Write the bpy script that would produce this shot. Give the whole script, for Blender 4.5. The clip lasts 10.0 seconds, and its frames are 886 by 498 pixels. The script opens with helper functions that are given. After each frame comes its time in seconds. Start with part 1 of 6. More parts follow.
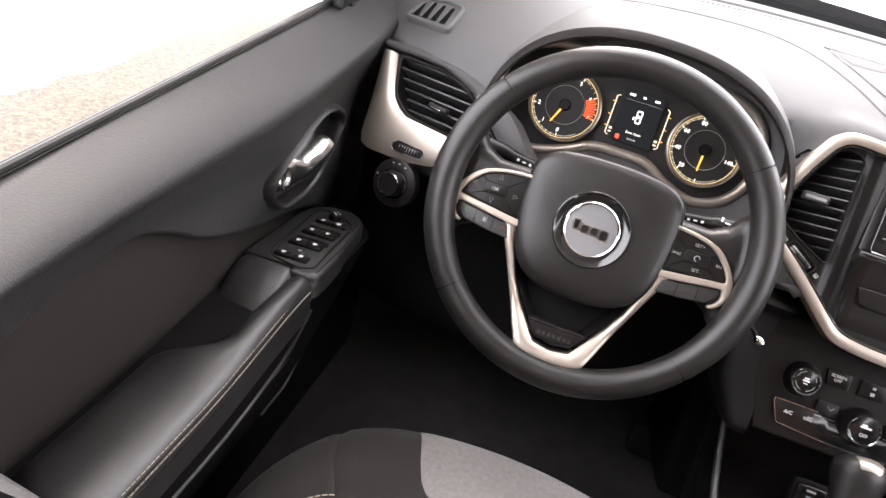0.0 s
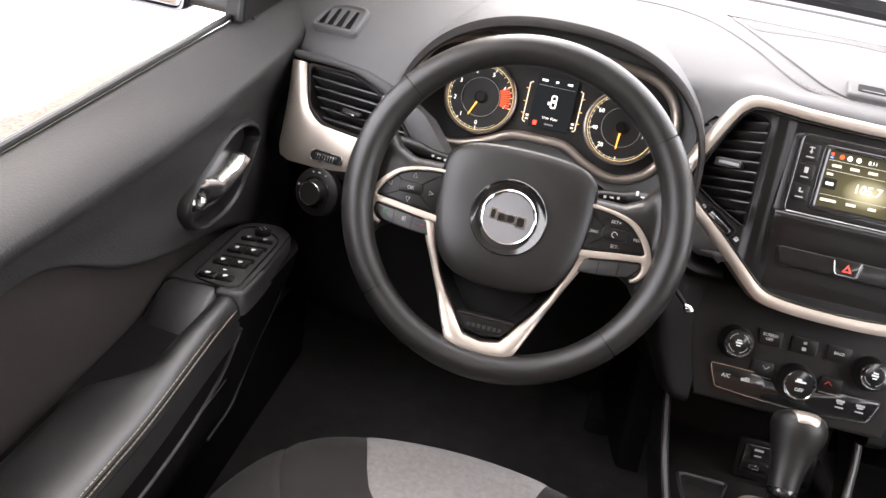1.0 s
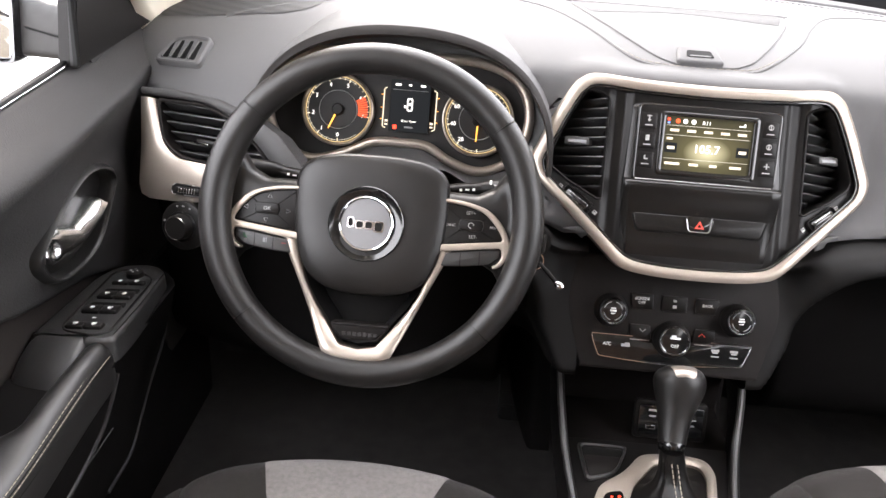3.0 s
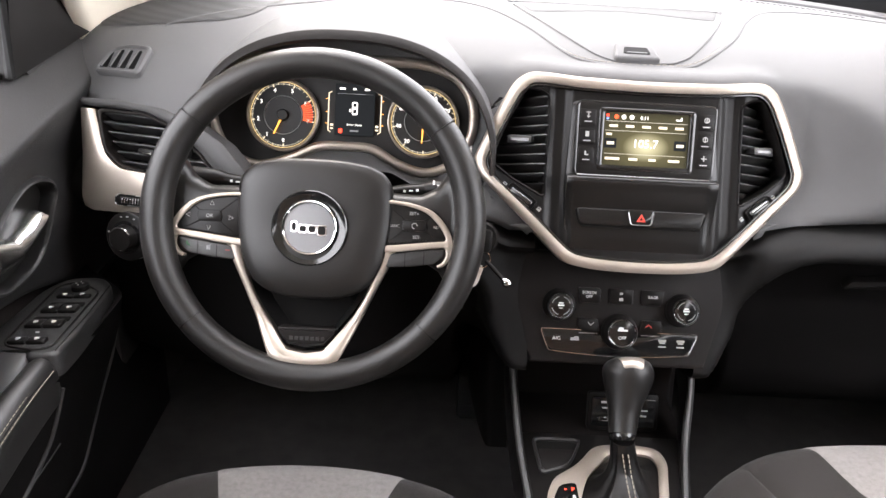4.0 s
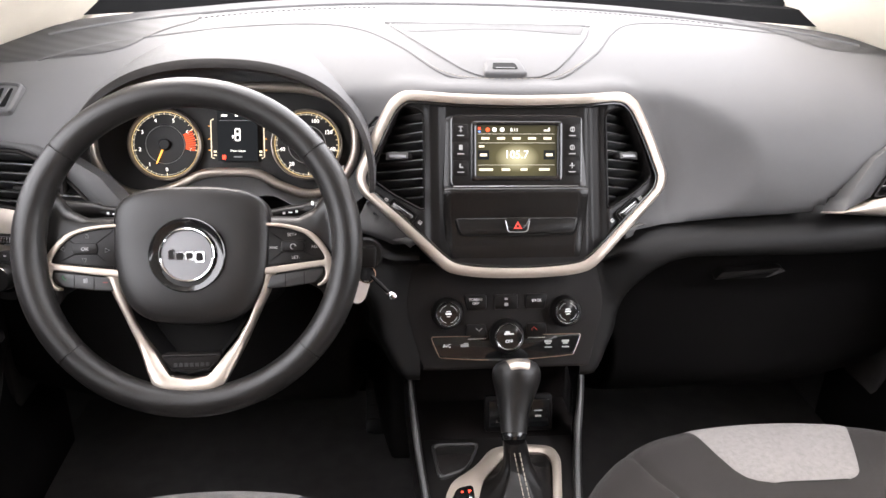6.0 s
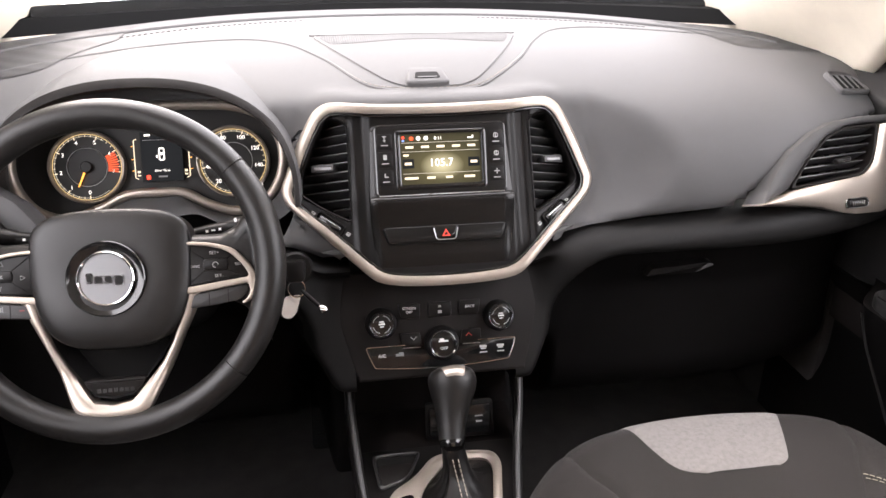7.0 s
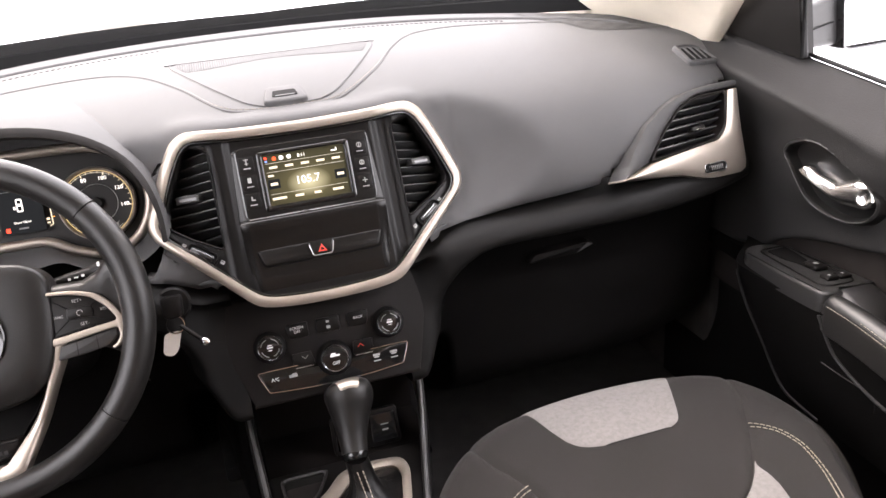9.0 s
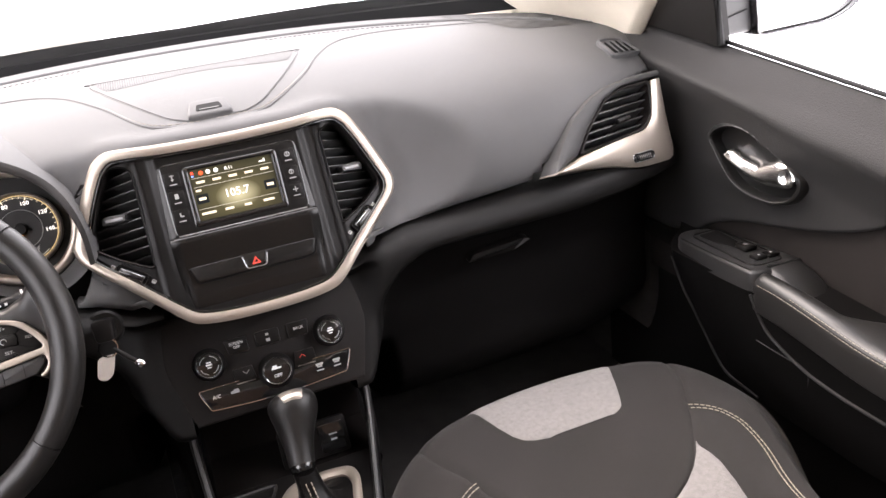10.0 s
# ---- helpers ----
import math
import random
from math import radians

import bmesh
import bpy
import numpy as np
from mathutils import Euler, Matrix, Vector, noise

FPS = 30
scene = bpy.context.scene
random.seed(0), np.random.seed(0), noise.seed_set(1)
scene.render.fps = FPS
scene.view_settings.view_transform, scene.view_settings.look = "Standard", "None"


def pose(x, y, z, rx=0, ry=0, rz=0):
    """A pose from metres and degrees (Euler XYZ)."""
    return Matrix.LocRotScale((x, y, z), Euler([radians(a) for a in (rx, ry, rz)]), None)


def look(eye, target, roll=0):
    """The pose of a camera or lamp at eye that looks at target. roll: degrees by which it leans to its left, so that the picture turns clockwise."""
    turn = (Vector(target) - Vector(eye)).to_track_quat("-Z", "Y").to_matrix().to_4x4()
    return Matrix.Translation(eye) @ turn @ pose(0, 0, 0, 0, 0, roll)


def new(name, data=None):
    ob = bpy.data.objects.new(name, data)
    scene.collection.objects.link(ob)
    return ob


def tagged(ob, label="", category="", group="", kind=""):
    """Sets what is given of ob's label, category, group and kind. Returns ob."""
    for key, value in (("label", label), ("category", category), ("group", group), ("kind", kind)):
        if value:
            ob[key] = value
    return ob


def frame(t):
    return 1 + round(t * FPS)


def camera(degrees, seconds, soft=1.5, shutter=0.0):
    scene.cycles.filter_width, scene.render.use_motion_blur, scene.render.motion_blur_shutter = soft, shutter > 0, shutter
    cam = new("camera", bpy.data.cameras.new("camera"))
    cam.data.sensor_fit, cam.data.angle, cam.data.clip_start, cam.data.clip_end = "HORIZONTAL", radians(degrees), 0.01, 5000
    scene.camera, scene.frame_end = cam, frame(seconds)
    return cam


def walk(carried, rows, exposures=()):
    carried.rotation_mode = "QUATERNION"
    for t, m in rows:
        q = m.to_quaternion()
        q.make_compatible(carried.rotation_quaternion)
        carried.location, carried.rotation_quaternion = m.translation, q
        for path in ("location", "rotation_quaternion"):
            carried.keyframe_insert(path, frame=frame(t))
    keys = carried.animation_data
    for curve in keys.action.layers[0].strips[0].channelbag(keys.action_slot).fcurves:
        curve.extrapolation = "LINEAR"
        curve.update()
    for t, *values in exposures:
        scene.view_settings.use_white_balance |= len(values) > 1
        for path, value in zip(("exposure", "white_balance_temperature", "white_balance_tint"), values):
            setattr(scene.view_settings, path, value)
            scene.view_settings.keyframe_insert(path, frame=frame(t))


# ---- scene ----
cam = camera(60.0, 10.0)
PATH = [
    (0, (-0.414, -0.765, 1.023), (-0.696, 0.985, 0.097), 15.6),
    (0.5, (-0.389, -0.761, 1.03), (-0.646, 1.0, 0.118), 12.3),
    (1, (-0.363, -0.755, 1.031), (-0.572, 1.017, 0.126), 10.5),
    (1.5, (-0.341, -0.754, 1.034), (-0.503, 1.026, 0.139), 9.1),
    (2, (-0.321, -0.755, 1.039), (-0.449, 1.03, 0.147), 7.1),
    (2.5, (-0.3, -0.757, 1.042), (-0.393, 1.037, 0.163), 5.3),
    (4, (-0.255, -0.765, 1.044), (-0.225, 1.043, 0.191), 3.3),
    (4.5, (-0.238, -0.772, 1.046), (-0.182, 1.037, 0.195), 2.9),
    (5, (-0.22, -0.777, 1.049), (-0.124, 1.034, 0.207), 2.6),
    (5.5, (-0.209, -0.787, 1.053), (-0.059, 1.029, 0.228), 2.3),
    (7, (-0.151, -0.801, 1.057), (0.148, 1.014, 0.273), 0.2),
    (7.5, (-0.129, -0.807, 1.059), (0.219, 0.998, 0.271), -0.7),
    (8, (-0.111, -0.812, 1.059), (0.281, 0.984, 0.273), -1.9),
    (8.5, (-0.104, -0.813, 1.06), (0.337, 0.974, 0.277), -3.6),
    (9, (-0.087, -0.82, 1.058), (0.395, 0.958, 0.28), -5.2),
    (9.5, (-0.075, -0.825, 1.055), (0.461, 0.937, 0.276), -6.4),
    (10, (-0.063, -0.831, 1.051), (0.53, 0.914, 0.276), -7.5),
]
EXPOSURES = [(0.0, 1.30, 6720, 15), (4.0, 1.30, 6660, 13), (5.5, 1.27, 6640, 13), (7.5, 1.0, 6840, 17), (10.0, 1.03, 6840, 17)]  # stops, kelvin, tint
walk(cam, [(t, look(eye, target, roll)) for t, eye, target, roll in PATH], EXPOSURES)


# ---- world and sun: a bright overcast day over snow ----
world = bpy.data.worlds.new("overcast_sky")
scene.world = world
world.use_nodes = True
wn, wl = world.node_tree.nodes, world.node_tree.links
sky = wn.new("ShaderNodeTexSky")
sky.sky_type, sky.sun_disc = "NISHITA", False
sky.sun_elevation, sky.sun_rotation = radians(46), radians(-28)
sky.air_density, sky.dust_density, sky.ozone_density = 1.0, 4.0, 1.0
pale = wn.new("ShaderNodeMixRGB")
pale.inputs[0].default_value = 0.75
pale.inputs[2].default_value = (12.0, 12.2, 12.6, 1)
wl.new(sky.outputs[0], pale.inputs[1])
wl.new(pale.outputs[0], wn["Background"].inputs[0])
wn["Background"].inputs[1].default_value = 0.45

sun_data = bpy.data.lights.new("sun", "SUN")
sun_data.energy, sun_data.angle, sun_data.color = 1.5, radians(40), (1.0, 0.95, 0.88)
sun_lamp = new("sun", sun_data)
sun_lamp.matrix_world = look((-1.0, 1.9, 2.2), (0, 0, 0))


# ---- materials ----
def material(name, colour, rough=0.5, metal=0.0, scale=40.0, vary=0.15, bump=0.1, grain=900.0, coat=0.0, second=None, spec=0.5, sheen=0.0):
    """A surface with two scales of variation in colour and gloss, and a fine relief."""
    m = bpy.data.materials.new(name)
    m.use_nodes = True
    n, l = m.node_tree.nodes, m.node_tree.links
    b = n["Principled BSDF"]
    co = n.new("ShaderNodeTexCoord")
    big = n.new("ShaderNodeTexNoise")
    big.inputs["Scale"].default_value, big.inputs["Detail"].default_value = scale, 4
    fine = n.new("ShaderNodeTexNoise")
    fine.inputs["Scale"].default_value, fine.inputs["Detail"].default_value = grain, 2
    for x in (big, fine):
        l.new(co.outputs["Object"], x.inputs["Vector"])
    ramp = n.new("ShaderNodeValToRGB")
    c2 = second or tuple(c * (1 - vary) for c in colour)
    c1 = tuple(min(1, c * (1 + vary)) for c in colour)
    ramp.color_ramp.elements[0].color, ramp.color_ramp.elements[1].color = (*c2, 1), (*c1, 1)
    ramp.color_ramp.elements[0].position, ramp.color_ramp.elements[1].position = 0.3, 0.7
    both = n.new("ShaderNodeMath")
    both.operation = "MULTIPLY_ADD"
    both.inputs[1].default_value = 0.35
    l.new(fine.outputs["Fac"], both.inputs[0])
    half = n.new("ShaderNodeMath")
    half.operation = "MULTIPLY"
    half.inputs[1].default_value = 0.65
    l.new(big.outputs["Fac"], half.inputs[0])
    l.new(half.outputs[0], both.inputs[2])
    l.new(both.outputs[0], ramp.inputs[0])
    l.new(ramp.outputs[0], b.inputs["Base Color"])
    rr = n.new("ShaderNodeMapRange")
    rr.inputs["To Min"].default_value, rr.inputs["To Max"].default_value = max(0.02, rough * 0.85), min(1, rough * 1.15)
    l.new(big.outputs["Fac"], rr.inputs["Value"])
    l.new(rr.outputs[0], b.inputs["Roughness"])
    b.inputs["Metallic"].default_value = metal
    b.inputs["Coat Weight"].default_value = coat
    b.inputs["Coat Roughness"].default_value = 0.08
    b.inputs["Specular IOR Level"].default_value = spec
    b.inputs["Sheen Weight"].default_value = sheen
    if bump:
        bp = n.new("ShaderNodeBump")
        bp.inputs["Strength"].default_value, bp.inputs["Distance"].default_value = bump, 0.001
        l.new(fine.outputs["Fac"], bp.inputs["Height"])
        l.new(bp.outputs[0], b.inputs["Normal"])
    return m


def glow(name, colour, strength):
    m = bpy.data.materials.new(name)
    m.use_nodes = True
    b = m.node_tree.nodes["Principled BSDF"]
    b.inputs["Base Color"].default_value = (*[c * 0.2 for c in colour], 1)
    b.inputs["Emission Color"].default_value = (*colour, 1)
    b.inputs["Emission Strength"].default_value = strength
    b.inputs["Specular IOR Level"].default_value = 0.08
    return m


def clear(name, gloss=0.06, tint=(1, 1, 1)):
    m = bpy.data.materials.new(name)
    m.use_nodes = True
    n, l = m.node_tree.nodes, m.node_tree.links
    n.remove(n["Principled BSDF"])
    t, g, x = n.new("ShaderNodeBsdfTransparent"), n.new("ShaderNodeBsdfGlossy"), n.new("ShaderNodeMixShader")
    t.inputs[0].default_value = (*tint, 1)
    g.inputs["Roughness"].default_value = 0.02
    x.inputs[0].default_value = gloss
    l.new(t.outputs[0], x.inputs[1])
    l.new(g.outputs[0], x.inputs[2])
    l.new(x.outputs[0], n["Material Output"].inputs[0])
    return m


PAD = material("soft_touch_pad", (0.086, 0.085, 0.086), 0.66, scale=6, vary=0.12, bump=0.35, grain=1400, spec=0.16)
# pad colour darkened to hold the shading on the vent lips
SHADEDPAD = material("shaded_pad", (0.040, 0.039, 0.039), 0.55, scale=9, vary=0.1, bump=0.3, grain=1400, spec=0.3)
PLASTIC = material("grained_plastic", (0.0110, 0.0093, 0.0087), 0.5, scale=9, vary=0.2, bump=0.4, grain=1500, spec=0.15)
# darker copy of the black plastic, with the shade of low places in its colour
SHADEDLOWER = material("shaded_matte_plastic", (0.0056, 0.0051, 0.0050), 0.66, scale=9, vary=0.2, bump=0.4, grain=1500, spec=0.08)
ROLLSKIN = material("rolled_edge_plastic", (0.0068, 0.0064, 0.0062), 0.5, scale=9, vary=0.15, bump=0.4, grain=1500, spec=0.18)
DOORSKIN = material("door_vinyl", (0.0260, 0.0252, 0.0250), 0.54, scale=7, vary=0.15, bump=0.5, grain=520, spec=0.13)
SMOOTH = material("smooth_black_plastic", (0.0090, 0.0082, 0.0078), 0.34, scale=14, vary=0.2, bump=0.05, spec=0.17)
SLAT = material("vent_slat", (0.036, 0.036, 0.036), 0.30, scale=20, vary=0.15, bump=0.0)
POD = material("switch_pod_plastic", (0.025, 0.0242, 0.0238), 0.40, scale=20, vary=0.15, bump=0.2, grain=1200)
GLOSSY = material("piano_black", (0.008, 0.008, 0.008), 0.16, scale=20, vary=0.2, bump=0.0, coat=0.4)
LEATHER = material("wheel_leather", (0.0110, 0.0100, 0.0095), 0.36, scale=30, vary=0.2, bump=0.25, grain=1100, spec=0.38)
BOOTSKIN = material("boot_leather", (0.0060, 0.0055, 0.0053), 0.32, scale=30, vary=0.2, bump=0.2, grain=1100, spec=0.28)
ARMSKIN = material("armrest_leatherette", (0.016, 0.0152, 0.0146), 0.37, scale=16, vary=0.2, bump=0.2, grain=900, spec=0.5)
SATIN = material("satin_champagne_silver", (0.41, 0.358, 0.308), 0.38, 0.75, scale=12, vary=0.06, bump=0.03, grain=2500)
SURROUND = material("satin_silver_paint", (0.41, 0.355, 0.30), 0.42, 0.6, scale=12, vary=0.06, bump=0.03, grain=2500)
CHROME = material("chrome", (0.82, 0.82, 0.82), 0.09, 1.0, scale=10, vary=0.03, bump=0.0)
LEVER = material("satin_chrome", (0.74, 0.73, 0.72), 0.24, 1.0, scale=20, vary=0.05, bump=0.0)
BADGE = material("badge_grey", (0.20, 0.20, 0.205), 0.45, 0.5, scale=25, vary=0.08, bump=0.0)
STEEL = material("brushed_steel", (0.5, 0.5, 0.5), 0.28, 1.0, scale=25, vary=0.1, bump=0.05)
CLOTH = material("dark_seat_cloth", (0.0150, 0.0126, 0.0115), 0.92, scale=14, vary=0.14, bump=0.8, grain=1600, sheen=0.06, spec=0.25)
PATCH = material("light_grey_seat_cloth", (0.168, 0.157, 0.149), 0.95, scale=170, vary=0.2, bump=0.9, grain=900, sheen=0.1, spec=0.25)
INSERT = material("door_cloth", (0.0185, 0.0150, 0.0136), 0.92, scale=10, vary=0.12, bump=0.6, grain=1800, spec=0.25)
CARPET = material("black_carpet", (0.036, 0.033, 0.032), 0.95, scale=30, vary=0.4, bump=1.0, grain=700)
THREAD = material("beige_thread", (0.30, 0.265, 0.21), 0.8, scale=60, vary=0.15, bump=0.3)
DARKTHREAD = material("grey_thread", (0.22, 0.20, 0.17), 0.8, scale=60, vary=0.15, bump=0.3)
WELL = material("black_handle_well", (0.0105, 0.0102, 0.0100), 0.34, scale=14, vary=0.2, bump=0.0, spec=0.3)
STACKBLACK = material("stack_black", (0.0085, 0.0078, 0.0074), 0.26, scale=12, vary=0.15, bump=0.0, spec=0.32)
RAIL = material("grey_rail", (0.09, 0.09, 0.09), 0.4, scale=20, vary=0.1, bump=0.05)
GAP = material("dark_gap", (0.009, 0.0085, 0.008), 0.7, scale=10, vary=0.3, bump=0.0, spec=0.1)
FABRIC = material("beige_pillar_fabric", (0.74, 0.67, 0.56), 0.85, scale=20, vary=0.06, bump=0.4, grain=1500)
COWL = material("cowl_plastic", (0.0040, 0.0040, 0.0042), 0.7, scale=20, vary=0.2, bump=0.1, spec=0.1)
RUBBER = material("black_rubber", (0.007, 0.007, 0.007), 0.55, scale=20, vary=0.25, bump=0.1, spec=0.18)
PRINT = material("white_print", (0.75, 0.75, 0.73), 0.6, scale=30, vary=0.03, bump=0.0)
MATTEGREY = material("grey_lettering", (0.35, 0.35, 0.34), 0.6, scale=30, vary=0.05, bump=0.0)
REDMARK = material("red_mark", (0.65, 0.05, 0.03), 0.5, scale=30, vary=0.05, bump=0.0)
DARKRED = material("dark_red_mark", (0.16, 0.02, 0.02), 0.5, scale=30, vary=0.05, bump=0.0)
GREENMARK = material("green_mark", (0.03, 0.12, 0.05), 0.5, scale=30, vary=0.05, bump=0.0)
BODYPAINT = material("black_body_paint", (0.012, 0.012, 0.013), 0.2, scale=4, vary=0.1, bump=0.0, coat=0.8)
HEADLINER = material("beige_headliner", (0.46, 0.40, 0.33), 0.9, scale=12, vary=0.05, bump=0.4, grain=1200)
# brown picked for the warm reflections it sends forward
WARMBOUNCE = material("warm_bounce_brown", (0.26, 0.165, 0.110), 0.9, scale=12, vary=0.1, bump=0.4, grain=1200)
CARDTAG = material("white_key_tag", (0.62, 0.56, 0.51), 0.5, scale=30, vary=0.04, bump=0.0)
MIRROR = material("mirror_glass", (0.9, 0.9, 0.9), 0.01, 1.0, scale=5, vary=0.0, bump=0.0)
AMBER = glow("amber_glow", (1.0, 0.42, 0.08), 1.3)
DIMGLOW = glow("dim_display_light", (1.0, 0.95, 0.8), 0.35)
DIALGOLD = glow("gold_dial_light", (1.0, 0.74, 0.36), 0.55)
PALEGLOW = glow("pale_dial_light", (1.0, 0.86, 0.62), 0.75)
WHITEGLOW = glow("white_display_light", (1.0, 0.98, 0.92), 1.2)
REDGLOW = glow("red_warning_light", (1.0, 0.06, 0.03), 1.8)
ORANGERED = glow("redline_light", (1.0, 0.12, 0.04), 0.9)
BLUEGLOW = glow("blue_display_light", (0.2, 0.35, 1.0), 1.0)
DIALFACE = material("dial_face", (0.016, 0.0145, 0.0140), 0.45, scale=20, vary=0.1, bump=0.0, spec=0.35)
DISPLAY = glow("dark_display", (0.008, 0.009, 0.010), 1.0)
GLASS = clear("window_glass", 0.04)


def radio_screen():
    """A lit screen: dark at its top, olive and bright towards the middle of its lower half."""
    m = glow("radio_screen", (0.2, 0.18, 0.08), 1.0)
    n, l = m.node_tree.nodes, m.node_tree.links
    co, mp, gr, ra = n.new("ShaderNodeTexCoord"), n.new("ShaderNodeMapping"), n.new("ShaderNodeTexGradient"), n.new("ShaderNodeValToRGB")
    gr.gradient_type = "SPHERICAL"
    mp.inputs["Location"].default_value = (-0.02, 0.22, 0)
    mp.inputs["Scale"].default_value = (17, 27, 1)
    l.new(co.outputs["Object"], mp.inputs[0])
    l.new(mp.outputs[0], gr.inputs[0])
    l.new(gr.outputs[0], ra.inputs[0])
    e = ra.color_ramp.elements
    e[0].color, e[1].color = (0.007, 0.0065, 0.006, 1), (0.42, 0.39, 0.25, 1)
    e[0].position, e[1].position = 0.1, 0.95
    mid = ra.color_ramp.elements.new(0.5)
    mid.color = (0.034, 0.030, 0.016, 1)
    l.new(ra.outputs[0], n["Principled BSDF"].inputs["Emission Color"])
    return m


SCREEN = radio_screen()


def perforated():
    """Grey plastic with rows of small dark holes."""
    m = material("perforated_grey_plastic", (0.044, 0.044, 0.045), 0.6, scale=8, vary=0.1, bump=0.2, grain=1400, spec=0.2)
    n, l = m.node_tree.nodes, m.node_tree.links
    b = n["Principled BSDF"]
    base = b.inputs["Base Color"].links[0].from_socket
    co, vo, ra, mx = n.new("ShaderNodeTexCoord"), n.new("ShaderNodeTexVoronoi"), n.new("ShaderNodeMapRange"), n.new("ShaderNodeMixRGB")
    vo.inputs["Scale"].default_value, vo.inputs["Randomness"].default_value = 230, 0.0
    ra.inputs["From Min"].default_value, ra.inputs["From Max"].default_value = 0.30, 0.42
    l.new(co.outputs["Object"], vo.inputs["Vector"])
    l.new(vo.outputs["Distance"], ra.inputs["Value"])
    l.new(ra.outputs[0], mx.inputs[0])
    mx.inputs[1].default_value = (0.008, 0.008, 0.008, 1)
    l.new(base, mx.inputs[2])
    l.new(mx.outputs[0], b.inputs["Base Color"])
    return m


SPEAKERMESH = perforated()


# ---- building helpers ----
def smooth_mesh(mesh, angle=40):
    for p in mesh.polygons:
        p.use_smooth = True
    mesh.set_sharp_from_angle(angle=radians(angle))


def part(name, bm, mat, parent=None, label="", angle=40, m=None):
    if m is not None:
        bm.transform(m)
    bmesh.ops.recalc_face_normals(bm, faces=bm.faces)
    me = bpy.data.meshes.new(name)
    bm.to_mesh(me)
    bm.free()
    smooth_mesh(me, angle)
    me.materials.append(mat)
    ob = new(name, me)
    if parent is not None:
        ob.parent = parent
    if label:
        ob["label"] = label
    return ob


def thing(name, label, category, m=None, group="", kind=""):
    ob = new(name)
    ob.empty_display_size = 0.05
    if m is not None:
        ob.matrix_basis = m
    return tagged(ob, label, category, group, kind)


def plane(x, y, z, tilt):
    """A frame on a face that leans back by tilt degrees: x to the right, y up the face, z out of it."""
    return pose(x, y, z, 90 - tilt, 0, 0)


def box(sx, sy, sz, at=(0, 0, 0), bevel=0.0, seg=2, m=None):
    bm = bmesh.new()
    bmesh.ops.create_cube(bm, size=1)
    bmesh.ops.scale(bm, vec=(sx, sy, sz), verts=bm.verts)
    if bevel:
        bmesh.ops.bevel(bm, geom=bm.edges[:], offset=bevel, segments=seg, affect="EDGES", profile=0.5)
    if m is not None:
        bm.transform(m)
    bmesh.ops.translate(bm, vec=at, verts=bm.verts)
    return bm


def merge(*bms):
    out = bmesh.new()
    for b in bms:
        me = bpy.data.meshes.new("tmp")
        b.to_mesh(me)
        b.free()
        out.from_mesh(me)
        bpy.data.meshes.remove(me)
    return out


def round_corners(pts, r, seg=5):
    """A closed outline with its corners rounded by r (one number, or one for each corner)."""
    out, n = [], len(pts)
    for i, p in enumerate(pts):
        rr = r[i] if isinstance(r, (list, tuple)) else r
        p, a, b = Vector(p), Vector(pts[i - 1]), Vector(pts[(i + 1) % n])
        da, db = (a - p), (b - p)
        k = min(rr, da.length * 0.48, db.length * 0.48)
        s, e = p + da.normalized() * k, p + db.normalized() * k
        for j in range(seg + 1):
            t = j / seg
            out.append(tuple((1 - t) ** 2 * s + 2 * t * (1 - t) * p + t * t * e))
    return out


def prism(outline, z0, z1, bevel=0.0, seg=2):
    """A closed outline in x, y drawn out from z0 to z1, with its upper edge rounded."""
    bm = bmesh.new()
    lo = [bm.verts.new((x, y, z0)) for x, y in outline]
    rings = [lo]
    c = Vector((sum(p[0] for p in outline) / len(outline), sum(p[1] for p in outline) / len(outline)))
    if bevel:
        for j in range(seg + 1):
            a = j / seg * math.pi / 2
            ins, z = bevel * (1 - math.cos(a)), z1 - bevel + bevel * math.sin(a)
            rings.append([bm.verts.new((*inset_point(outline, i, ins), z)) for i in range(len(outline))])
    else:
        rings.append([bm.verts.new((x, y, z1)) for x, y in outline])
    for a, b in zip(rings, rings[1:]):
        for i in range(len(a)):
            bm.faces.new((a[i - 1], a[i], b[i], b[i - 1]))
    bm.faces.new(rings[-1])
    bm.faces.new(list(reversed(lo)))
    return bm


def inset_point(outline, i, d):
    p, a, b = Vector(outline[i]), Vector(outline[i - 1]), Vector(outline[(i + 1) % len(outline)])
    t = (b - a)
    if t.length < 1e-9 or d == 0:
        return tuple(p)
    nrm = Vector((-t.y, t.x)).normalized()
    area = sum(outline[k - 1][0] * outline[k][1] - outline[k][0] * outline[k - 1][1] for k in range(len(outline)))
    return tuple(p + nrm * d * (1 if area > 0 else -1))


def ring_prism(outer, inner, z0, z1, crown=0.0):
    """A frame between two closed outlines of as many points."""
    bm = bmesh.new()
    n = len(outer)
    mid = [((a[0] + b[0]) / 2, (a[1] + b[1]) / 2) for a, b in zip(outer, inner)]
    q1 = [((3 * a[0] + b[0]) / 4, (3 * a[1] + b[1]) / 4) for a, b in zip(outer, inner)]
    q3 = [((a[0] + 3 * b[0]) / 4, (a[1] + 3 * b[1]) / 4) for a, b in zip(outer, inner)]
    rows = [(outer, z0), (outer, z1), (q1, z1 + crown * 0.75), (mid, z1 + crown), (q3, z1 + crown * 0.75), (inner, z1), (inner, z0)]
    vs = [[bm.verts.new((x, y, z)) for x, y in o] for o, z in rows]
    for a, b in zip(vs, vs[1:] + vs[:1]):
        for i in range(n):
            bm.faces.new((a[i - 1], a[i], b[i], b[i - 1]))
    return bm


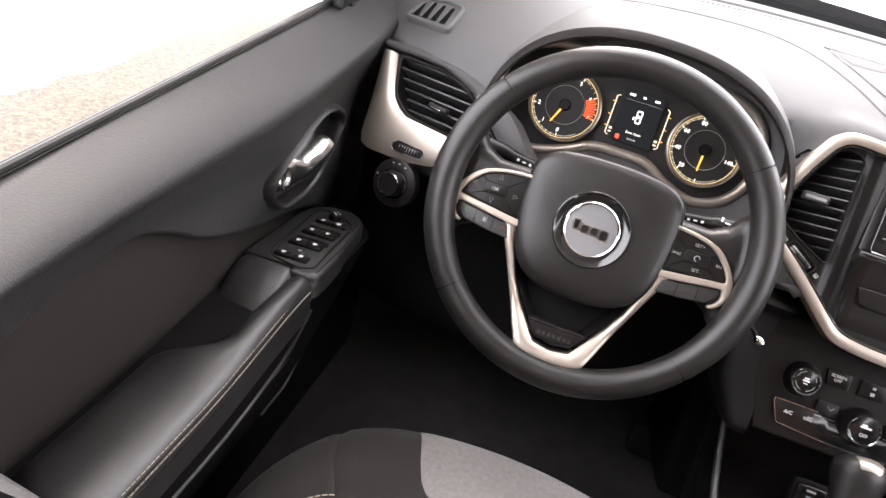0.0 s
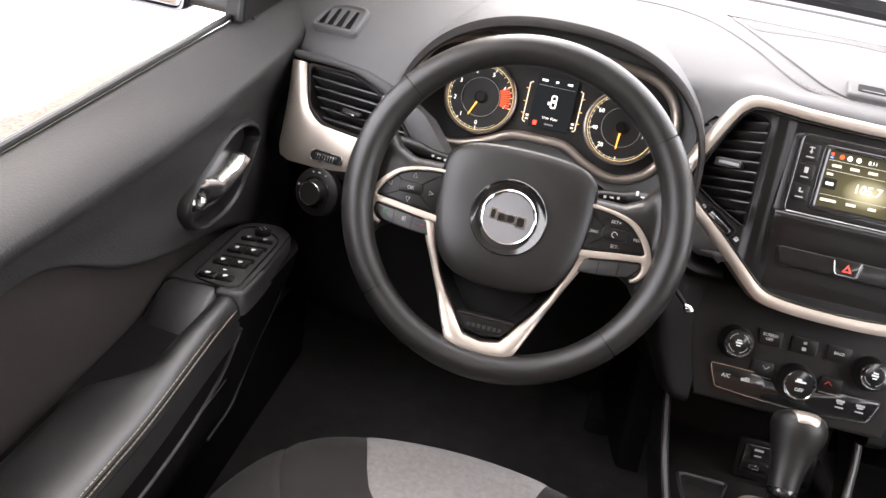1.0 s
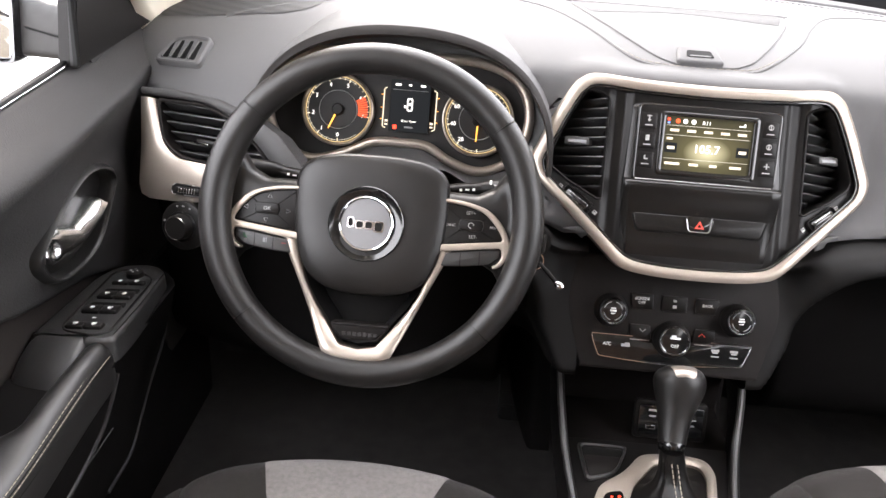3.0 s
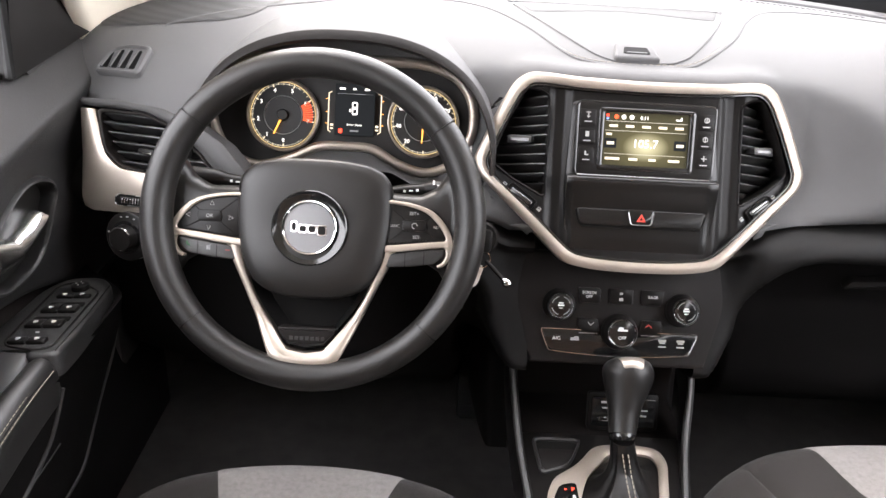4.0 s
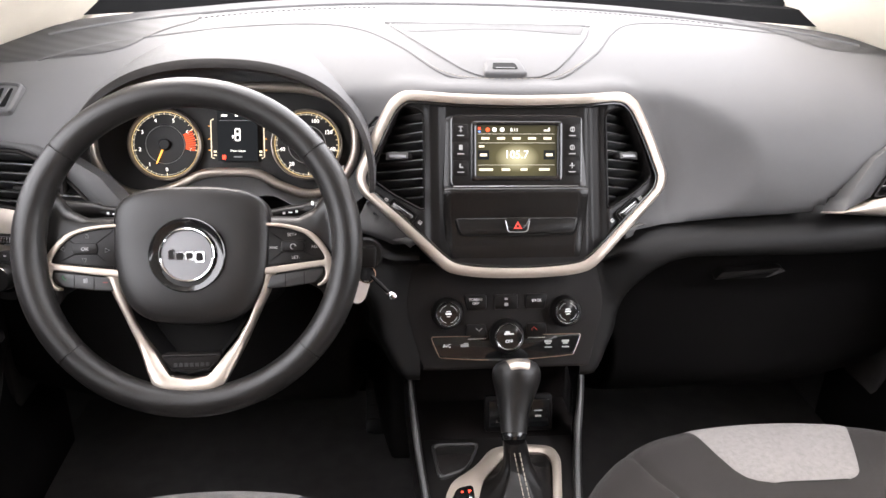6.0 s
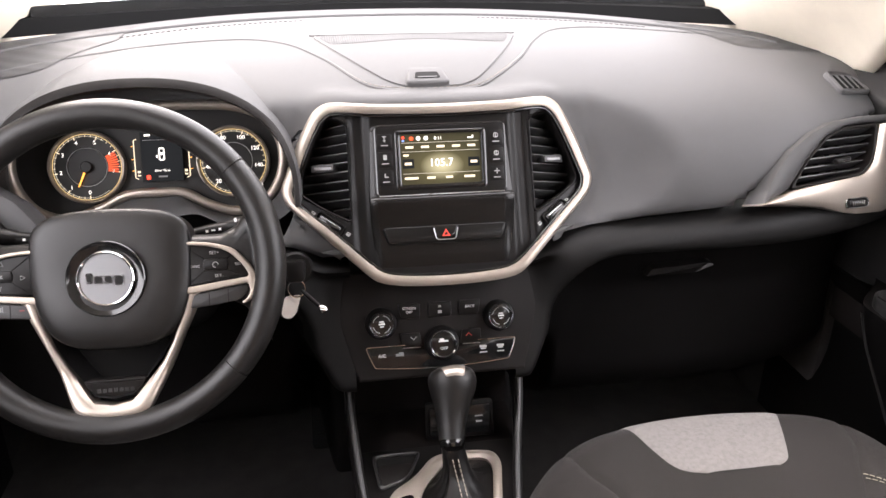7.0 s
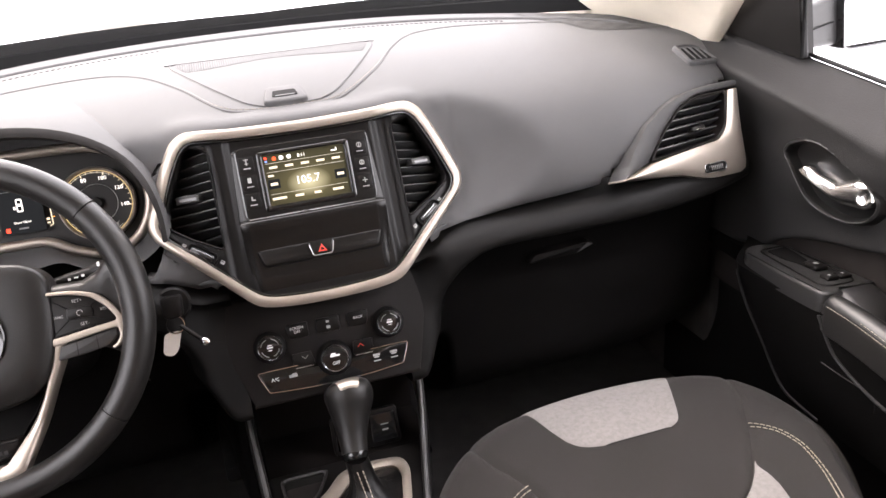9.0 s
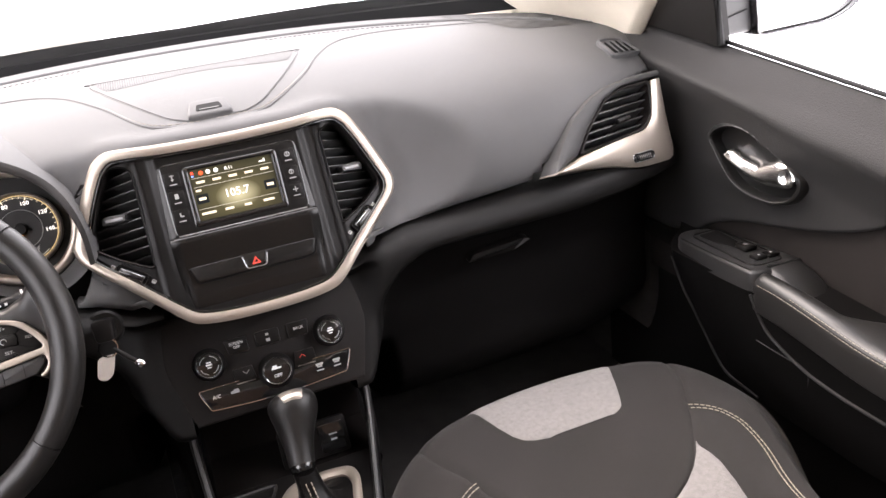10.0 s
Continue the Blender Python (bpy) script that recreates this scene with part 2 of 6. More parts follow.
def resample(pts, n, closed=False):
    pts = [Vector(p) for p in pts]
    if closed:
        pts = pts + [pts[0]]
    d = [0.0]
    for a, b in zip(pts, pts[1:]):
        d.append(d[-1] + (b - a).length)
    out, k = [], 0
    steps = n if closed else n - 1
    for i in range(n):
        s = d[-1] * i / steps
        while k < len(d) - 2 and d[k + 1] < s:
            k += 1
        t = (s - d[k]) / max(1e-9, d[k + 1] - d[k])
        out.append(pts[k].lerp(pts[k + 1], min(1, t)))
    return out


def spline(pts, n=40, closed=False):
    """A smooth curve through a few points."""
    pts = [Vector(p) for p in pts]
    m = len(pts)
    segs = m if closed else m - 1
    fine = []
    for s in range(segs):
        g = (lambda i: pts[i % m]) if closed else (lambda i: pts[max(0, min(m - 1, i))])
        p0, p1, p2, p3 = g(s - 1), g(s), g(s + 1), g(s + 2)
        for j in range(12):
            t = j / 12
            fine.append(0.5 * (2 * p1 + (p2 - p0) * t + (2 * p0 - 5 * p1 + 4 * p2 - p3) * t * t + (3 * p1 - p0 - 3 * p2 + p3) * t ** 3))
    if not closed:
        fine.append(pts[-1])
    return resample(fine, n, closed)


def sweep(path, profile, closed=False, up=(0, 0, 1), scales=None, caps=True):
    """A profile of (side, up) points carried along a path."""
    bm = bmesh.new()
    path = [Vector(p) for p in path]
    n, rings = len(path), []
    for i, p in enumerate(path):
        a = path[i - 1] if (closed or i) else p
        b = path[(i + 1) % n] if (closed or i < n - 1) else p
        t = (b - a).normalized()
        side = t.cross(Vector(up))
        side = side.normalized() if side.length > 1e-6 else Vector((1, 0, 0))
        upv = side.cross(t)
        s = scales[i] if scales else 1.0
        rings.append([bm.verts.new(p + side * x * s + upv * y * s) for x, y in profile])
    for a, b in zip(rings, rings[1:] + (rings[:1] if closed else [])):
        for j in range(len(profile)):
            bm.faces.new((a[j - 1], a[j], b[j], b[j - 1]))
    if not closed and caps:
        bm.faces.new(rings[0])
        bm.faces.new(list(reversed(rings[-1])))
    return bm


def circle(r, n=12, ry=None):
    return [(r * math.cos(2 * math.pi * i / n), (ry or r) * math.sin(2 * math.pi * i / n)) for i in range(n)]


def tube(path, r, n=10, closed=False, up=(0, 0, 1), ry=None, scales=None):
    return sweep(path, circle(r, n, ry), closed, up, scales)


def lathe(profile, n=40):
    """A turned body about z from (radius, z) points."""
    bm = bmesh.new()
    rings = []
    for r, z in profile:
        rings.append([bm.verts.new((max(r, 1e-5) * math.cos(2 * math.pi * i / n), max(r, 1e-5) * math.sin(2 * math.pi * i / n), z)) for i in range(n)])
    for a, b in zip(rings, rings[1:]):
        for i in range(n):
            bm.faces.new((a[i - 1], a[i], b[i], b[i - 1]))
    bm.faces.new(rings[-1])
    bm.faces.new(list(reversed(rings[0])))
    return bm


def loft(sections, closed=True, caps=True):
    """A skin over rows of points, each row as long."""
    bm = bmesh.new()
    rows = [[bm.verts.new(p) for p in s] for s in sections]
    for a, b in zip(rows, rows[1:]):
        for i in range(0 if closed else 1, len(a)):
            bm.faces.new((a[i - 1], a[i], b[i], b[i - 1]))
    if caps and closed:
        bm.faces.new(rows[0])
        bm.faces.new(list(reversed(rows[-1])))
    return bm


def words(text, size, at=(0, 0, 0), m=None, align="CENTER", width=None):
    """Raised flat lettering in the built-in font, about its middle, facing up z."""
    cu = bpy.data.curves.new("lettering", "FONT")
    cu.body, cu.size, cu.align_x, cu.align_y, cu.extrude, cu.resolution_u = text, size, align, "CENTER", 0.00015, 2
    ob = bpy.data.objects.new("lettering", cu)
    scene.collection.objects.link(ob)
    bpy.context.view_layer.update()
    me = bpy.data.meshes.new_from_object(ob.evaluated_get(bpy.context.evaluated_depsgraph_get()))
    bpy.data.objects.remove(ob)
    bpy.data.curves.remove(cu)
    bm = bmesh.new()
    bm.from_mesh(me)
    bpy.data.meshes.remove(me)
    if width:
        span = max(v.co.x for v in bm.verts) - min(v.co.x for v in bm.verts)
        bmesh.ops.scale(bm, vec=(width / span, 1, 1), verts=bm.verts)
    if m is not None:
        bm.transform(m)
    bmesh.ops.translate(bm, vec=at, verts=bm.verts)
    return bm


def bars(spots, h=0.0003):
    """Small flat bars (x, y, width, height) that stand for print too small to read."""
    return merge(*[box(w, t, h, (x, y, 0)) for x, y, w, t in spots])


def marks(name, spots, *rest):
    """The same bars as parts of their own: (height,) material, parent, lift."""
    mat, parent, z = rest[-3:]
    for sp in spots:
        part(name, bars([sp], rest[0] if len(rest) > 3 else 0.0003), mat, parent).matrix_basis = pose(0, 0, z)


def strip(outer, inner, z0, z1, crown=0.0, n=60):
    """A band between two open curves, with a rounded face."""
    o, i = resample([(x, y, 0) for x, y in outer], n), resample([(x, y, 0) for x, y in inner], n)
    rows = []
    for a, b in zip(o, i):
        row = [Vector((a.x, a.y, z0))]
        for k in range(7):
            t = k / 6
            p = a.lerp(b, t)
            row.append(Vector((p.x, p.y, z1 + crown * (math.sin(math.pi * t) ** 0.6 if 0 < t < 1 else 0))))
        row.append(Vector((b.x, b.y, z0)))
        rows.append(row)
    return loft(rows)


def stitches(path, parent, mat=None, length=0.005, gap=0.0028, r=0.0006, name="stitching"):
    """A row of thread stitches along a path."""
    pts = [Vector(p) for p in path]
    total = sum((b - a).length for a, b in zip(pts, pts[1:]))
    k = max(2, int(total / (length + gap)))
    fine = resample(pts, k * 4 + 1)
    some = []
    for i in range(k):
        a, b, c = fine[4 * i], fine[4 * i + 1], fine[min(4 * i + 3, len(fine) - 1)]
        some.append(tube([a, (a + c) / 2 + Vector((0, 0, r * 0.5)), c], r, 5))
    return part(name, merge(*some), mat or THREAD, parent)


def smoothstep(a, b, x):
    t = min(1, max(0, (x - a) / (b - a)))
    return t * t * (3 - 2 * t)


def along(table, v):
    """A smooth curve through a short table of (place, value)."""
    if v <= table[0][0]:
        return table[0][1]
    for (v0, a), (v1, b) in zip(table, table[1:]):
        if v <= v1:
            return a + (b - a) * (v - v0) / (v1 - v0)
    return table[-1][1]


# ---- the setting: ground, cabin shell, glass ----
def ground():
    m = material("snow_and_gravel", (0.86, 0.87, 0.89), 0.9, scale=1.3, vary=0.04, bump=0.6, grain=60)
    n, l = m.node_tree.nodes, m.node_tree.links
    b = n["Principled BSDF"]
    snow_colour = b.inputs["Base Color"].links[0].from_socket
    co, sep = n.new("ShaderNodeTexCoord"), n.new("ShaderNodeSeparateXYZ")
    l.new(co.outputs["Object"], sep.inputs[0])
    wob = n.new("ShaderNodeTexNoise")
    wob.inputs["Scale"].default_value, wob.inputs["Detail"].default_value = 1.6, 7
    l.new(co.outputs["Object"], wob.inputs["Vector"])
    add = n.new("ShaderNodeMath")
    add.operation = "MULTIPLY_ADD"
    add.inputs[1].default_value = 0.55
    l.new(wob.outputs["Fac"], add.inputs[0])
    l.new(sep.outputs["X"], add.inputs[2])
    edge = n.new("ShaderNodeMapRange")
    edge.inputs["From Min"].default_value, edge.inputs["From Max"].default_value = -2.66, -2.58
    l.new(add.outputs[0], edge.inputs["Value"])
    far = n.new("ShaderNodeMapRange")
    far.inputs["From Min"].default_value, far.inputs["From Max"].default_value = -0.5, -0.9
    l.new(add.outputs[0], far.inputs["Value"])
    both = n.new("ShaderNodeMath")
    both.operation = "MULTIPLY"
    l.new(edge.outputs[0], both.inputs[0])
    l.new(far.outputs[0], both.inputs[1])
    stones = n.new("ShaderNodeTexVoronoi")
    stones.inputs["Scale"].default_value = 75
    l.new(co.outputs["Object"], stones.inputs["Vector"])
    ramp = n.new("ShaderNodeValToRGB")
    ramp.color_ramp.elements[0].color, ramp.color_ramp.elements[1].color = (0.016, 0.0118, 0.0068, 1), (0.074, 0.059, 0.038, 1)
    l.new(stones.outputs["Color"], ramp.inputs[0])
    mix = n.new("ShaderNodeMixRGB")
    l.new(both.outputs[0], mix.inputs[0])
    l.new(snow_colour, mix.inputs[1])
    l.new(ramp.outputs[0], mix.inputs[2])
    l.new(mix.outputs[0], b.inputs["Base Color"])
    bm = bmesh.new()
    n_side = 60
    def far_step(i):
        t = 2 * i / n_side - 1
        return math.copysign(abs(t) ** 3 * 900 + abs(t) * 12, t)
    vs = [[bm.verts.new((far_step(i), far_step(j), -0.38 + 0.02 * noise.noise((far_step(i) * 0.8, far_step(j) * 0.8, 0)))) for j in range(n_side + 1)] for i in range(n_side + 1)]
    for i in range(n_side):
        for j in range(n_side):
            bm.faces.new((vs[i][j], vs[i + 1][j], vs[i + 1][j + 1], vs[i][j + 1]))
    return tagged(part("ground", bm, m), "snow-covered ground with a strip of tan gravel", "ground", kind="structure")


ground()


def shell():
    """Floor, bulkhead, roof and the unseen walls added to close the rear of the cabin."""
    tagged(part("floor", box(1.56, 2.6, 0.04, (-0.01, -0.45, 0.10)), CARPET), "black carpeted cabin floor", "floor", kind="structure")
    tagged(part("bulkhead", box(1.50, 0.04, 0.70, (-0.01, 0.60, 0.47)), CARPET), "black carpeted bulkhead below the dashboard", "wall", kind="structure")
    roof = []
    for i in range(13):
        y = 0.02 - 1.75 * i / 12
        z = 1.33 + 0.05 * math.sin(math.pi * i / 12)
        roof.append([(-0.66 + 1.30 * j / 12, y, z + 0.035 * math.sin(math.pi * j / 12)) for j in range(13)])
    top = part("ceiling", loft(roof, closed=False), HEADLINER)
    sol = top.modifiers.new("thick", "SOLIDIFY")
    sol.thickness = 0.03
    sol.offset = 1
    tagged(top, "beige fabric headliner", "ceiling", kind="structure")
    # unseen wall: shuts out light from behind and reflects warm brown
    tagged(part("wall_rear_bounce", box(1.50, 0.05, 1.26, (-0.01, -1.76, 0.73), 0.01), WARMBOUNCE), "unseen rear wall, blocks light and adds warm brown reflections", "wall", kind="structure")
    for s, nm in ((-1, "pillar_left"), (1, "pillar_right")):
        # trim that rises from the dashboard's end up to the roof: rows from its foot, each from the glass to the door
        foot = spline([(0.60, 0.84, 0.875), (0.675, 0.66, 0.845), (0.745, 0.48, 0.825), (0.768, 0.37, 0.80)], 14)
        head = spline([(0.545, 0.10, 1.34), (0.57, 0.04, 1.33), (0.60, -0.06, 1.33), (0.63, -0.15, 1.34)], 14)
        rows = []
        for k in range(19):
            t = k / 18
            row = []
            for q in range(14):
                a, b = foot[q], head[q]
                p = a.lerp(b, t)
                u = q / 13
                bulge = 0.035 * math.sin(math.pi * u) * min(1, 0.35 + 2 * t)
                drop = Vector((0, 0, -0.03 * math.sin(math.pi * t)))
                row.append(Vector((s * (p.x - bulge) - 0.01, p.y - bulge * 0.6, p.z)) + drop)
            rows.append(row)
        ob = part(nm, loft(rows, closed=False), FABRIC)
        so = ob.modifiers.new("thick", "SOLIDIFY")
        so.thickness, so.offset = 0.01, 0
        tagged(ob, "beige fabric-covered windscreen pillar", "pillar", kind="structure")
    # plain dark walls out of view, added to keep side light off the dashboard
    for s, nm in ((-1, "wall_left_blocker"), (1, "wall_right_blocker")):
        tagged(part(nm, box(0.04, 1.09, 1.0, (s * 0.70 - 0.01, -1.235, 0.80), 0.01), PLASTIC), "unseen rear side wall, added to block light from behind", "wall", kind="structure")
    for s, nm in ((-1, "wall_kick_left"), (1, "wall_kick_right")):
        tagged(part(nm, box(0.05, 0.50, 0.66, (s * 0.775 - 0.01, 0.56, 0.43), 0.01), CARPET), "black carpeted footwell side", "wall", kind="structure")
    # windscreen glass from the cowl up to the roof
    rows = []
    for i in range(9):
        t = i / 8
        rows.append([(x - 0.01, (0.90 - 0.62 * x * x) * (1 - t) + (0.04 - 0.1 * x * x) * t, 0.875 * (1 - t) + 1.345 * t) for x in [(-0.74 + 0.09 * t) + (1.48 - 0.18 * t) * j / 16 for j in range(17)]])
    ws = part("windscreen", loft(rows, closed=False), GLASS)
    ws.visible_shadow = False
    tagged(ws, "clear windscreen glass", "windscreen", kind="structure")


shell()
CX = -0.0125  # the dashboard's own middle


def dash_back(x):
    """Where the dashboard's top meets the windscreen."""
    return 0.80 - 0.55 * x * x


PAD_LOW = ((0.0, 0.645), (0.145, 0.645), (0.160, 0.652), (0.183, 0.661), (0.225, 0.670), (0.31, 0.677), (0.40, 0.682), (0.46, 0.687), (0.75, 0.690))  # the pad's lower edge: distance from the middle, height


def dash_row(x, n=64):
    """The pad's section at x, from its lower edge up over the face and forward to the glass."""
    a = abs(x)
    yb = dash_back(x)
    low = along(PAD_LOW, a)
    near = 0.012 * max(0, 1 - a / 0.30)
    base = [(0.170, low), (0.142, low + 0.004), (0.133, max(0.700, low + 0.012)), (0.136 + near, 0.735), (0.152 + near, 0.778), (0.186 + near, 0.819), (0.245, 0.850), (0.34, 0.876), (0.45, 0.890)]
    base += [(0.45 + (yb - 0.45) * 0.5, 0.897), (yb, 0.897), (yb + 0.02, 0.885)]
    back = 0.085 * max(0, (a - 0.44) / 0.25) ** 2
    out = []
    for y, z in base:
        drop = 0.034 * (a / 0.68) ** 3 * max(0, (z - 0.70) / 0.2)
        out.append((y + back * max(0.0, 1 - max(0, y - 0.25) / 0.35), z - drop))
    wide = lambda y: 1 + 0.085 * max(0, (a - 0.45) / 0.25) * max(0, min(1, (y - 0.22) / 0.18))
    return spline([(x * wide(y) + CX, y, z) for y, z in out], n)


def inside(px, pz, poly):
    hit = False
    for i in range(len(poly)):
        (x1, z1), (x2, z2) = poly[i - 1], poly[i]
        if (z1 > pz) != (z2 > pz) and px < (x2 - x1) * (pz - z1) / (z2 - z1) + x1:
            hit = not hit
    return hit


STACK_AT = plane(0.002, 0.155, 0.75, 24.2)
STACK_MID = 0.005
HALF_OUT = [(0.0, 0.0940), (0.055, 0.0950), (0.095, 0.0965), (0.135, 0.1005), (0.150, 0.1000), (0.1615, 0.0940), (0.1700, 0.0850), (0.186, 0.056), (0.205, 0.013), (0.2122, -0.006), (0.2085, -0.0235), (0.198, -0.037), (0.166, -0.068), (0.134, -0.099), (0.108, -0.1245), (0.092, -0.1360), (0.067, -0.1415), (0.034, -0.1440), (0.0, -0.1445)]
HALF_IN = [(0.0, 0.0815), (0.055, 0.0825), (0.095, 0.0842), (0.132, 0.0880), (0.146, 0.0870), (0.1540, 0.0815), (0.1605, 0.0740), (0.176, 0.0445), (0.1945, 0.002), (0.1985, -0.0105), (0.1945, -0.0245), (0.183, -0.0370), (0.1525, -0.0645), (0.122, -0.0935), (0.099, -0.1150), (0.0845, -0.1245), (0.064, -0.1288), (0.034, -0.1312), (0.0, -0.1320)]


def mirrored(half, n=150):
    """A closed smooth outline from one half of it, about the stack's middle."""
    pts = [(STACK_MID + x, y, 0) for x, y in half] + [(STACK_MID - x, y, 0) for x, y in reversed(half[1:-1])]
    return [(p.x, p.y) for p in spline(pts, n, True)]


FRAME_OUT = mirrored(HALF_OUT, 72)


def stack_bend(x):
    """How far the stack's face falls back towards its sides."""
    return -0.8 * max(0, abs(x - STACK_MID) - 0.10) ** 1.5


def frame_gap(u, v):
    """Distance outside the centre frame's outline; negative inside."""
    p, best = Vector((u, v)), 9.0
    for k in range(len(FRAME_OUT)):
        a, b = Vector(FRAME_OUT[k - 1]), Vector(FRAME_OUT[k])
        t = max(0, min(1, (p - a).dot(b - a) / (b - a).length_squared))
        best = min(best, (p - a - (b - a) * t).length)
    return -best if inside(u, v, FRAME_OUT) else best


def wrapped(q):
    """Pulls a place of the pad back behind the centre frame where it would stand in front of it."""
    if abs(q.x) > 0.38 or q.y > 0.36:
        return q
    w = STACK_AT.inverted() @ q
    d = frame_gap(w.x, w.y)
    if d < 0.16:
        face = stack_bend(STACK_MID + max(-0.2122, min(0.2122, w.x - STACK_MID)))
        top = face - 0.003 + 0.22 * max(0, d) + 1.6 * max(0, d) ** 2
        gap = w.z - top
        w.z = w.z - 0.5 * (gap + math.sqrt(gap * gap + 0.00003)) * smoothstep(0.16, 0.10, d)
        if d < 0.030:
            w.z += (face - 0.004 - w.z) * smoothstep(0.030, 0.004, d) * (1 if d > -0.02 else 0)
    return STACK_AT @ w


VENT = [(0.425, 0.60), (0.425, 0.692), (0.477, 0.730), (0.516, 0.756), (0.56, 0.773), (0.62, 0.783), (0.76, 0.785), (0.76, 0.60)]

dashboard = thing("dashboard", "black soft-touch dashboard with satin silver trimmed end vents", "dashboard")


def dash_pad():
    xs = [-0.715 + 1.43 * i / 286 for i in range(287)]
    rows = [[wrapped(p) for p in dash_row(x)] for x in xs]
    bm = bmesh.new()
    vs = [[bm.verts.new(p) for p in r] for r in rows]
    for i in range(len(xs) - 1):
        for j in range(len(rows[0]) - 1):
            c = (rows[i][j] + rows[i + 1][j + 1]) / 2
            x, a = c.x, abs(c.x - CX)
            if inside(a, c.z + (0.02 if x < 0 else 0), VENT) and c.y < 0.3:
                continue
            if abs(x) < 0.25 and c.y < 0.3:
                w = STACK_AT.inverted() @ c
                if frame_gap(w.x, w.y) < -0.007:
                    continue
            if c.y < 0.45 and (abs(x + 0.376) / 0.190) ** 2.3 + (abs(c.z - 0.735) / (0.144 if c.z > 0.735 else 0.110)) ** 2.3 < 1:
                continue
            bm.faces.new((vs[i][j], vs[i + 1][j], vs[i + 1][j + 1], vs[i][j + 1]))
    bmesh.ops.delete(bm, geom=[v for v in bm.verts if not v.link_faces], context="VERTS")
    # draw the ragged rim of the dials' opening onto its true curve
    for v in bm.verts:
        if v.is_boundary and v.co.y < 0.45 and abs(v.co.x + 0.376) < 0.23:
            dx, dz = v.co.x + 0.376, v.co.z - 0.735
            e = ((abs(dx) / 0.190) ** 2.3 + (abs(dz) / (0.144 if dz > 0 else 0.110)) ** 2.3) ** (1 / 2.3)
            if 0.97 < e < 1.12:
                v.co.x, v.co.z = -0.376 + dx / e, 0.735 + dz / e
    ob = part("dash_pad", bm, PAD, dashboard, "dark grey soft-touch upper pad", angle=70)
    so = ob.modifiers.new("thick", "SOLIDIFY")
    so.thickness, so.offset = 0.006, -1


dash_pad()


def hood():
    """The arched visor over the dials."""
    face = [(0.60, 0.140), (0.66, 0.138), (0.70, 0.129), (0.735, 0.137), (0.778, 0.155), (0.819, 0.181), (0.90, 0.198)]
    def lip(z):
        for (z0, y0), (z1, y1) in zip(face, face[1:]):
            if z <= z1:
                return y0 + (y1 - y0) * (z - z0) / (z1 - z0)
        return face[-1][1]
    def arch(dy, w, h, near=1.0, n=49, e=2.3):
        out = []
        for i in range(n):
            t = math.pi * (-0.02 + 1.04 * i / (n - 1))
            c, s = math.cos(t), math.sin(t)
            z = 0.735 + (h - 0.092) * math.copysign(abs(s) ** (2 / e), s)
            out.append((-0.374 - w * math.copysign(abs(c) ** (2 / e), c), near * lip(z) + (1 - near) * 0.20 + dy, z))
        return out
    sec = [arch(0.20, 0.198, 0.212, 0), arch(0.10, 0.198, 0.220, 0), arch(0.04, 0.193, 0.218, 0.5), arch(0.010, 0.186, 0.221), arch(0.000, 0.1875, 0.226),
           arch(0.001, 0.190, 0.231), arch(0.006, 0.193, 0.236), arch(0.03, 0.196, 0.241, 0.8), arch(0.12, 0.196, 0.244, 0), arch(0.22, 0.19, 0.242, 0), arch(0.30, 0.18, 0.22, 0)]
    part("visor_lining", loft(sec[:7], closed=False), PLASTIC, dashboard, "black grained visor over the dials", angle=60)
    part("visor", loft(sec[6:], closed=False), PAD, dashboard, angle=60)


hood()


def lower_dash(x0, x1, name, label):
    """The rolled edge under the pad, which turns down into the console, and the panel that lies back inside that arch."""
    rows = []
    n = 110
    for i in range(n + 1):
        x = x0 + (x1 - x0) * i / n
        a = abs(x)
        back = 0.06 * max(0, (a - 0.44) / 0.25) ** 2
        low = along(PAD_LOW, a)
        pts = [(0.18, low), (0.146, low - 0.004), (0.124, low - 0.012), (0.113, low - 0.028), (0.112, low - 0.055), (0.115, low - 0.085), (0.118, 0.545), (0.122, 0.46), (0.145, 0.36), (0.30, 0.26)]
        row = []
        for p in spline([(x + CX, y + back, z) for y, z in pts], 80):
            q = math.hypot(max(0, 0.275 - a - 0.6 * max(0, 0.525 - p.z)), max(0, p.z - 0.525))
            deep = smoothstep(0.118, 0.078, q)
            fascia = 0.1035 + (p.z - 0.529) * 0.449
            p = Vector((p.x, p.y + (fascia - p.y) * smoothstep(0.190, 0.140, a) * smoothstep(low - 0.008, low - 0.030, p.z), p.z))
            p = p + Vector((0, 0.13 * smoothstep(0.480, 0.425, p.z) * smoothstep(0.205, 0.165, a), 0))
            row.append(p + Vector((0, 0.072 * deep + 0.018 * smoothstep(0.10, 0.0, q) * smoothstep(0.30, 0.55, p.z), 0)))
        rows.append(row)
    # the inner panel's darker plastic stands for the shade behind the roll
    for nm, mat, lab, front in (("rolled_edge", ROLLSKIN, "rolled black edge under the pad", True), (name, SHADEDLOWER, label, False)):
        bm = bmesh.new()
        made = {}
        def vert(i, j):
            if (i, j) not in made:
                made[i, j] = bm.verts.new(rows[i][j])
            return made[i, j]
        for i in range(n):
            for j in range(79):
                a, z = abs((rows[i][j].x + rows[i + 1][j].x) / 2 - CX), rows[i][j].z
                near = math.hypot(max(0, 0.275 - a - 0.6 * max(0, 0.525 - z)), max(0, z - 0.525)) > 0.100
                if near == front:
                    bm.faces.new((vert(i, j), vert(i + 1, j), vert(i + 1, j + 1), vert(i, j + 1)))
        part(nm, bm, mat, dashboard, lab, angle=60)


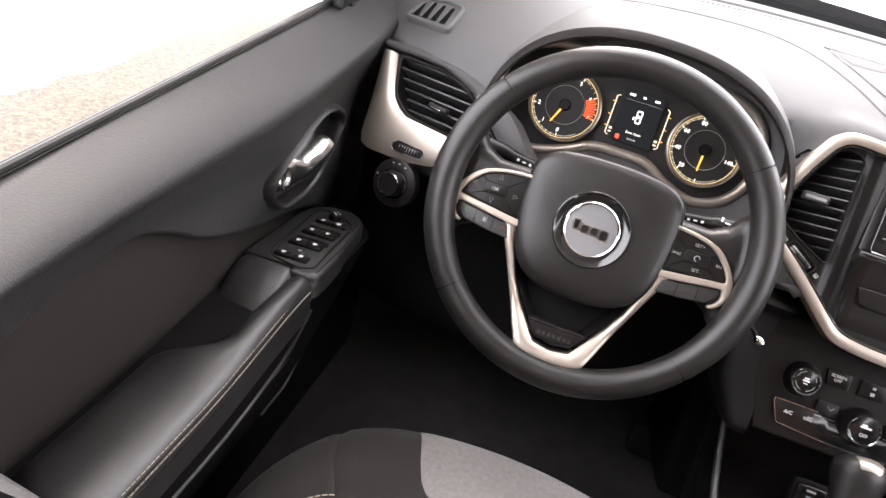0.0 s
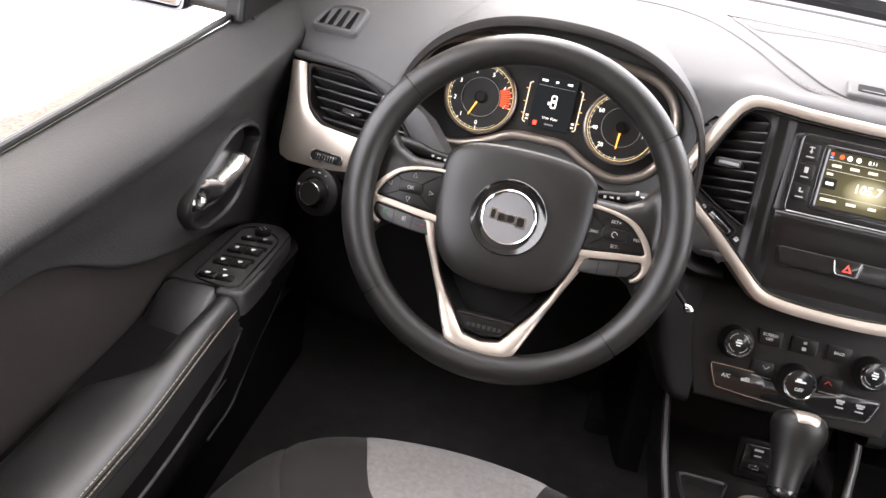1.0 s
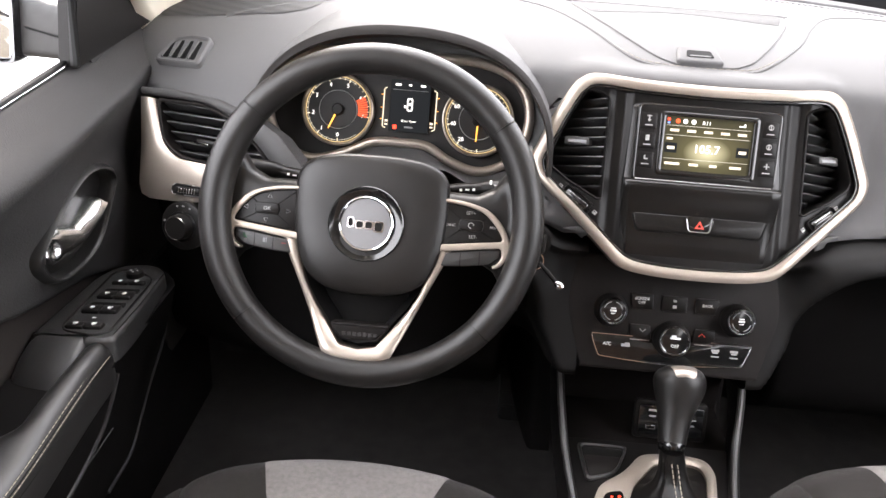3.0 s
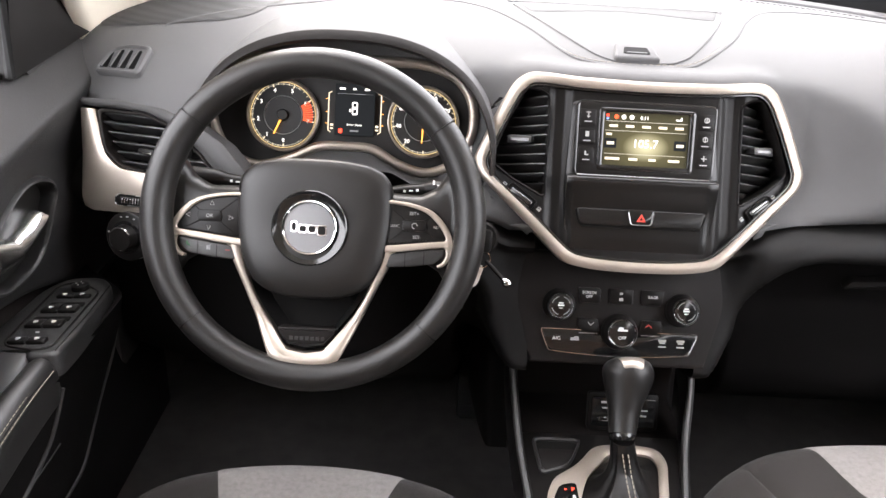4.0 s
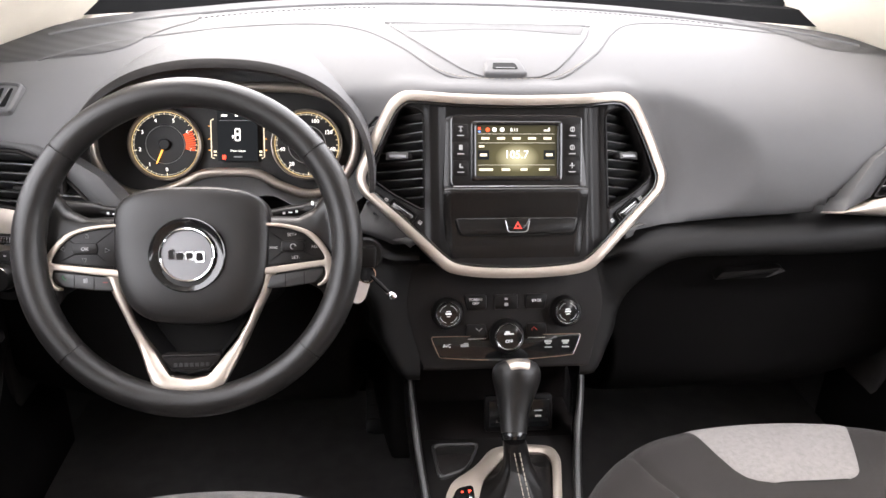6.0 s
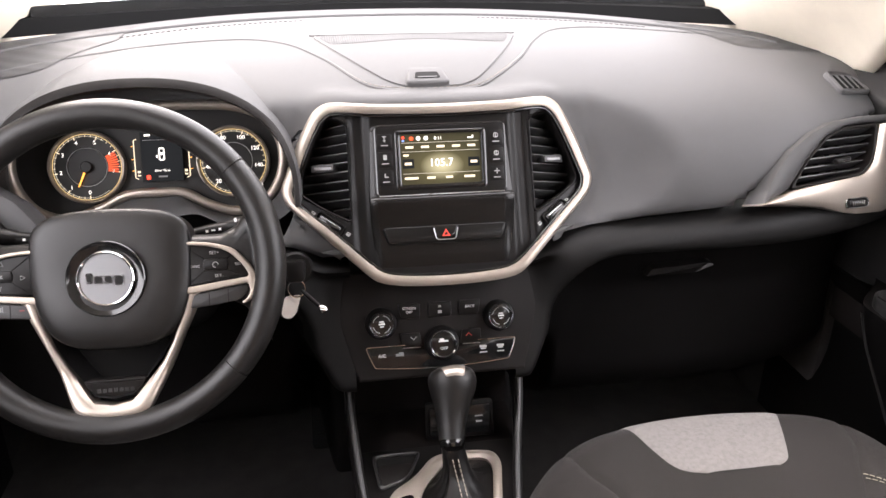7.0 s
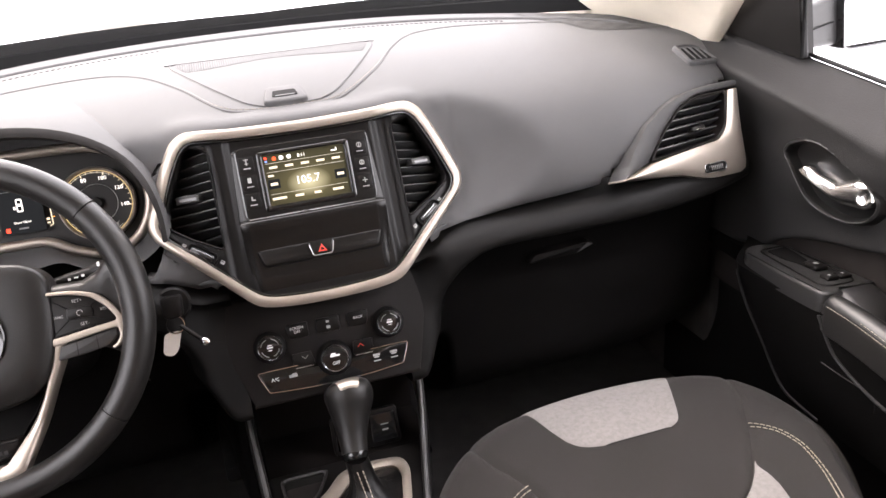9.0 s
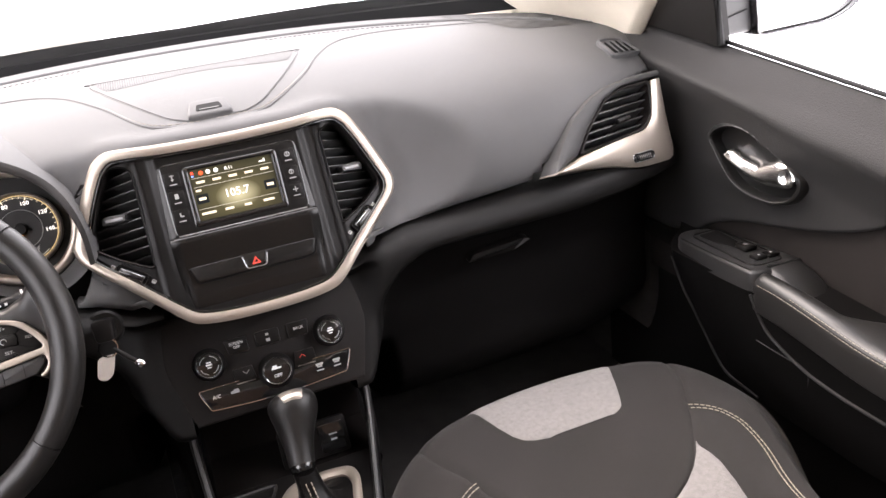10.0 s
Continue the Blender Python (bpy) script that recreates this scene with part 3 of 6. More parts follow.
lower_dash(0.11, 0.725, "glovebox_panel", "matte black glovebox lid, colour darkened for shade under the dash")
lower_dash(-0.725, -0.11, "knee_panel", "matte black knee panel, colour darkened for shade under the dash")


def side_vent(s):
    m = pose(s * 0.608 + CX, 0.166, 0.742 if s > 0 else 0.721, 90 - 20, 0, s * 18)
    f = lambda pts: [(s * x, y) for x, y in pts]
    hole = f(round_corners([(-0.116, -0.0275), (-0.076, 0.008), (-0.032, 0.036), (0.010, 0.047), (0.084, 0.044), (0.066, -0.010), (0.036, -0.028), (-0.05, -0.0285)], 0.010))
    vent = part("side_vent", prism(hole, -0.07, -0.045), GAP, dashboard)
    vent.matrix_basis = m
    lip_in = f(round_corners([(-0.108, -0.0250), (-0.073, 0.006), (-0.031, 0.032), (0.010, 0.043), (0.079, 0.040), (0.062, -0.008), (0.034, -0.0245), (-0.05, -0.0255)], 0.010))
    part("vent_surround", ring_prism(hole, lip_in, -0.06, 0.001, 0.0015), PLASTIC, vent, "dark vent surround")
    o = f([(-0.176, -0.040), (-0.142, -0.006), (-0.104, 0.025), (-0.058, 0.045), (-0.010, 0.056), (0.050, 0.058), (0.108, 0.0545)])
    i = f([(-0.172, -0.040), (-0.120, -0.0265), (-0.078, 0.008), (-0.034, 0.0365), (0.010, 0.0475), (0.050, 0.0475), (0.106, 0.045)])
    part("vent_lip", strip(o, i, -0.03, 0.001, 0.004), SHADEDPAD, vent)
    o = f([(-0.177, -0.0405), (-0.117, -0.050), (-0.060, -0.060), (-0.020, -0.074), (0.014, -0.082), (0.070, -0.087), (0.084, -0.083), (0.090, -0.070), (0.096, -0.018), (0.107, 0.041)])
    i = f([(-0.175, -0.0385), (-0.112, -0.030), (-0.042, -0.0288), (0.036, -0.0283), (0.050, -0.022), (0.062, -0.012), (0.071, 0.006), (0.080, 0.030), (0.085, 0.042)])
    part("trim", strip(o, i, -0.03, 0.003, 0.005), SATIN, vent, "satin champagne silver trim")
    for k in range(6):
        v = -0.020 + 0.0115 * k
        lo = -0.106 + (v + 0.026) * 1.15 + max(0, v - 0.02) * 0.9
        hi = 0.036 + (v + 0.026) * 0.75
        a, b = s * lo, s * hi
        part("slat", box(abs(b - a), 0.0024, 0.024, ((a + b) / 2, v, -0.015), 0.0008, 2, pose(0, 0, 0, -20, 0, -s * 2)), SLAT, vent)
    for k in range(5):
        part("vane", box(0.0015, 0.045, 0.010, (s * (0.046 - 0.026 * k), 0.004, -0.041)), GAP, vent)
    part("vent_tab", box(0.030, 0.008, 0.010, (s * -0.004, -0.001, 0.002), 0.003, 3), SMOOTH, vent, "grey vent tab")
    part("vent_tab_edge", box(0.016, 0.0012, 0.002, (s * -0.002, -0.003, 0.007), 0.0004, 1), CHROME, vent)
    part("wheel_slot", prism(round_corners([(s * -0.014, -0.070), (s * 0.034, -0.074), (s * 0.034, -0.060), (s * -0.014, -0.057)], 0.007), 0.0, 0.0082), RUBBER, vent)
    part("thumb_wheel", box(0.036, 0.008, 0.008, (s * 0.010, -0.0652, 0.0065), 0.003, 2, pose(0, 0, 0, 0, 0, -s * 5)), SMOOTH, vent, "ribbed vent thumb wheel")
    slot = round_corners([(s * -0.014, -0.070), (s * 0.034, -0.074), (s * 0.034, -0.060), (s * -0.014, -0.057)], 0.007)
    part("slot_edge", tube([(x, y, 0.0084) for x, y in slot], 0.0008, 6, True), STEEL, vent)
    for k in range(7):
        part("wheel_rib", box(0.0012, 0.007, 0.0014, (s * (-0.002 + 0.004 * k), -0.0652 - 0.00035 * k, 0.0106), 0.0004, 1), STEEL, vent)


for side in (-1, 1):
    side_vent(side)


def demist_vent(s):
    ra, rb = (dash_row(-0.652), dash_row(-0.672)) if s < 0 else (dash_row(0.668), dash_row(0.688))
    k = min(range(1, 63), key=lambda q: abs(ra[q].y - (0.268 if s < 0 else 0.305)))
    p, ty, tx = ra[k], (ra[k + 1] - ra[k - 1]).normalized(), ((rb[k] - ra[k]) * s).normalized()
    nz = tx.cross(ty).normalized()
    ty = nz.cross(tx)
    m = Matrix((tx, ty, nz)).transposed().to_4x4()
    m.translation = p + nz * 0.0035
    m = m @ pose(0, 0, 0, 0, 0, s * 14)
    o = round_corners([(s * -0.046, -0.026), (s * 0.038, -0.026), (s * 0.030, 0.020), (s * 0.0, 0.028), (s * -0.036, 0.025)], 0.011)
    i = [(x * 0.84, y * 0.80) for x, y in o]
    v = part("demist_vent", prism(i, -0.010, 0.0004), PAD, dashboard)
    v.matrix_basis = m
    part("frame", ring_prism(o, i, -0.010, 0.001, 0.0025), PAD, v)
    for k in range(4):
        x = -0.0255 + 0.0160 * k
        part("slot", prism(round_corners([(s * (x - 0.0052), -0.0165), (s * (x + 0.0052), -0.0165), (s * (x + 0.0085 - 0.003 * (k > 2)), 0.0155 - 0.005 * (k > 2)), (s * (x + 0.0035), 0.0165 - 0.004 * (k > 2))], 0.002), -0.004, 0.0012), COWL, v, "dark demister slot")
        part("fin", tube([(s * (x + 0.0062), -0.0165, 0.0012), (s * (x + 0.0098 - 0.003 * (k > 2)), 0.0150 - 0.005 * (k > 2), 0.0012)], 0.0016, 6), PAD, v)


for side in (-1, 1):
    demist_vent(side)


def on_pad(x, y, lift=0.0):
    """The place on the pad's top above a point of the plan."""
    r = dash_row(x - CX)
    for a, b in zip(r[12:], r[13:]):
        if b.y >= y:
            return a.lerp(b, (y - a.y) / max(1e-6, b.y - a.y)) + Vector((0, 0, lift))
    return r[-6]


def dash_top():
    """The speaker tray in the middle of the top, with ribs and a slotted sensor, all laid on the pad's curve."""
    half = [(0.2445, 0.030), (0.250, 0.047), (0.262, 0.064), (0.290, 0.085), (0.325, 0.107), (0.375, 0.133), (0.420, 0.151), (0.443, 0.158), (0.455, 0.155), (0.461, 0.140)]
    def wide(y):
        for (y0, w0), (y1, w1) in zip(half, half[1:]):
            if y <= y1:
                return w0 + (w1 - w0) * (y - y0) / (y1 - y0)
        return half[-1][1]
    ys = [0.2445 + (0.461 - 0.2445) * i / 24 for i in range(25)]
    bm = loft([[on_pad(0.008 + wide(y) * (2 * k / 24 - 1), y, 0.0006) for k in range(25)] for y in ys], closed=False)
    tray = part("speaker_grille", bm, PAD, dashboard, "ribbed speaker grille")
    edge = [on_pad(0.008 - w, y, 0.0004) for y, w in half] + [on_pad(0.008 + w, y, 0.0004) for y, w in reversed(half)]
    part("tray_lip", tube(spline(edge, 120, True), 0.0016, 6, True), PAD, tray)
    part("tray_groove", tube([p + Vector((0, 0, 0.0002)) for p in spline([on_pad(0.006 - w, y, 0.0004) for y, w in half] + [on_pad(0.010 + w, y, 0.0004) for y, w in reversed(half)], 120, True)], 0.0004, 5, True), POD, tray)
    # dark sheet under the ribs, which puts the grooves' shade into colour
    fan = []
    for k in range(41):
        x = -0.150 + 0.300 * k / 40
        y0 = max(0.412 + 0.012 * math.cos(x * 22), next((y for y in ys if wide(y) > abs(x) + 0.004), 0.44) + 0.003)
        fan.append([on_pad(0.008 + x, y0 + (0.4575 - y0) * q / 4, 0.0010) for q in range(5)])
    part("groove_shade", loft(fan, closed=False), SPEAKERMESH, tray, "darker strip standing for shade between the grille's ribs")
    for k in range(88):
        x = -0.148 + 0.296 * k / 87
        y0 = max(0.412 + 0.012 * math.cos(x * 22), next((y for y in ys if wide(y) > abs(x) + 0.006), 0.44) + 0.003)
        if y0 < 0.452:
            part("grille_rib", tube([on_pad(0.008 + x, y0 + (0.457 - y0) * q / 4, 0.0012) for q in range(5)], 0.0006, 4), PAD, tray)
    n = (on_pad(0, 0.285) - on_pad(0, 0.245)).normalized()
    tilt = math.degrees(math.atan2(n.z, n.y))
    c = on_pad(0, 0.262)
    m = pose(c.x, c.y, c.z, tilt, 0, 0)
    part("sensor_base", prism(round_corners([(-0.031, -0.020), (0.031, -0.020), (0.024, 0.022), (-0.024, 0.022)], 0.008), -0.004, 0.0075, 0.004, 3), PAD, tray, m=m)
    part("sensor_slot", prism(round_corners([(-0.018, -0.010), (0.018, -0.010), (0.015, 0.006), (-0.015, 0.006)], 0.003), 0, 0.0083), COWL, tray, m=m)
    part("sensor_bar", box(0.026, 0.003, 0.002, (0, -0.009, 0.0083), 0.0006, 1), POD, tray, m=m)


dash_top()


def speaker_mesh(s):
    """The perforated cover at the dash top's far corner."""
    front = ((0.455, 0.500), (0.485, 0.445), (0.503, 0.405), (0.512, 0.368), (0.525, 0.350), (0.550, 0.338), (0.60, 0.340), (0.655, 0.350), (0.70, 0.365)) if s < 0 else ((0.480, 0.530), (0.508, 0.485), (0.517, 0.440), (0.528, 0.412), (0.550, 0.402), (0.60, 0.412), (0.66, 0.428), (0.71, 0.440))
    a0, a1 = front[0][0], front[-1][0]
    rows = []
    for i in range(41):
        a = a0 + (a1 - a0) * i / 40
        y0, y1 = along(front, a), dash_back(a) - 0.05
        rows.append([on_pad(s * a, y0 + max(0.01, y1 - y0) * k / 16, 0.0012) for k in range(17)])
    part("speaker_mesh", loft(rows, closed=False), SPEAKERMESH, dashboard, "perforated grey speaker cover", angle=80)


for side in (-1, 1):
    speaker_mesh(side)



def dash_seams():
    plan = [(-0.62, 0.34), (-0.52, 0.393), (-0.388, 0.440), (-0.266, 0.452), (-0.198, 0.417), (-0.140, 0.336), (-0.087, 0.254), (-0.030, 0.237), (0.030, 0.237), (0.080, 0.247), (0.145, 0.318), (0.188, 0.400), (0.228, 0.465), (0.270, 0.500), (0.348, 0.514), (0.519, 0.483), (0.66, 0.43)]
    path = spline([(x, y, 0) for x, y in plan], 170)
    part("seam_roll", tube([on_pad(p.x, p.y, -0.0012) for p in path], 0.0030, 8), PAD, dashboard, "raised sewn seam across the dash top")
    part("seam_groove", tube([on_pad(p.x, p.y - 0.0036, -0.0002) for p in path], 0.0005, 6), POD, dashboard)
    stitches([on_pad(p.x, p.y + 0.0048, 0.0002) for p in path], dashboard, DARKTHREAD, length=0.006, gap=0.003, r=0.0006)
    for s in (-1, 1):
        for k in range(34):
            x = s * (0.16 + 0.0085 * k) + CX
            y = dash_back(abs(x)) - 0.165
            q = on_pad(x, y, 0.0)
            part("defrost_slot", box(0.005, 0.010, 0.0012, tuple(q), 0.0004, 1), GAP, dashboard)
    part("ridge", tube([on_pad(x / 50 + CX, dash_back(x / 50) - 0.13, 0.0005) for x in range(-31, 32)], 0.004, 8), PAD, dashboard)


dash_seams()
hand = part("glovebox_handle", prism(round_corners([(-0.050, -0.012), (0.030, -0.010), (0.056, 0.004), (0.046, 0.008), (0.0, 0.004), (-0.040, 0.002)], 0.004), -0.01, 0.004, 0.002), SMOOTH, dashboard, "black glovebox handle")
hand.matrix_basis = plane(0.368, 0.181, 0.580, -8)
# pale grey triangle painted as the highlight at the handle's end
part("handle_highlight", prism([(0.030, -0.008), (0.056, 0.003), (0.047, 0.007), (0.036, -0.002)], 0.002, 0.005), RAIL, hand)


# ---- centre stack ----
stack = thing("centre_stack", "black centre stack with lit radio and satin silver frame", "centre stack", plane(0.002, 0.155, 0.75, 24.2))


def bent(bm):
    for v in bm.verts:
        v.co.z += stack_bend(v.co.x)
    return bm


def centre_stack():
    o, i = mirrored(HALF_OUT), mirrored(HALF_IN)
    part("frame", bent(ring_prism(o, i, -0.02, 0.004, 0.0020)), SATIN, stack, "satin champagne silver frame", angle=55)
    k = [inset_point(i, q, 0.0035) for q in range(len(i))]
    part("frame_lining", bent(ring_prism(i, k, -0.03, 0.0005, 0.0006)), GLOSSY, stack)
    part("housing", prism([(STACK_MID + (x - STACK_MID) * 0.95, y * 0.95) for x, y in o], -0.20, -0.075), PLASTIC, stack)
    vh = round_corners([(0.1515, 0.0845), (0.130, 0.0800), (0.1205, 0.0725), (0.1215, -0.0530), (0.1275, -0.0550), (0.1635, -0.0345), (0.1880, -0.0160), (0.1925, -0.0060), (0.175, 0.0415)], [0.010, 0.006, 0.006, 0.006, 0.006, 0.004, 0.010, 0.010, 0.03], 5)
    bm = bmesh.new()
    # face plate: a fine grid without the cells that lie in the vents
    nx, ny = 214, 120
    grid = {}
    def vert(a, b):
        if (a, b) not in grid:
            x, y = STACK_MID - 0.214 + 0.428 * a / nx, -0.14 + 0.24 * b / ny
            hollow = 0.006 * smoothstep(0.092, 0.104, abs(x - STACK_MID)) * smoothstep(0.126, 0.112, abs(x - STACK_MID))
            grid[a, b] = bm.verts.new((x, y, -0.006 - hollow + stack_bend(x)))
        return grid[a, b]
    for a in range(nx):
        for b in range(ny):
            x, y = STACK_MID - 0.214 + 0.428 * (a + 0.5) / nx, -0.14 + 0.24 * (b + 0.5) / ny
            if inside(x, y, i) and not inside(abs(x - STACK_MID), y, vh):
                bm.faces.new((vert(a, b), vert(a + 1, b), vert(a + 1, b + 1), vert(a, b + 1)))
    part("face_plate", bm, SMOOTH, stack, angle=60)
    for s in (-1, 1):
        f = [(STACK_MID + s * x, y) for x, y in vh]
        g = [inset_point(f, q, 0.0030) for q in range(len(f))]
        v = part("centre_vent", bent(prism(f, -0.075, -0.062)), GAP, stack)
        part("vent_frame", bent(ring_prism(f, g, -0.062, -0.0060, 0.0022)), SMOOTH, v)
        gh = [(abs(x - STACK_MID), y) for x, y in g]
        for q in range(10):
            y = 0.0690 - 0.0122 * q
            ends = [x / 2000 for x in range(236, 400) if inside(x / 2000, y, gh)]
            if len(ends) < 8:
                continue
            x0, x1 = min(ends), max(ends)
            bm = box(x1 - x0, 0.0020, 0.020, ((x0 + x1) / 2, y, -0.016), 0.0007, 2, pose(0, 0, 0, -24, 0, 0))
            for vt in bm.verts:
                t = (vt.co.x - x0) / (x1 - x0)
                vt.co.x, vt.co.z = STACK_MID + s * vt.co.x, vt.co.z - 0.026 * t
            part("slat", bent(bm), SLAT, v)
        for q in range(3):
            part("vane", bent(box(0.0015, 0.10 - 0.016 * q, 0.014, (STACK_MID + s * (0.132 + 0.017 * q), 0.012, -0.048 - 0.008 * q))), GAP, v)
        tab = prism(round_corners([(-0.016, -0.0045), (0.016, -0.0065), (0.016, 0.0045), (0.004, 0.0055), (-0.016, 0.0040)], 0.002), -0.012, 0.004, 0.0015)
        m = pose(STACK_MID + s * 0.156, 0.0185, -0.024, 0, s * 24, s * 4) @ Matrix.Diagonal((s, 1, 1, 1))
        part("vent_tab", tab, POD, v, "grey vent tab", m=m)
        part("vent_tab_edge", box(0.024, 0.0040, 0.0012, (-0.001, -0.0010, 0.0045), 0.0005, 1), BADGE, v, "bright face of the vent tab", m=m)
        w = pose(STACK_MID + s * 0.1520, -0.0558, stack_bend(STACK_MID + s * 0.152) - 0.003, 0, s * 14, s * 37)
        slot = round_corners([(-0.0215, -0.0085), (0.0215, -0.0085), (0.0215, 0.0085), (-0.0215, 0.0085)], 0.006)
        part("wheel_slot", prism(slot, -0.006, 0.0004), GAP, v).matrix_basis = w
        part("wheel_bezel", ring_prism(slot, [(x * 0.93, y * 0.84) for x, y in slot], -0.004, 0.0012, 0.0012), SMOOTH, v).matrix_basis = w
        part("thumb_wheel", tube([(-0.0165, 0, -0.001), (-0.015, 0, -0.001), (0.015, 0, -0.001), (0.0165, 0, -0.001)], 0.0055, 16, scales=[0.8, 1, 1, 0.8]), GLOSSY, v, "ribbed vent thumb wheel").matrix_basis = w
        part("thumb_wheel_edge", box(0.026, 0.0010, 0.0010, (0, 0.0026, 0.0036), 0.0003, 1), STEEL, v).matrix_basis = w
        for x, y in ((0.1725, -0.0400), (0.1290, -0.0705)):
            c = STACK_MID + s * x
            part("print_mark", box(0.0052, 0.0048, 0.0004, (0, 0, 0.0004)), MATTEGREY, v, m=pose(c, y, stack_bend(c) - 0.0055, 0, s * 14, s * 37))
            part("print_mark", box(0.0030, 0.0010, 0.0004, (0, 0.0008, 0.0007)), GAP, v, m=pose(c, y, stack_bend(c) - 0.0055, 0, s * 14, s * 37))
    # the tower between the vents: flat behind the radio, with a rounded brow under it
    vs = [0.0700, 0.0690, 0.0660, 0.060, 0.02, -0.024, -0.0262, -0.0285, -0.0315, -0.037, -0.044, -0.053, -0.064, -0.080, -0.100, -0.116, -0.1205, -0.122]
    ns = [-0.014, -0.0045, -0.0025, -0.0020, -0.0010, 0.0010, 0.0075, 0.0105, 0.0110, 0.0100, 0.0075, 0.0040, 0.0005, -0.0025, -0.0040, -0.0050, -0.0070, -0.014]
    rows = []
    for y, z in zip(vs, ns):
        w = 0.0905 + 0.0045 * smoothstep(0.06, -0.02, y) - 0.003 * smoothstep(-0.05, -0.12, y)
        row = [(STACK_MID - 0.003 - w - 0.002, y, -0.016)]
        for q in range(21):
            u = -1 + q / 10
            row.append((STACK_MID - 0.003 + w * math.copysign(min(1, abs(u) ** 0.8), u), y, z - 0.0040 * max(0, (abs(u) - 0.88) / 0.12) ** 2))
        rows.append(row + [(STACK_MID - 0.003 + w + 0.002, y, -0.016)])
    part("tower", loft(rows, closed=False), STACKBLACK, stack, "gloss black tower with a rounded brow under the radio", angle=50)
    # radio
    outer = round_corners([(-0.0855, -0.0455), (0.0855, -0.0455), (0.0855, 0.0455), (-0.0855, 0.0455)], 0.007)
    radio = part("radio", ring_prism(outer, round_corners([(-0.056, -0.0365), (0.056, -0.0365), (0.056, 0.0365), (-0.056, 0.0365)], 0.005), -0.012, 0.003, 0.0010), SMOOTH, stack, "radio with a lit screen and six keys")
    radio.matrix_basis = pose(0.002, 0.0205, 0.0050, 5, 0, 0)
    part("bezel_edge", tube([(x, y, 0.0018) for x, y in outer], 0.0016, 8, True), GLOSSY, radio)
    part("screen_frame", ring_prism(round_corners([(-0.060, -0.0385), (0.060, -0.0385), (0.060, 0.0385), (-0.060, 0.0385)], 0.005), round_corners([(-0.0535, -0.0318), (0.0535, -0.0318), (0.0535, 0.0338), (-0.0535, 0.0338)], 0.003), -0.003, 0.0040, 0.0010), GLOSSY, radio, "gloss black frame of the screen")
    # steel strip that stands for the silver highlight along the bezel's foot
    part("edge_highlight", box(0.166, 0.0016, 0.0016, (0, -0.0452, 0.0030), 0.0005, 1), STEEL, radio, "thin steel strip as the highlight on the radio's lower edge")
    part("screen", box(0.107, 0.0656, 0.002, (0, 0.001, 0.0005), 0.0004, 1), SCREEN, radio, "lit radio screen")
    z = 0.0018
    part("frequency", words("105.7", 0.0145, (0.0, -0.0045, z)), WHITEGLOW, radio)
    part("clock", words("8:11", 0.0062, (-0.003, 0.0275, z)), WHITEGLOW, radio)
    marks("screen_line", [(0, 0.0225, 0.102, 0.0005), (0, 0.0110, 0.102, 0.0005), (0, -0.0175, 0.102, 0.0005)], DIMGLOW, radio, z)
    marks("screen_word", [(-0.041 + 0.0205 * k, 0.0168, 0.0105, 0.0030) for k in range(5)] + [(-0.040, -0.0235, 0.018, 0.0030), (-0.014, -0.0235, 0.011, 0.0030), (0.010, -0.0235, 0.009, 0.0030), (0.037, -0.0235, 0.014, 0.0030), (-0.046, 0.0065, 0.007, 0.0026)], PALEGLOW, radio, z)
    for x, mat in ((-0.038, ORANGERED), (-0.029, WHITEGLOW), (-0.019, WHITEGLOW)):
        part("status_icon", lathe([(0.0028, 0), (0.0026, 0.0003), (0.0005, 0.0003)], 14), mat, radio).matrix_basis = pose(x, 0.0280, z)
    marks("status_icon", [(0.040, 0.0270, 0.0075, 0.0016), (0.043, 0.0285, 0.0016, 0.0036)], WHITEGLOW, radio, z)
    marks("status_dot", [(-0.049, 0.0295, 0.003, 0.003)], REDGLOW, radio, z)
    marks("status_dot", [(-0.049, 0.0255, 0.003, 0.002)], BLUEGLOW, radio, z)
    for s in (-1, 1):
        part("seek_key", box(0.015, 0.012, 0.0006, (s * 0.0435, -0.0045, z - 0.0004), 0.0002, 1), DISPLAY, radio)
        marks("seek_mark", [(s * 0.0435, -0.0045, 0.009, 0.0035)], PALEGLOW, radio, z)
        for k in range(3):
            y = 0.0255 - 0.0235 * k
            part("radio_button", box(0.0205, 0.0205, 0.003, (s * 0.0735, y, 0.0030), 0.002, 2), SMOOTH, radio)
            x = s * 0.0735
            if s < 0:
                marks("button_icon", [(x, y + 0.003, 0.0013, 0.008), (x, y + 0.006, 0.006, 0.0010), (x, y + 0.001, 0.004, 0.0010)] if k == 0 else [(x, y + 0.003, 0.0045, 0.0065)] if k == 1 else [(x - 0.001, y + 0.003, 0.0018, 0.005), (x + 0.001, y + 0.001, 0.004, 0.0016)], MATTEGREY, radio, 0.0046)
            else:
                part("button_icon", tube([(x + 0.0030 * math.cos(q * 0.7), y + 0.003 + 0.0030 * math.sin(q * 0.7), 0.0047) for q in range(9)], 0.0005, 4, True) if k < 2 else bars([(x, y + 0.003, 0.0012, 0.007), (x, y + 0.003, 0.007, 0.0012)]), MATTEGREY, radio, m=None if k < 2 else pose(0, 0, 0.0047))
                if k < 2:
                    marks("button_icon", [(x, y + 0.003, 0.0012, 0.006 - 0.001 * k)], MATTEGREY, radio, 0.0046)
            marks("button_word", [(x, y - 0.0052, 0.009, 0.0013)], MATTEGREY, radio, 0.0046)
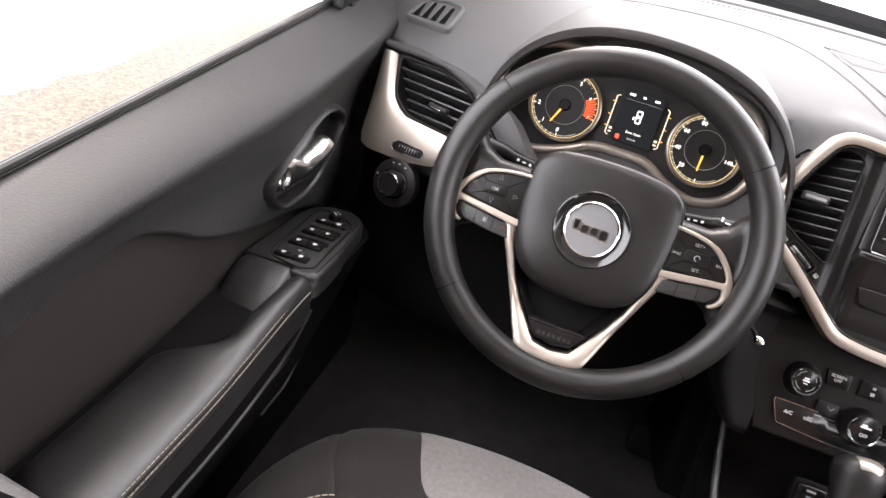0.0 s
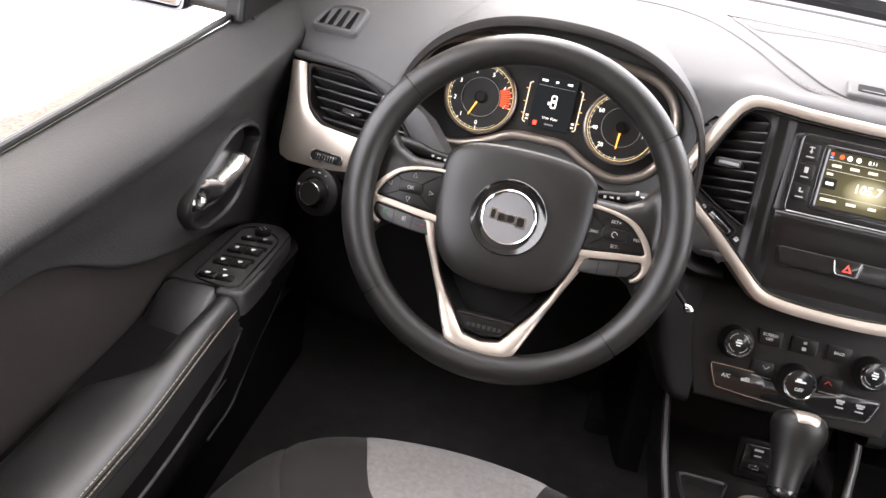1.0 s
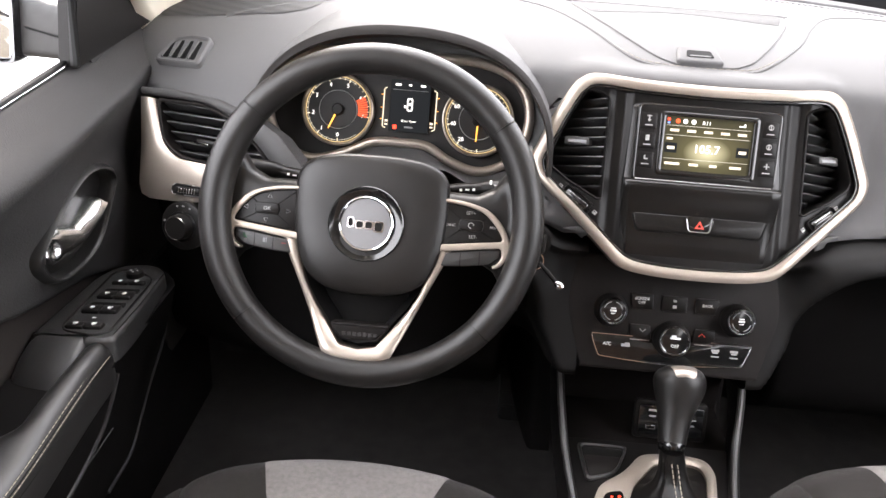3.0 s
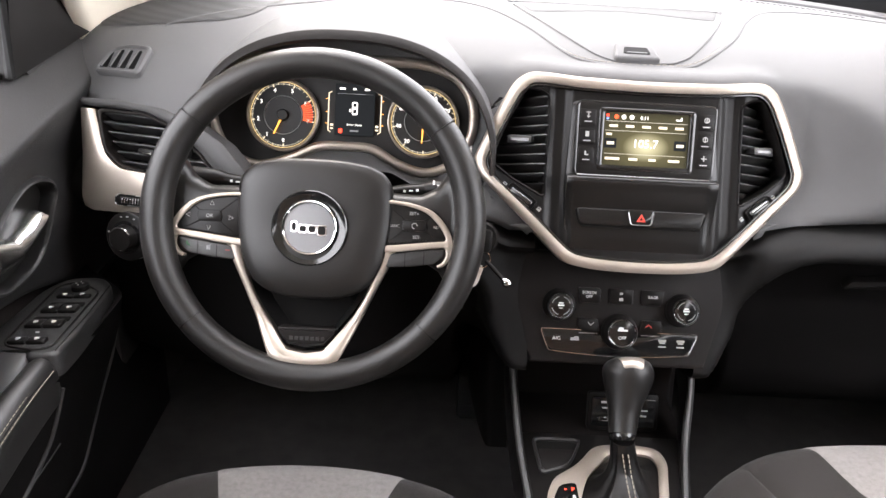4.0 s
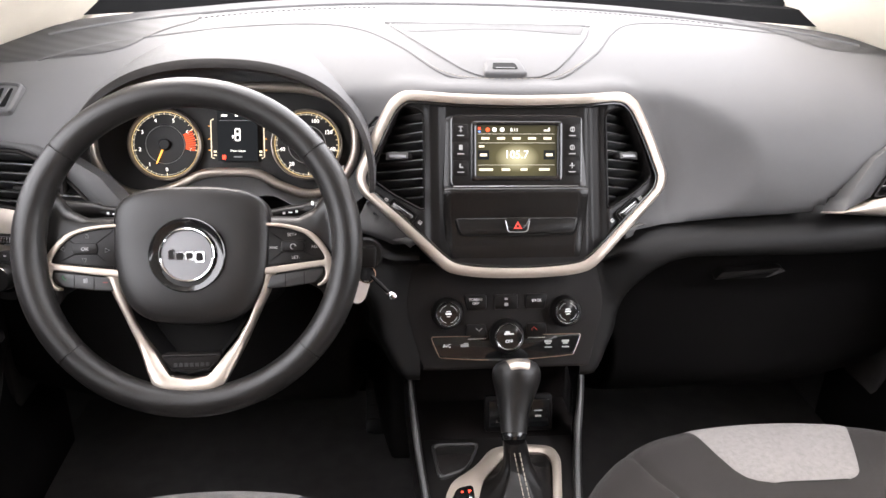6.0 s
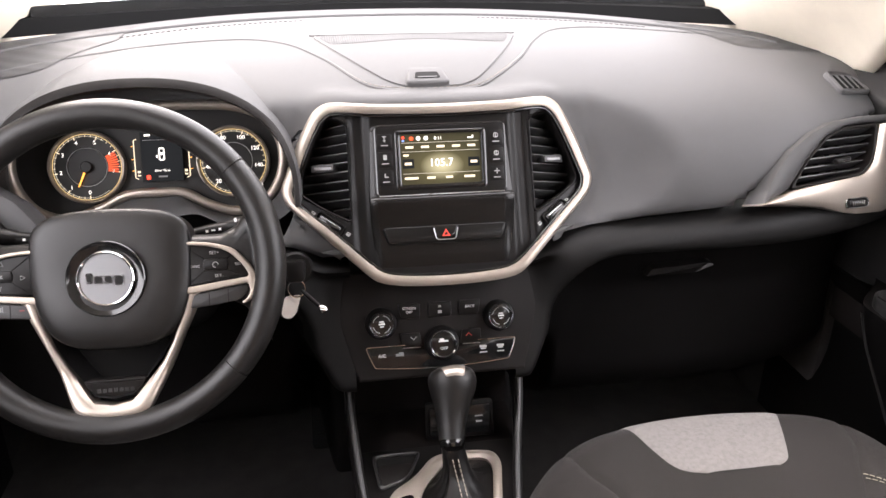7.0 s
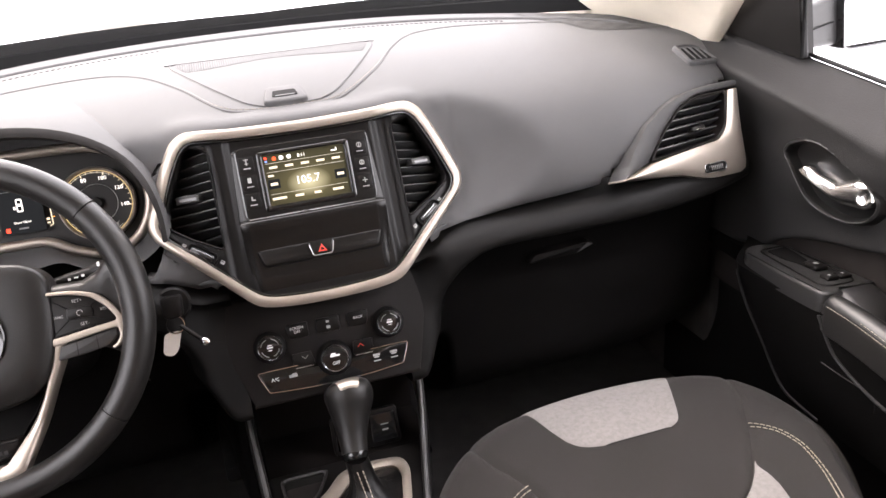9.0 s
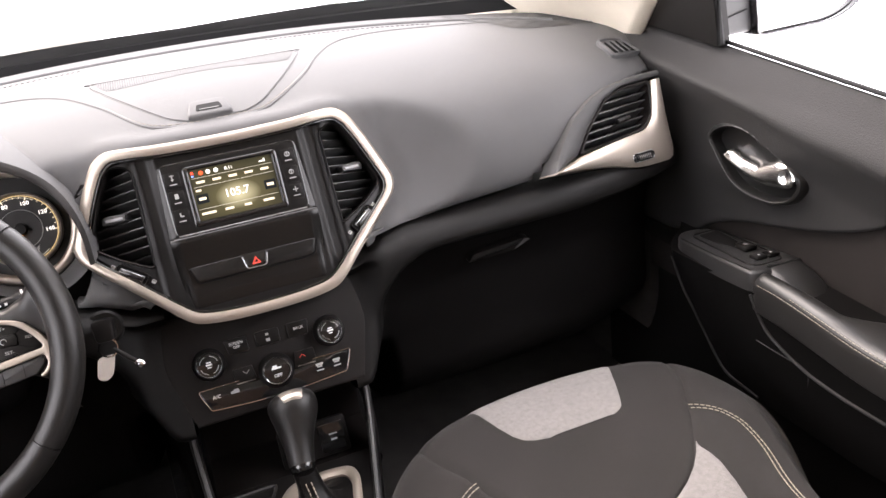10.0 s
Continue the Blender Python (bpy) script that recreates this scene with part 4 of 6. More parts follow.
    # drawer with the hazard switch
    part("drawer_gap", prism(round_corners([(-0.084, -0.0640), (-0.0765, -0.0890), (0.0765, -0.0890), (0.084, -0.0640)], 0.006), -0.012, -0.0002), GAP, stack).matrix_basis = pose(0.003, 0, 0, 0, 0, 0)
    part("drawer", prism(round_corners([(-0.0825, -0.0655), (-0.0755, -0.0875), (0.0755, -0.0875), (0.0825, -0.0655)], 0.006), -0.012, 0.0022, 0.0022, 3), STACKBLACK, stack).matrix_basis = pose(0.003, 0, 0)
    rim = round_corners([(-0.0168, -0.0655), (-0.0125, -0.0845), (0.0125, -0.0845), (0.0168, -0.0655)], 0.004)
    part("hazard_switch", prism(rim, -0.004, 0.0035, 0.0012), GLOSSY, stack, "hazard switch").matrix_basis = pose(0.003, 0, 0)
    part("hazard_rim", tube([(x * 1.02 + 0.003, y, 0.0030) for x, y in rim if y < -0.068], 0.0006, 5), STEEL, stack)
    tri = bmesh.new()
    vs = [tri.verts.new((0.003 + 0.0068 * math.cos(radians(90 + 120 * k)), -0.0772 + 0.0068 * math.sin(radians(90 + 120 * k)), 0.0039)) for k in range(3)]
    ws = [tri.verts.new((0.003 + 0.42 * (v.co.x - 0.003), -0.0772 + 0.42 * (v.co.y + 0.0772), 0.0039)) for v in vs]
    for k in range(3):
        tri.faces.new((vs[k - 1], vs[k], ws[k], ws[k - 1]))
    part("hazard_mark", tri, REDMARK, stack)


centre_stack()

climate = thing("climate_panel", "black climate control panel with three chrome-ringed knobs", "control panel", plane(-0.004, 0.100, 0.529, 24.2))


def knob(parent, x, y, r, name="knob"):
    k = part(name, lathe([(r * 1.08, -0.004), (r * 1.08, 0.002), (r * 1.02, 0.004), (r * 0.97, 0.0125), (r * 0.88, 0.0165), (r * 0.80, 0.0172)], 48), SMOOTH, parent)
    k.matrix_basis = pose(x, y, 0)
    part("chrome_ring", lathe([(r * 0.86, 0.0150), (r * 0.845, 0.0184), (r * 0.80, 0.0194), (r * 0.75, 0.0182), (r * 0.75, 0.015)], 48), CHROME, k, "chrome ring")
    part("knob_cap", lathe([(r * 0.76, 0.012), (r * 0.74, 0.0176), (r * 0.5, 0.0182), (0.0005, 0.0184)], 40), GLOSSY, k)
    return k


def climate_panel():
    half = [(0.126, 0.102), (0.131, 0.080), (0.1355, 0.050), (0.1345, 0.030), (0.1290, 0.008), (0.1185, -0.030), (0.114, -0.045)]
    o = [(p.x, p.y) for p in spline([(x, y, 0) for x, y in half], 30)]
    o = o + [(-x, y) for x, y in reversed(o)]
    part("panel", prism(o, -0.10, -0.002, 0.003), PLASTIC, climate, "black shield-shaped fascia")
    kl, kr, kc = knob(climate, -0.081, 0.032, 0.0198), knob(climate, 0.081, 0.032, 0.0198), knob(climate, 0, 0, 0.0220, "fan_knob")
    for k in (kl, kr):
        part("knob_mark", merge(*[tube([(0.0118 * math.cos(a), 0.0118 * math.sin(a), 0.0184) for a in [radians(p + q) for q in range(0, 61, 10)]], 0.0004, 4) for p in (15, 105, 195, 285)]), MATTEGREY, k)
        marks("knob_icon", [(0, 0.0005, 0.008, 0.0022), (0, 0.0035, 0.006, 0.0016), (0, -0.0030, 0.005, 0.0012)], PRINT, k, 0.0186)
    part("lettering", words("OFF", 0.006, (0, -0.006, 0.0189)), PRINT, kc)
    marks("knob_icon", [(0, 0.004, 0.013, 0.0022), (-0.002, 0.0062, 0.006, 0.003)], PRINT, kc, 0.019)
    for x, w, t in ((-0.042, 0.030, "SCREEN\nOFF"), (0.0, 0.032, ""), (0.042, 0.030, "BACK")):
        b = part("button", prism(round_corners([(x - w / 2, 0.056), (x + w / 2, 0.056), (x + w / 2 - 0.004 * (x > 0.01), 0.036), (x - w / 2 + 0.004 * (x < -0.01), 0.036)], 0.003), -0.004, 0.0015, 0.001), SMOOTH, climate)
        if t:
            part("lettering", words(t, 0.0052, (x, 0.047, 0.0019)), PRINT, b)
        else:
            marks("button_icon", [(x, 0.050, 0.004, 0.003), (x, 0.0425, 0.005, 0.004)], MATTEGREY, b, 0.0019)
    for s in (-1, 1):
        part("temperature_button", prism(round_corners([(s * 0.029, 0.016), (s * 0.055, 0.016), (s * 0.055, -0.002), (s * 0.026, -0.002)], 0.002), -0.004, 0.0012, 0.0008), SMOOTH, climate)
        part("chevron", tube([(s * 0.038 - 0.004, 0.009 - 0.002 * s, 0.0015), (s * 0.038, 0.009 + 0.002 * s, 0.0015), (s * 0.038 + 0.004, 0.009 - 0.002 * s, 0.0015)], 0.0006, 5), REDMARK if s > 0 else MATTEGREY, climate)
        part("button_edge", box(0.024, 0.0009, 0.001, (s * 0.041, -0.0035, 0.0012)), STEEL, climate)
    strip = round_corners([(-0.103, 0.0), (-0.050, 0.0), (-0.036, -0.006), (0.036, -0.006), (0.050, 0.0), (0.103, 0.0), (0.092, -0.027), (0.03, -0.031), (-0.03, -0.031), (-0.092, -0.027)], [0.004, 0.004, 0.004, 0.004, 0.004, 0.004, 0.008, 0.02, 0.02, 0.008])
    part("button_strip", prism(strip, -0.004, 0.0012, 0.0008), GLOSSY, climate)
    part("strip_edge", tube([(p.x, p.y, 0.0014) for p in spline([(-0.050, 0.0005, 0), (-0.098, 0.0005, 0), (-0.1025, -0.002, 0), (-0.093, -0.025, 0), (-0.088, -0.028, 0), (-0.03, -0.032, 0), (0.03, -0.032, 0), (0.088, -0.028, 0), (0.093, -0.025, 0), (0.1025, -0.002, 0), (0.098, 0.0005, 0), (0.050, 0.0005, 0)], 70)], 0.0009, 6), CHROME, climate, "thin chrome edge")
    part("lettering", words("A/C", 0.0065, (-0.082, -0.012, 0.0016)), PRINT, climate)
    marks("button_icon", [(-0.058, -0.012, 0.011, 0.0035), (-0.056, -0.010, 0.006, 0.003)], MATTEGREY, climate, 0.0016)
    for x in (0.057, 0.081):
        marks("button_icon", [(x, -0.009, 0.010, 0.003), (x, -0.012, 0.007, 0.002), (x, -0.017, 0.010, 0.0016)], MATTEGREY, climate, 0.0016)


climate_panel()

# ---- instrument cluster ----
cluster = thing("instrument_cluster", "lit instrument cluster with two round dials and a middle display", "instrument cluster", plane(-0.375, 0.294, 0.741, 19.3))


def dial(x, r, numbers, start, sweep_deg, needle, redline=False):
    d = part("dial", lathe([(r * 1.05, -0.012), (r * 1.05, 0.002), (r, 0.004), (r * 0.985, -0.002), (r * 0.4, -0.0021), (0.0005, -0.0022)], 56), DIALFACE, cluster)
    d.matrix_basis = pose(x, 0, 0)
    part("dial_ring", lathe([(r * 1.07, -0.010), (r * 1.06, 0.005), (r * 1.02, 0.006), (r * 0.99, 0.003), (r * 0.985, -0.008)], 56), SATIN, d, "satin silver dial ring")
    part("lit_ring", tube([(r * 0.955 * math.cos(2 * math.pi * k / 64), r * 0.955 * math.sin(2 * math.pi * k / 64), -0.0012) for k in range(64)], 0.0005, 4, True), DIALGOLD, d)
    part("lit_ring", tube([(r * 0.90 * math.cos(2 * math.pi * k / 64), r * 0.90 * math.sin(2 * math.pi * k / 64), -0.0012) for k in range(10, 56)], 0.0003, 4), DIMGLOW, d)
    part("inner_ring", tube([(r * 0.56 * math.cos(2 * math.pi * k / 48), r * 0.56 * math.sin(2 * math.pi * k / 48), -0.0012) for k in range(48)], 0.0005, 4, True), MATTEGREY, d)
    n = len(numbers) - 1
    big, small = [], []
    for i in range(n * 4 + 1):
        a = radians(start - sweep_deg * i / (n * 4))
        ln = 0.09 if i % 4 == 0 else 0.05
        (big if i % 4 == 0 else small).append(box(r * ln, 0.0012 if i % 4 == 0 else 0.0007, 0.0004, (0, 0, 0), m=pose(r * (0.93 - ln / 2) * math.cos(a), r * (0.93 - ln / 2) * math.sin(a), -0.001, 0, 0, math.degrees(a))))
    for piece in big:
        part("scale_mark", piece, PALEGLOW, d)
    part("fine_scale", merge(*small), PALEGLOW, d)
    for i, t in enumerate(numbers):
        if t:
            a = radians(start - sweep_deg * i / n)
            part("number", words(t, r * 0.165, (r * 0.745 * math.cos(a), r * 0.745 * math.sin(a), -0.001)), WHITEGLOW, d)
    if redline:
        segs = []
        for i in range(9):
            a = radians(start - sweep_deg * (6.05 + 0.95 * i / 8) / n)
            segs.append(box(r * 0.28, 0.0016, 0.0004, m=pose(r * 0.74 * math.cos(a), r * 0.74 * math.sin(a), -0.0006, 0, 0, math.degrees(a))))
        part("redline", merge(*segs), ORANGERED, d)
    a = radians(needle)
    part("needle", prism([(-0.1 * r, -0.0014), (0.62 * r, -0.0007), (0.62 * r, 0.0007), (-0.1 * r, 0.0014)], 0, 0.0016), AMBER, d, "orange dial needle").matrix_basis = pose(0, 0, 0.001, 0, 0, needle)
    part("needle_hub", lathe([(r * 0.17, -0.002), (r * 0.17, 0.004), (r * 0.14, 0.006), (0.0005, 0.006)], 28), SMOOTH, d)
    return d


def instrument_cluster():
    dial(-0.0990, 0.0478, ["0", "1", "2", "3", "4", "5", "6", "7"], 272, 283, 246, True)
    dial(0.0995, 0.0478, ["", "20", "40", "60", "80", "100", "120", "140"], 272, 283, 268)
    part("back_panel", box(0.40, 0.17, 0.004, (-0.004, 0.004, -0.014)), DIALFACE, cluster)
    part("display", box(0.056, 0.072, 0.002, (0.002, 0.012, -0.001), 0.0004, 1), DISPLAY, cluster, "dark middle display")
    marks("display_word", [(-0.016, 0.041, 0.008, 0.0026), (0.001, 0.041, 0.004, 0.0026), (0.019, 0.041, 0.007, 0.0026)], WHITEGLOW, cluster, 0.0006)
    marks("display_line", [(0.002, 0.034, 0.050, 0.0006)], MATTEGREY, cluster, 0.0006)
    car = round_corners([(-0.004, -0.009), (0.004, -0.009), (0.004, 0.009), (-0.004, 0.009)], 0.0025)
    part("car_icon", ring_prism([(x + 0.002, y + 0.014) for x, y in car], [(x * 0.6 + 0.002, y * 0.8 + 0.014) for x, y in car], 0.0003, 0.0007), WHITEGLOW, cluster)
    marks("car_icon_door", [(-0.0045, 0.011, 0.0022, 0.004), (0.002, 0.0145, 0.004, 0.0035)], WHITEGLOW, cluster, 0.0006)
    part("lettering", words("Door Open", 0.0044, (0.002, -0.009, 0.0006)), WHITEGLOW, cluster)
    marks("display_word", [(0.002, -0.0175, 0.012, 0.0022)], MATTEGREY, cluster, 0.0006)
    part("warning_lamp", box(0.0050, 0.0058, 0.001, (-0.0175, -0.0180, 0.0006), 0.0003, 1), REDGLOW, cluster, "red warning lamp")
    for s, nm in ((-1, "gauge_bar"), (1, "gauge_bar")):
        part(nm, tube([(s * 0.037 + 0.002 - s * 0.004, 0.036, 0), (s * 0.037 + 0.002, 0.034, 0), (s * 0.037 + 0.002, -0.018, 0), (s * 0.037 + 0.002 - s * 0.004, -0.020, 0)], 0.0007, 4), PALEGLOW, cluster)
        part("gauge_mark", bars([(s * 0.039 + 0.002, 0.026, 0.004, 0.001), (s * 0.039 + 0.002, 0.008, 0.004, 0.001), (s * 0.039 + 0.002, -0.008, 0.004, 0.001)]), AMBER, cluster)
        part("gauge_icon", bars([(s * 0.032 + 0.002, -0.010, 0.004, 0.003), (s * 0.032 + 0.002, -0.015, 0.004, 0.002)]), PALEGLOW, cluster)
    half = [(0.0, -0.040), (0.035, -0.042), (0.068, -0.060), (0.110, -0.071), (0.150, -0.054), (0.172, -0.015), (0.171, 0.028), (0.150, 0.060), (0.112, 0.076), (0.06, 0.080)]
    loop = [(x - 0.004, y, 0.012) for x, y in half] + [(-x - 0.004 - 0.018 * min(1, x / 0.1), y, 0.012) for x, y in reversed(half) if x > 0]
    path = spline(loop, 120, True)
    flat = [(p.x, p.y) for p in path]
    ring_o = [inset_point(flat, q % len(flat), -0.0065) for q in range(len(flat) + 1)]
    ring_i = [inset_point(flat, q % len(flat), 0.0065) for q in range(len(flat) + 1)]
    bez = part("bezel", strip(ring_o, ring_i, -0.010, 0.001, 0.004, 160), SATIN, cluster, "satin champagne bezel")
    bez.matrix_basis = pose(0, 0, 0.013)
    wide = []
    for p in path:
        d = (p - Vector((-0.01, 0.005, 0.012))).normalized()
        k = smoothstep(-0.005, -0.055, p.y)
        wide.append(p + d * (0.030 + 0.012 * k) + Vector((0, 0, 0.012 + 0.085 * k)))
    deep = [p + Vector((0, 0, -0.024)) - (p - Vector((-0.01, 0.005, 0.012))).normalized() * 0.004 for p in path]
    part("cowl", loft([[*deep, deep[0]], [*path, path[0]]], closed=False), PLASTIC, cluster)
    rim = [Vector((x, y, 0.010)) for x, y in ring_o[:-1]]
    mid = [a.lerp(b, 0.5) + Vector((0, 0, -0.006)) for a, b in zip(rim, wide)]
    part("cowl_face", loft([[*rim, rim[0]], [*mid, mid[0]], [*wide, wide[0]]], closed=False), PAD, cluster, angle=70)


instrument_cluster()

# ---- steering wheel ----
wheel = thing("steering_wheel", "black leather steering wheel with satin silver spokes", "steering wheel", plane(-0.386, 0.004, 0.710, 24.0))


def steering_wheel():
    R, CEN = 0.1708, Vector((0.0015, -0.0020, 0))
    def arc(a0, a1, n=40, rr=R):
        return [CEN + Vector((rr * math.cos(radians(a0 + (a1 - a0) * i / (n - 1))), rr * math.sin(radians(a0 + (a1 - a0) * i / (n - 1))), 0.0)) for i in range(n)]
    prof = [(0.0162 * math.cos(2 * math.pi * k / 20), 0.0185 * math.sin(2 * math.pi * k / 20)) for k in range(20)]
    for a0, a1 in ((38, 142), (142, 222), (222, 318), (318, 398)):
        grip = [1 + (0.07 * math.sin(math.pi * i / 35) if a0 in (142, 318) else 0) for i in range(36)]
        part("rim", sweep(arc(a0 + 0.22, a1 - 0.22, 36), prof, scales=grip), LEATHER, wheel)
    part("rim_core", tube(arc(0, 354.0, 60), 0.0150, 14, True, ry=0.017), GAP, wheel)
    for s in (-1, 1):
        f = lambda pts, dx=-0.002: [(s * x + dx, y) for x, y in pts]
        # leather arm between the rim and the airbag cover
        top = ((0.070, 0.034), (0.118, 0.033), (0.136, 0.042), (0.148, 0.060), (0.156, 0.080), (0.168, 0.090))
        low = ((0.070, -0.040), (0.130, -0.046), (0.143, -0.054), (0.151, -0.070), (0.158, -0.086), (0.168, -0.092))
        rows = []
        for i in range(31):
            x = 0.070 + 0.098 * i / 30
            hi, lo = along(top, x), along(low, x)
            row = []
            for k in range(25):
                q = -1 + 2 * k / 24
                y = (hi + lo) / 2 + (hi - lo) / 2 * math.sin(q * math.pi / 2)
                edge = math.sqrt(max(0, 1 - abs(math.sin(q * math.pi / 2)) ** 6))
                rise = smoothstep(0.155, 0.175, math.hypot(x, y))
                row.append((s * x - 0.002 * (1 - rise) + CEN.x * rise, y, -0.038 + 0.022 * edge + 0.026 * rise))
            rows.append(row)
        part("spoke_arm", loft(rows, closed=False), LEATHER, wheel, "leather-covered upper spoke", angle=80)
        outer = spline([(x, y, 0) for x, y in ((0.074, 0.0250), (0.092, 0.0243), (0.113, 0.0213), (0.133, 0.0142), (0.1475, 0.0), (0.1555, -0.0145), (0.1575, -0.026), (0.1540, -0.038), (0.1470, -0.0462), (0.1405, -0.0482))], 44)
        tip = spline([(x, y, 0) for x, y in ((0.1395, -0.0455), (0.1450, -0.0420), (0.1492, -0.0345), (0.1480, -0.0262))], 12)
        under = spline([(x, y, 0) for x, y in ((0.1455, -0.0253), (0.124, -0.0280), (0.100, -0.0315), (0.074, -0.034))], 14)
        over = spline([(x, y, 0) for x, y in ((0.074, -0.0262), (0.090, -0.0248), (0.118, -0.0213), (0.1470, -0.0180))], 14)
        inner = spline([(x, y, 0) for x, y in ((0.1485, -0.0160), (0.1470, -0.0115), (0.1395, -0.0005), (0.1266, 0.0115), (0.110, 0.0175), (0.092, 0.0203), (0.074, 0.0212))], 30)
        part("switch_trim", prism(f([(p.x, p.y) for p in (*outer, *tip, *under, *over, *inner)]), -0.024, -0.0095, 0.0016, 3), SURROUND, wheel, "satin champagne trim loop round the switches")
        pad = f([(p.x, p.y - 0.0006) for p in inner] + [(0.074, -0.0255)] + [(p.x - 0.001, p.y + 0.0008) for p in over])
        part("switch_pad", prism(pad, -0.026, -0.0128, 0.0012), SMOOTH, wheel)
        part("switch_gap", tube([(x, y, -0.0126) for x, y in pad], 0.0006, 5, True), GAP, wheel)
        dn = f(round_corners([(0.1472, -0.0268), (0.124, -0.0293), (0.080, -0.0355), (0.080, -0.0500), (0.110, -0.0478), (0.136, -0.0440), (0.1462, -0.0345)], 0.003))
        part("lower_switch", prism(dn, -0.032, -0.0125, 0.0016, 3), POD, wheel)
        for x in (0.104, 0.125):
            part("split_line", box(0.0007, 0.0155, 0.0006, (s * x - 0.002, -0.0382 + (0.125 - x) * -0.12, -0.0123)), GAP, wheel)
        cx = s * 0.113 - 0.002
        key = prism(round_corners([(cx - 0.0125, 0.0035), (cx - 0.010, 0.0040), (cx + 0.010, 0.0040), (cx + 0.0125, 0.0035), (cx + 0.014, -0.003), (cx + 0.0125, -0.0085), (cx - 0.0125, -0.0085), (cx - 0.014, -0.003)], 0.002), -0.02, -0.0112, 0.001)
        part("middle_button", key, SMOOTH, wheel)
        for x0, y0, x1, y1 in ((0.012, 0.004, 0.026, 0.013), (0.012, -0.0085, 0.028, -0.0165), (-0.012, 0.004, -0.030, 0.018), (-0.012, -0.0085, -0.030, -0.0225)):
            part("split_line", tube([(cx + s * x0, y0, -0.0126), (cx + s * x1, y1, -0.0126)], 0.0006, 5), GAP, wheel)
        if s < 0:
            part("lettering", words("OK", 0.0058, (cx, -0.0025, -0.0111)), MATTEGREY, wheel)
            for x, y, a in ((cx + 0.002, 0.0115, 90), (cx - 0.001, -0.0150, -90), (cx - 0.024, -0.002, 180), (cx + 0.023, -0.004, 0)):
                part("arrow_mark", tube([(0.0030 * math.cos(radians(a + k)) + x, 0.0030 * math.sin(radians(a + k)) + y, -0.0126) for k in (0, 130, 230)], 0.0004, 4, True), MATTEGREY, wheel)
            part("call_mark", tube([(-0.139, -0.0315, -0.0122), (-0.1385, -0.0345, -0.0122), (-0.1355, -0.0360, -0.0122)], 0.0010, 5), GREENMARK, wheel)
            marks("voice_mark", [(-0.116, -0.0375, 0.0026, 0.0048), (-0.1135, -0.0372, 0.0008, 0.0060)], BADGE, wheel, -0.0122)
            marks("hang_up_mark", [(-0.094, -0.0395, 0.0050, 0.0014)], DARKRED, wheel, -0.0122)
        else:
            part("cruise_mark", tube([(cx + 0.0030 * math.cos(2 * math.pi * k / 12), -0.0025 + 0.0030 * math.sin(2 * math.pi * k / 12), -0.0111) for k in range(10)], 0.0004, 4), MATTEGREY, wheel)
            for t, x, y in (("SET+", cx - 0.001, 0.0110), ("SET-", cx + 0.003, -0.0150), ("RES", cx + 0.024, -0.0030), ("CANC", cx - 0.023, -0.0035)):
                part("lettering", words(t, 0.0050 if t[0] == "S" else 0.0042, (x, y, -0.0126)), MATTEGREY, wheel)
    # the lower spoke: a V of satin trim that runs into the rim's foot
    vo = [(0.0960, -0.0290), (0.0925, -0.0340), (0.0850, -0.0530), (0.0640, -0.0955), (0.0450, -0.1330), (0.0372, -0.1478), (0.0300, -0.1555), (0.0203, -0.1588), (0.0, -0.1600)]
    vi = [(0.0800, -0.0260), (0.0780, -0.0340), (0.0735, -0.0530), (0.0620, -0.0830), (0.0505, -0.1020), (0.0360, -0.1195), (0.0265, -0.1310), (0.0200, -0.1385), (0.0, -0.1420)]
    both = lambda h: [(-x - 0.002, y) for x, y in h] + [(x - 0.002, y) for x, y in reversed(h[:-1])]
    trim = part("spoke_trim", strip(both(vo), both(vi), -0.014, 0.0, 0.0030, 110), SATIN, wheel, "satin champagne V-shaped spoke trim", angle=50)
    for v in trim.data.vertices:
        v.co.y -= 0.0055 * smoothstep(-0.06, -0.14, v.co.y)
        v.co.z += -0.0150 + 0.020 * smoothstep(-0.105, -0.155, v.co.y) + (0.0 if v.co.z > -0.01 else -0.012)
    inner_face = [(x * 0.985 - 0.0, y + 0.001) for x, y in both(vi)]
    rows = [[(x, y, -0.017 + 0.020 * smoothstep(-0.105, -0.155, y)) for x, y in inner_face], [(x * 0.90, y + 0.006, -0.055) for x, y in inner_face]]
    part("spoke_lining", loft(rows, closed=False), WELL, wheel, angle=70)
    part("spoke_well", prism(round_corners([(-0.082, -0.036), (0.078, -0.036), (0.050, -0.100), (0.020, -0.138), (-0.024, -0.138), (-0.054, -0.100)], 0.01), -0.070, -0.052), GAP, wheel)
    part("spoke_plate", prism(round_corners([(-0.036, -0.1205), (0.032, -0.1205), (0.022, -0.1400), (-0.026, -0.1400)], 0.005), -0.03, -0.0085, 0.003), PLASTIC, wheel, "embossed dark plate in the lower spoke")
    marks("embossed_mark", [(-0.019 + 0.0058 * k, -0.1325, 0.0038, 0.0040) for k in range(7)], 0.0008, POD, wheel, -0.0083)
    # airbag cover: a soft shield with a crisp edge
    half = [(0.0, 0.0665), (0.036, 0.0650), (0.064, 0.0595), (0.0805, 0.0470), (0.0855, 0.0280), (0.0845, -0.010), (0.0790, -0.042), (0.0680, -0.0660), (0.0500, -0.0810), (0.0240, -0.0880)]
    loop = [(x, y, 0) for x, y in half] + [(0, -0.0890, 0)] + [(-x, y, 0) for x, y in reversed(half) if x > 0]
    edge = spline(loop, 80, True)
    rings = []
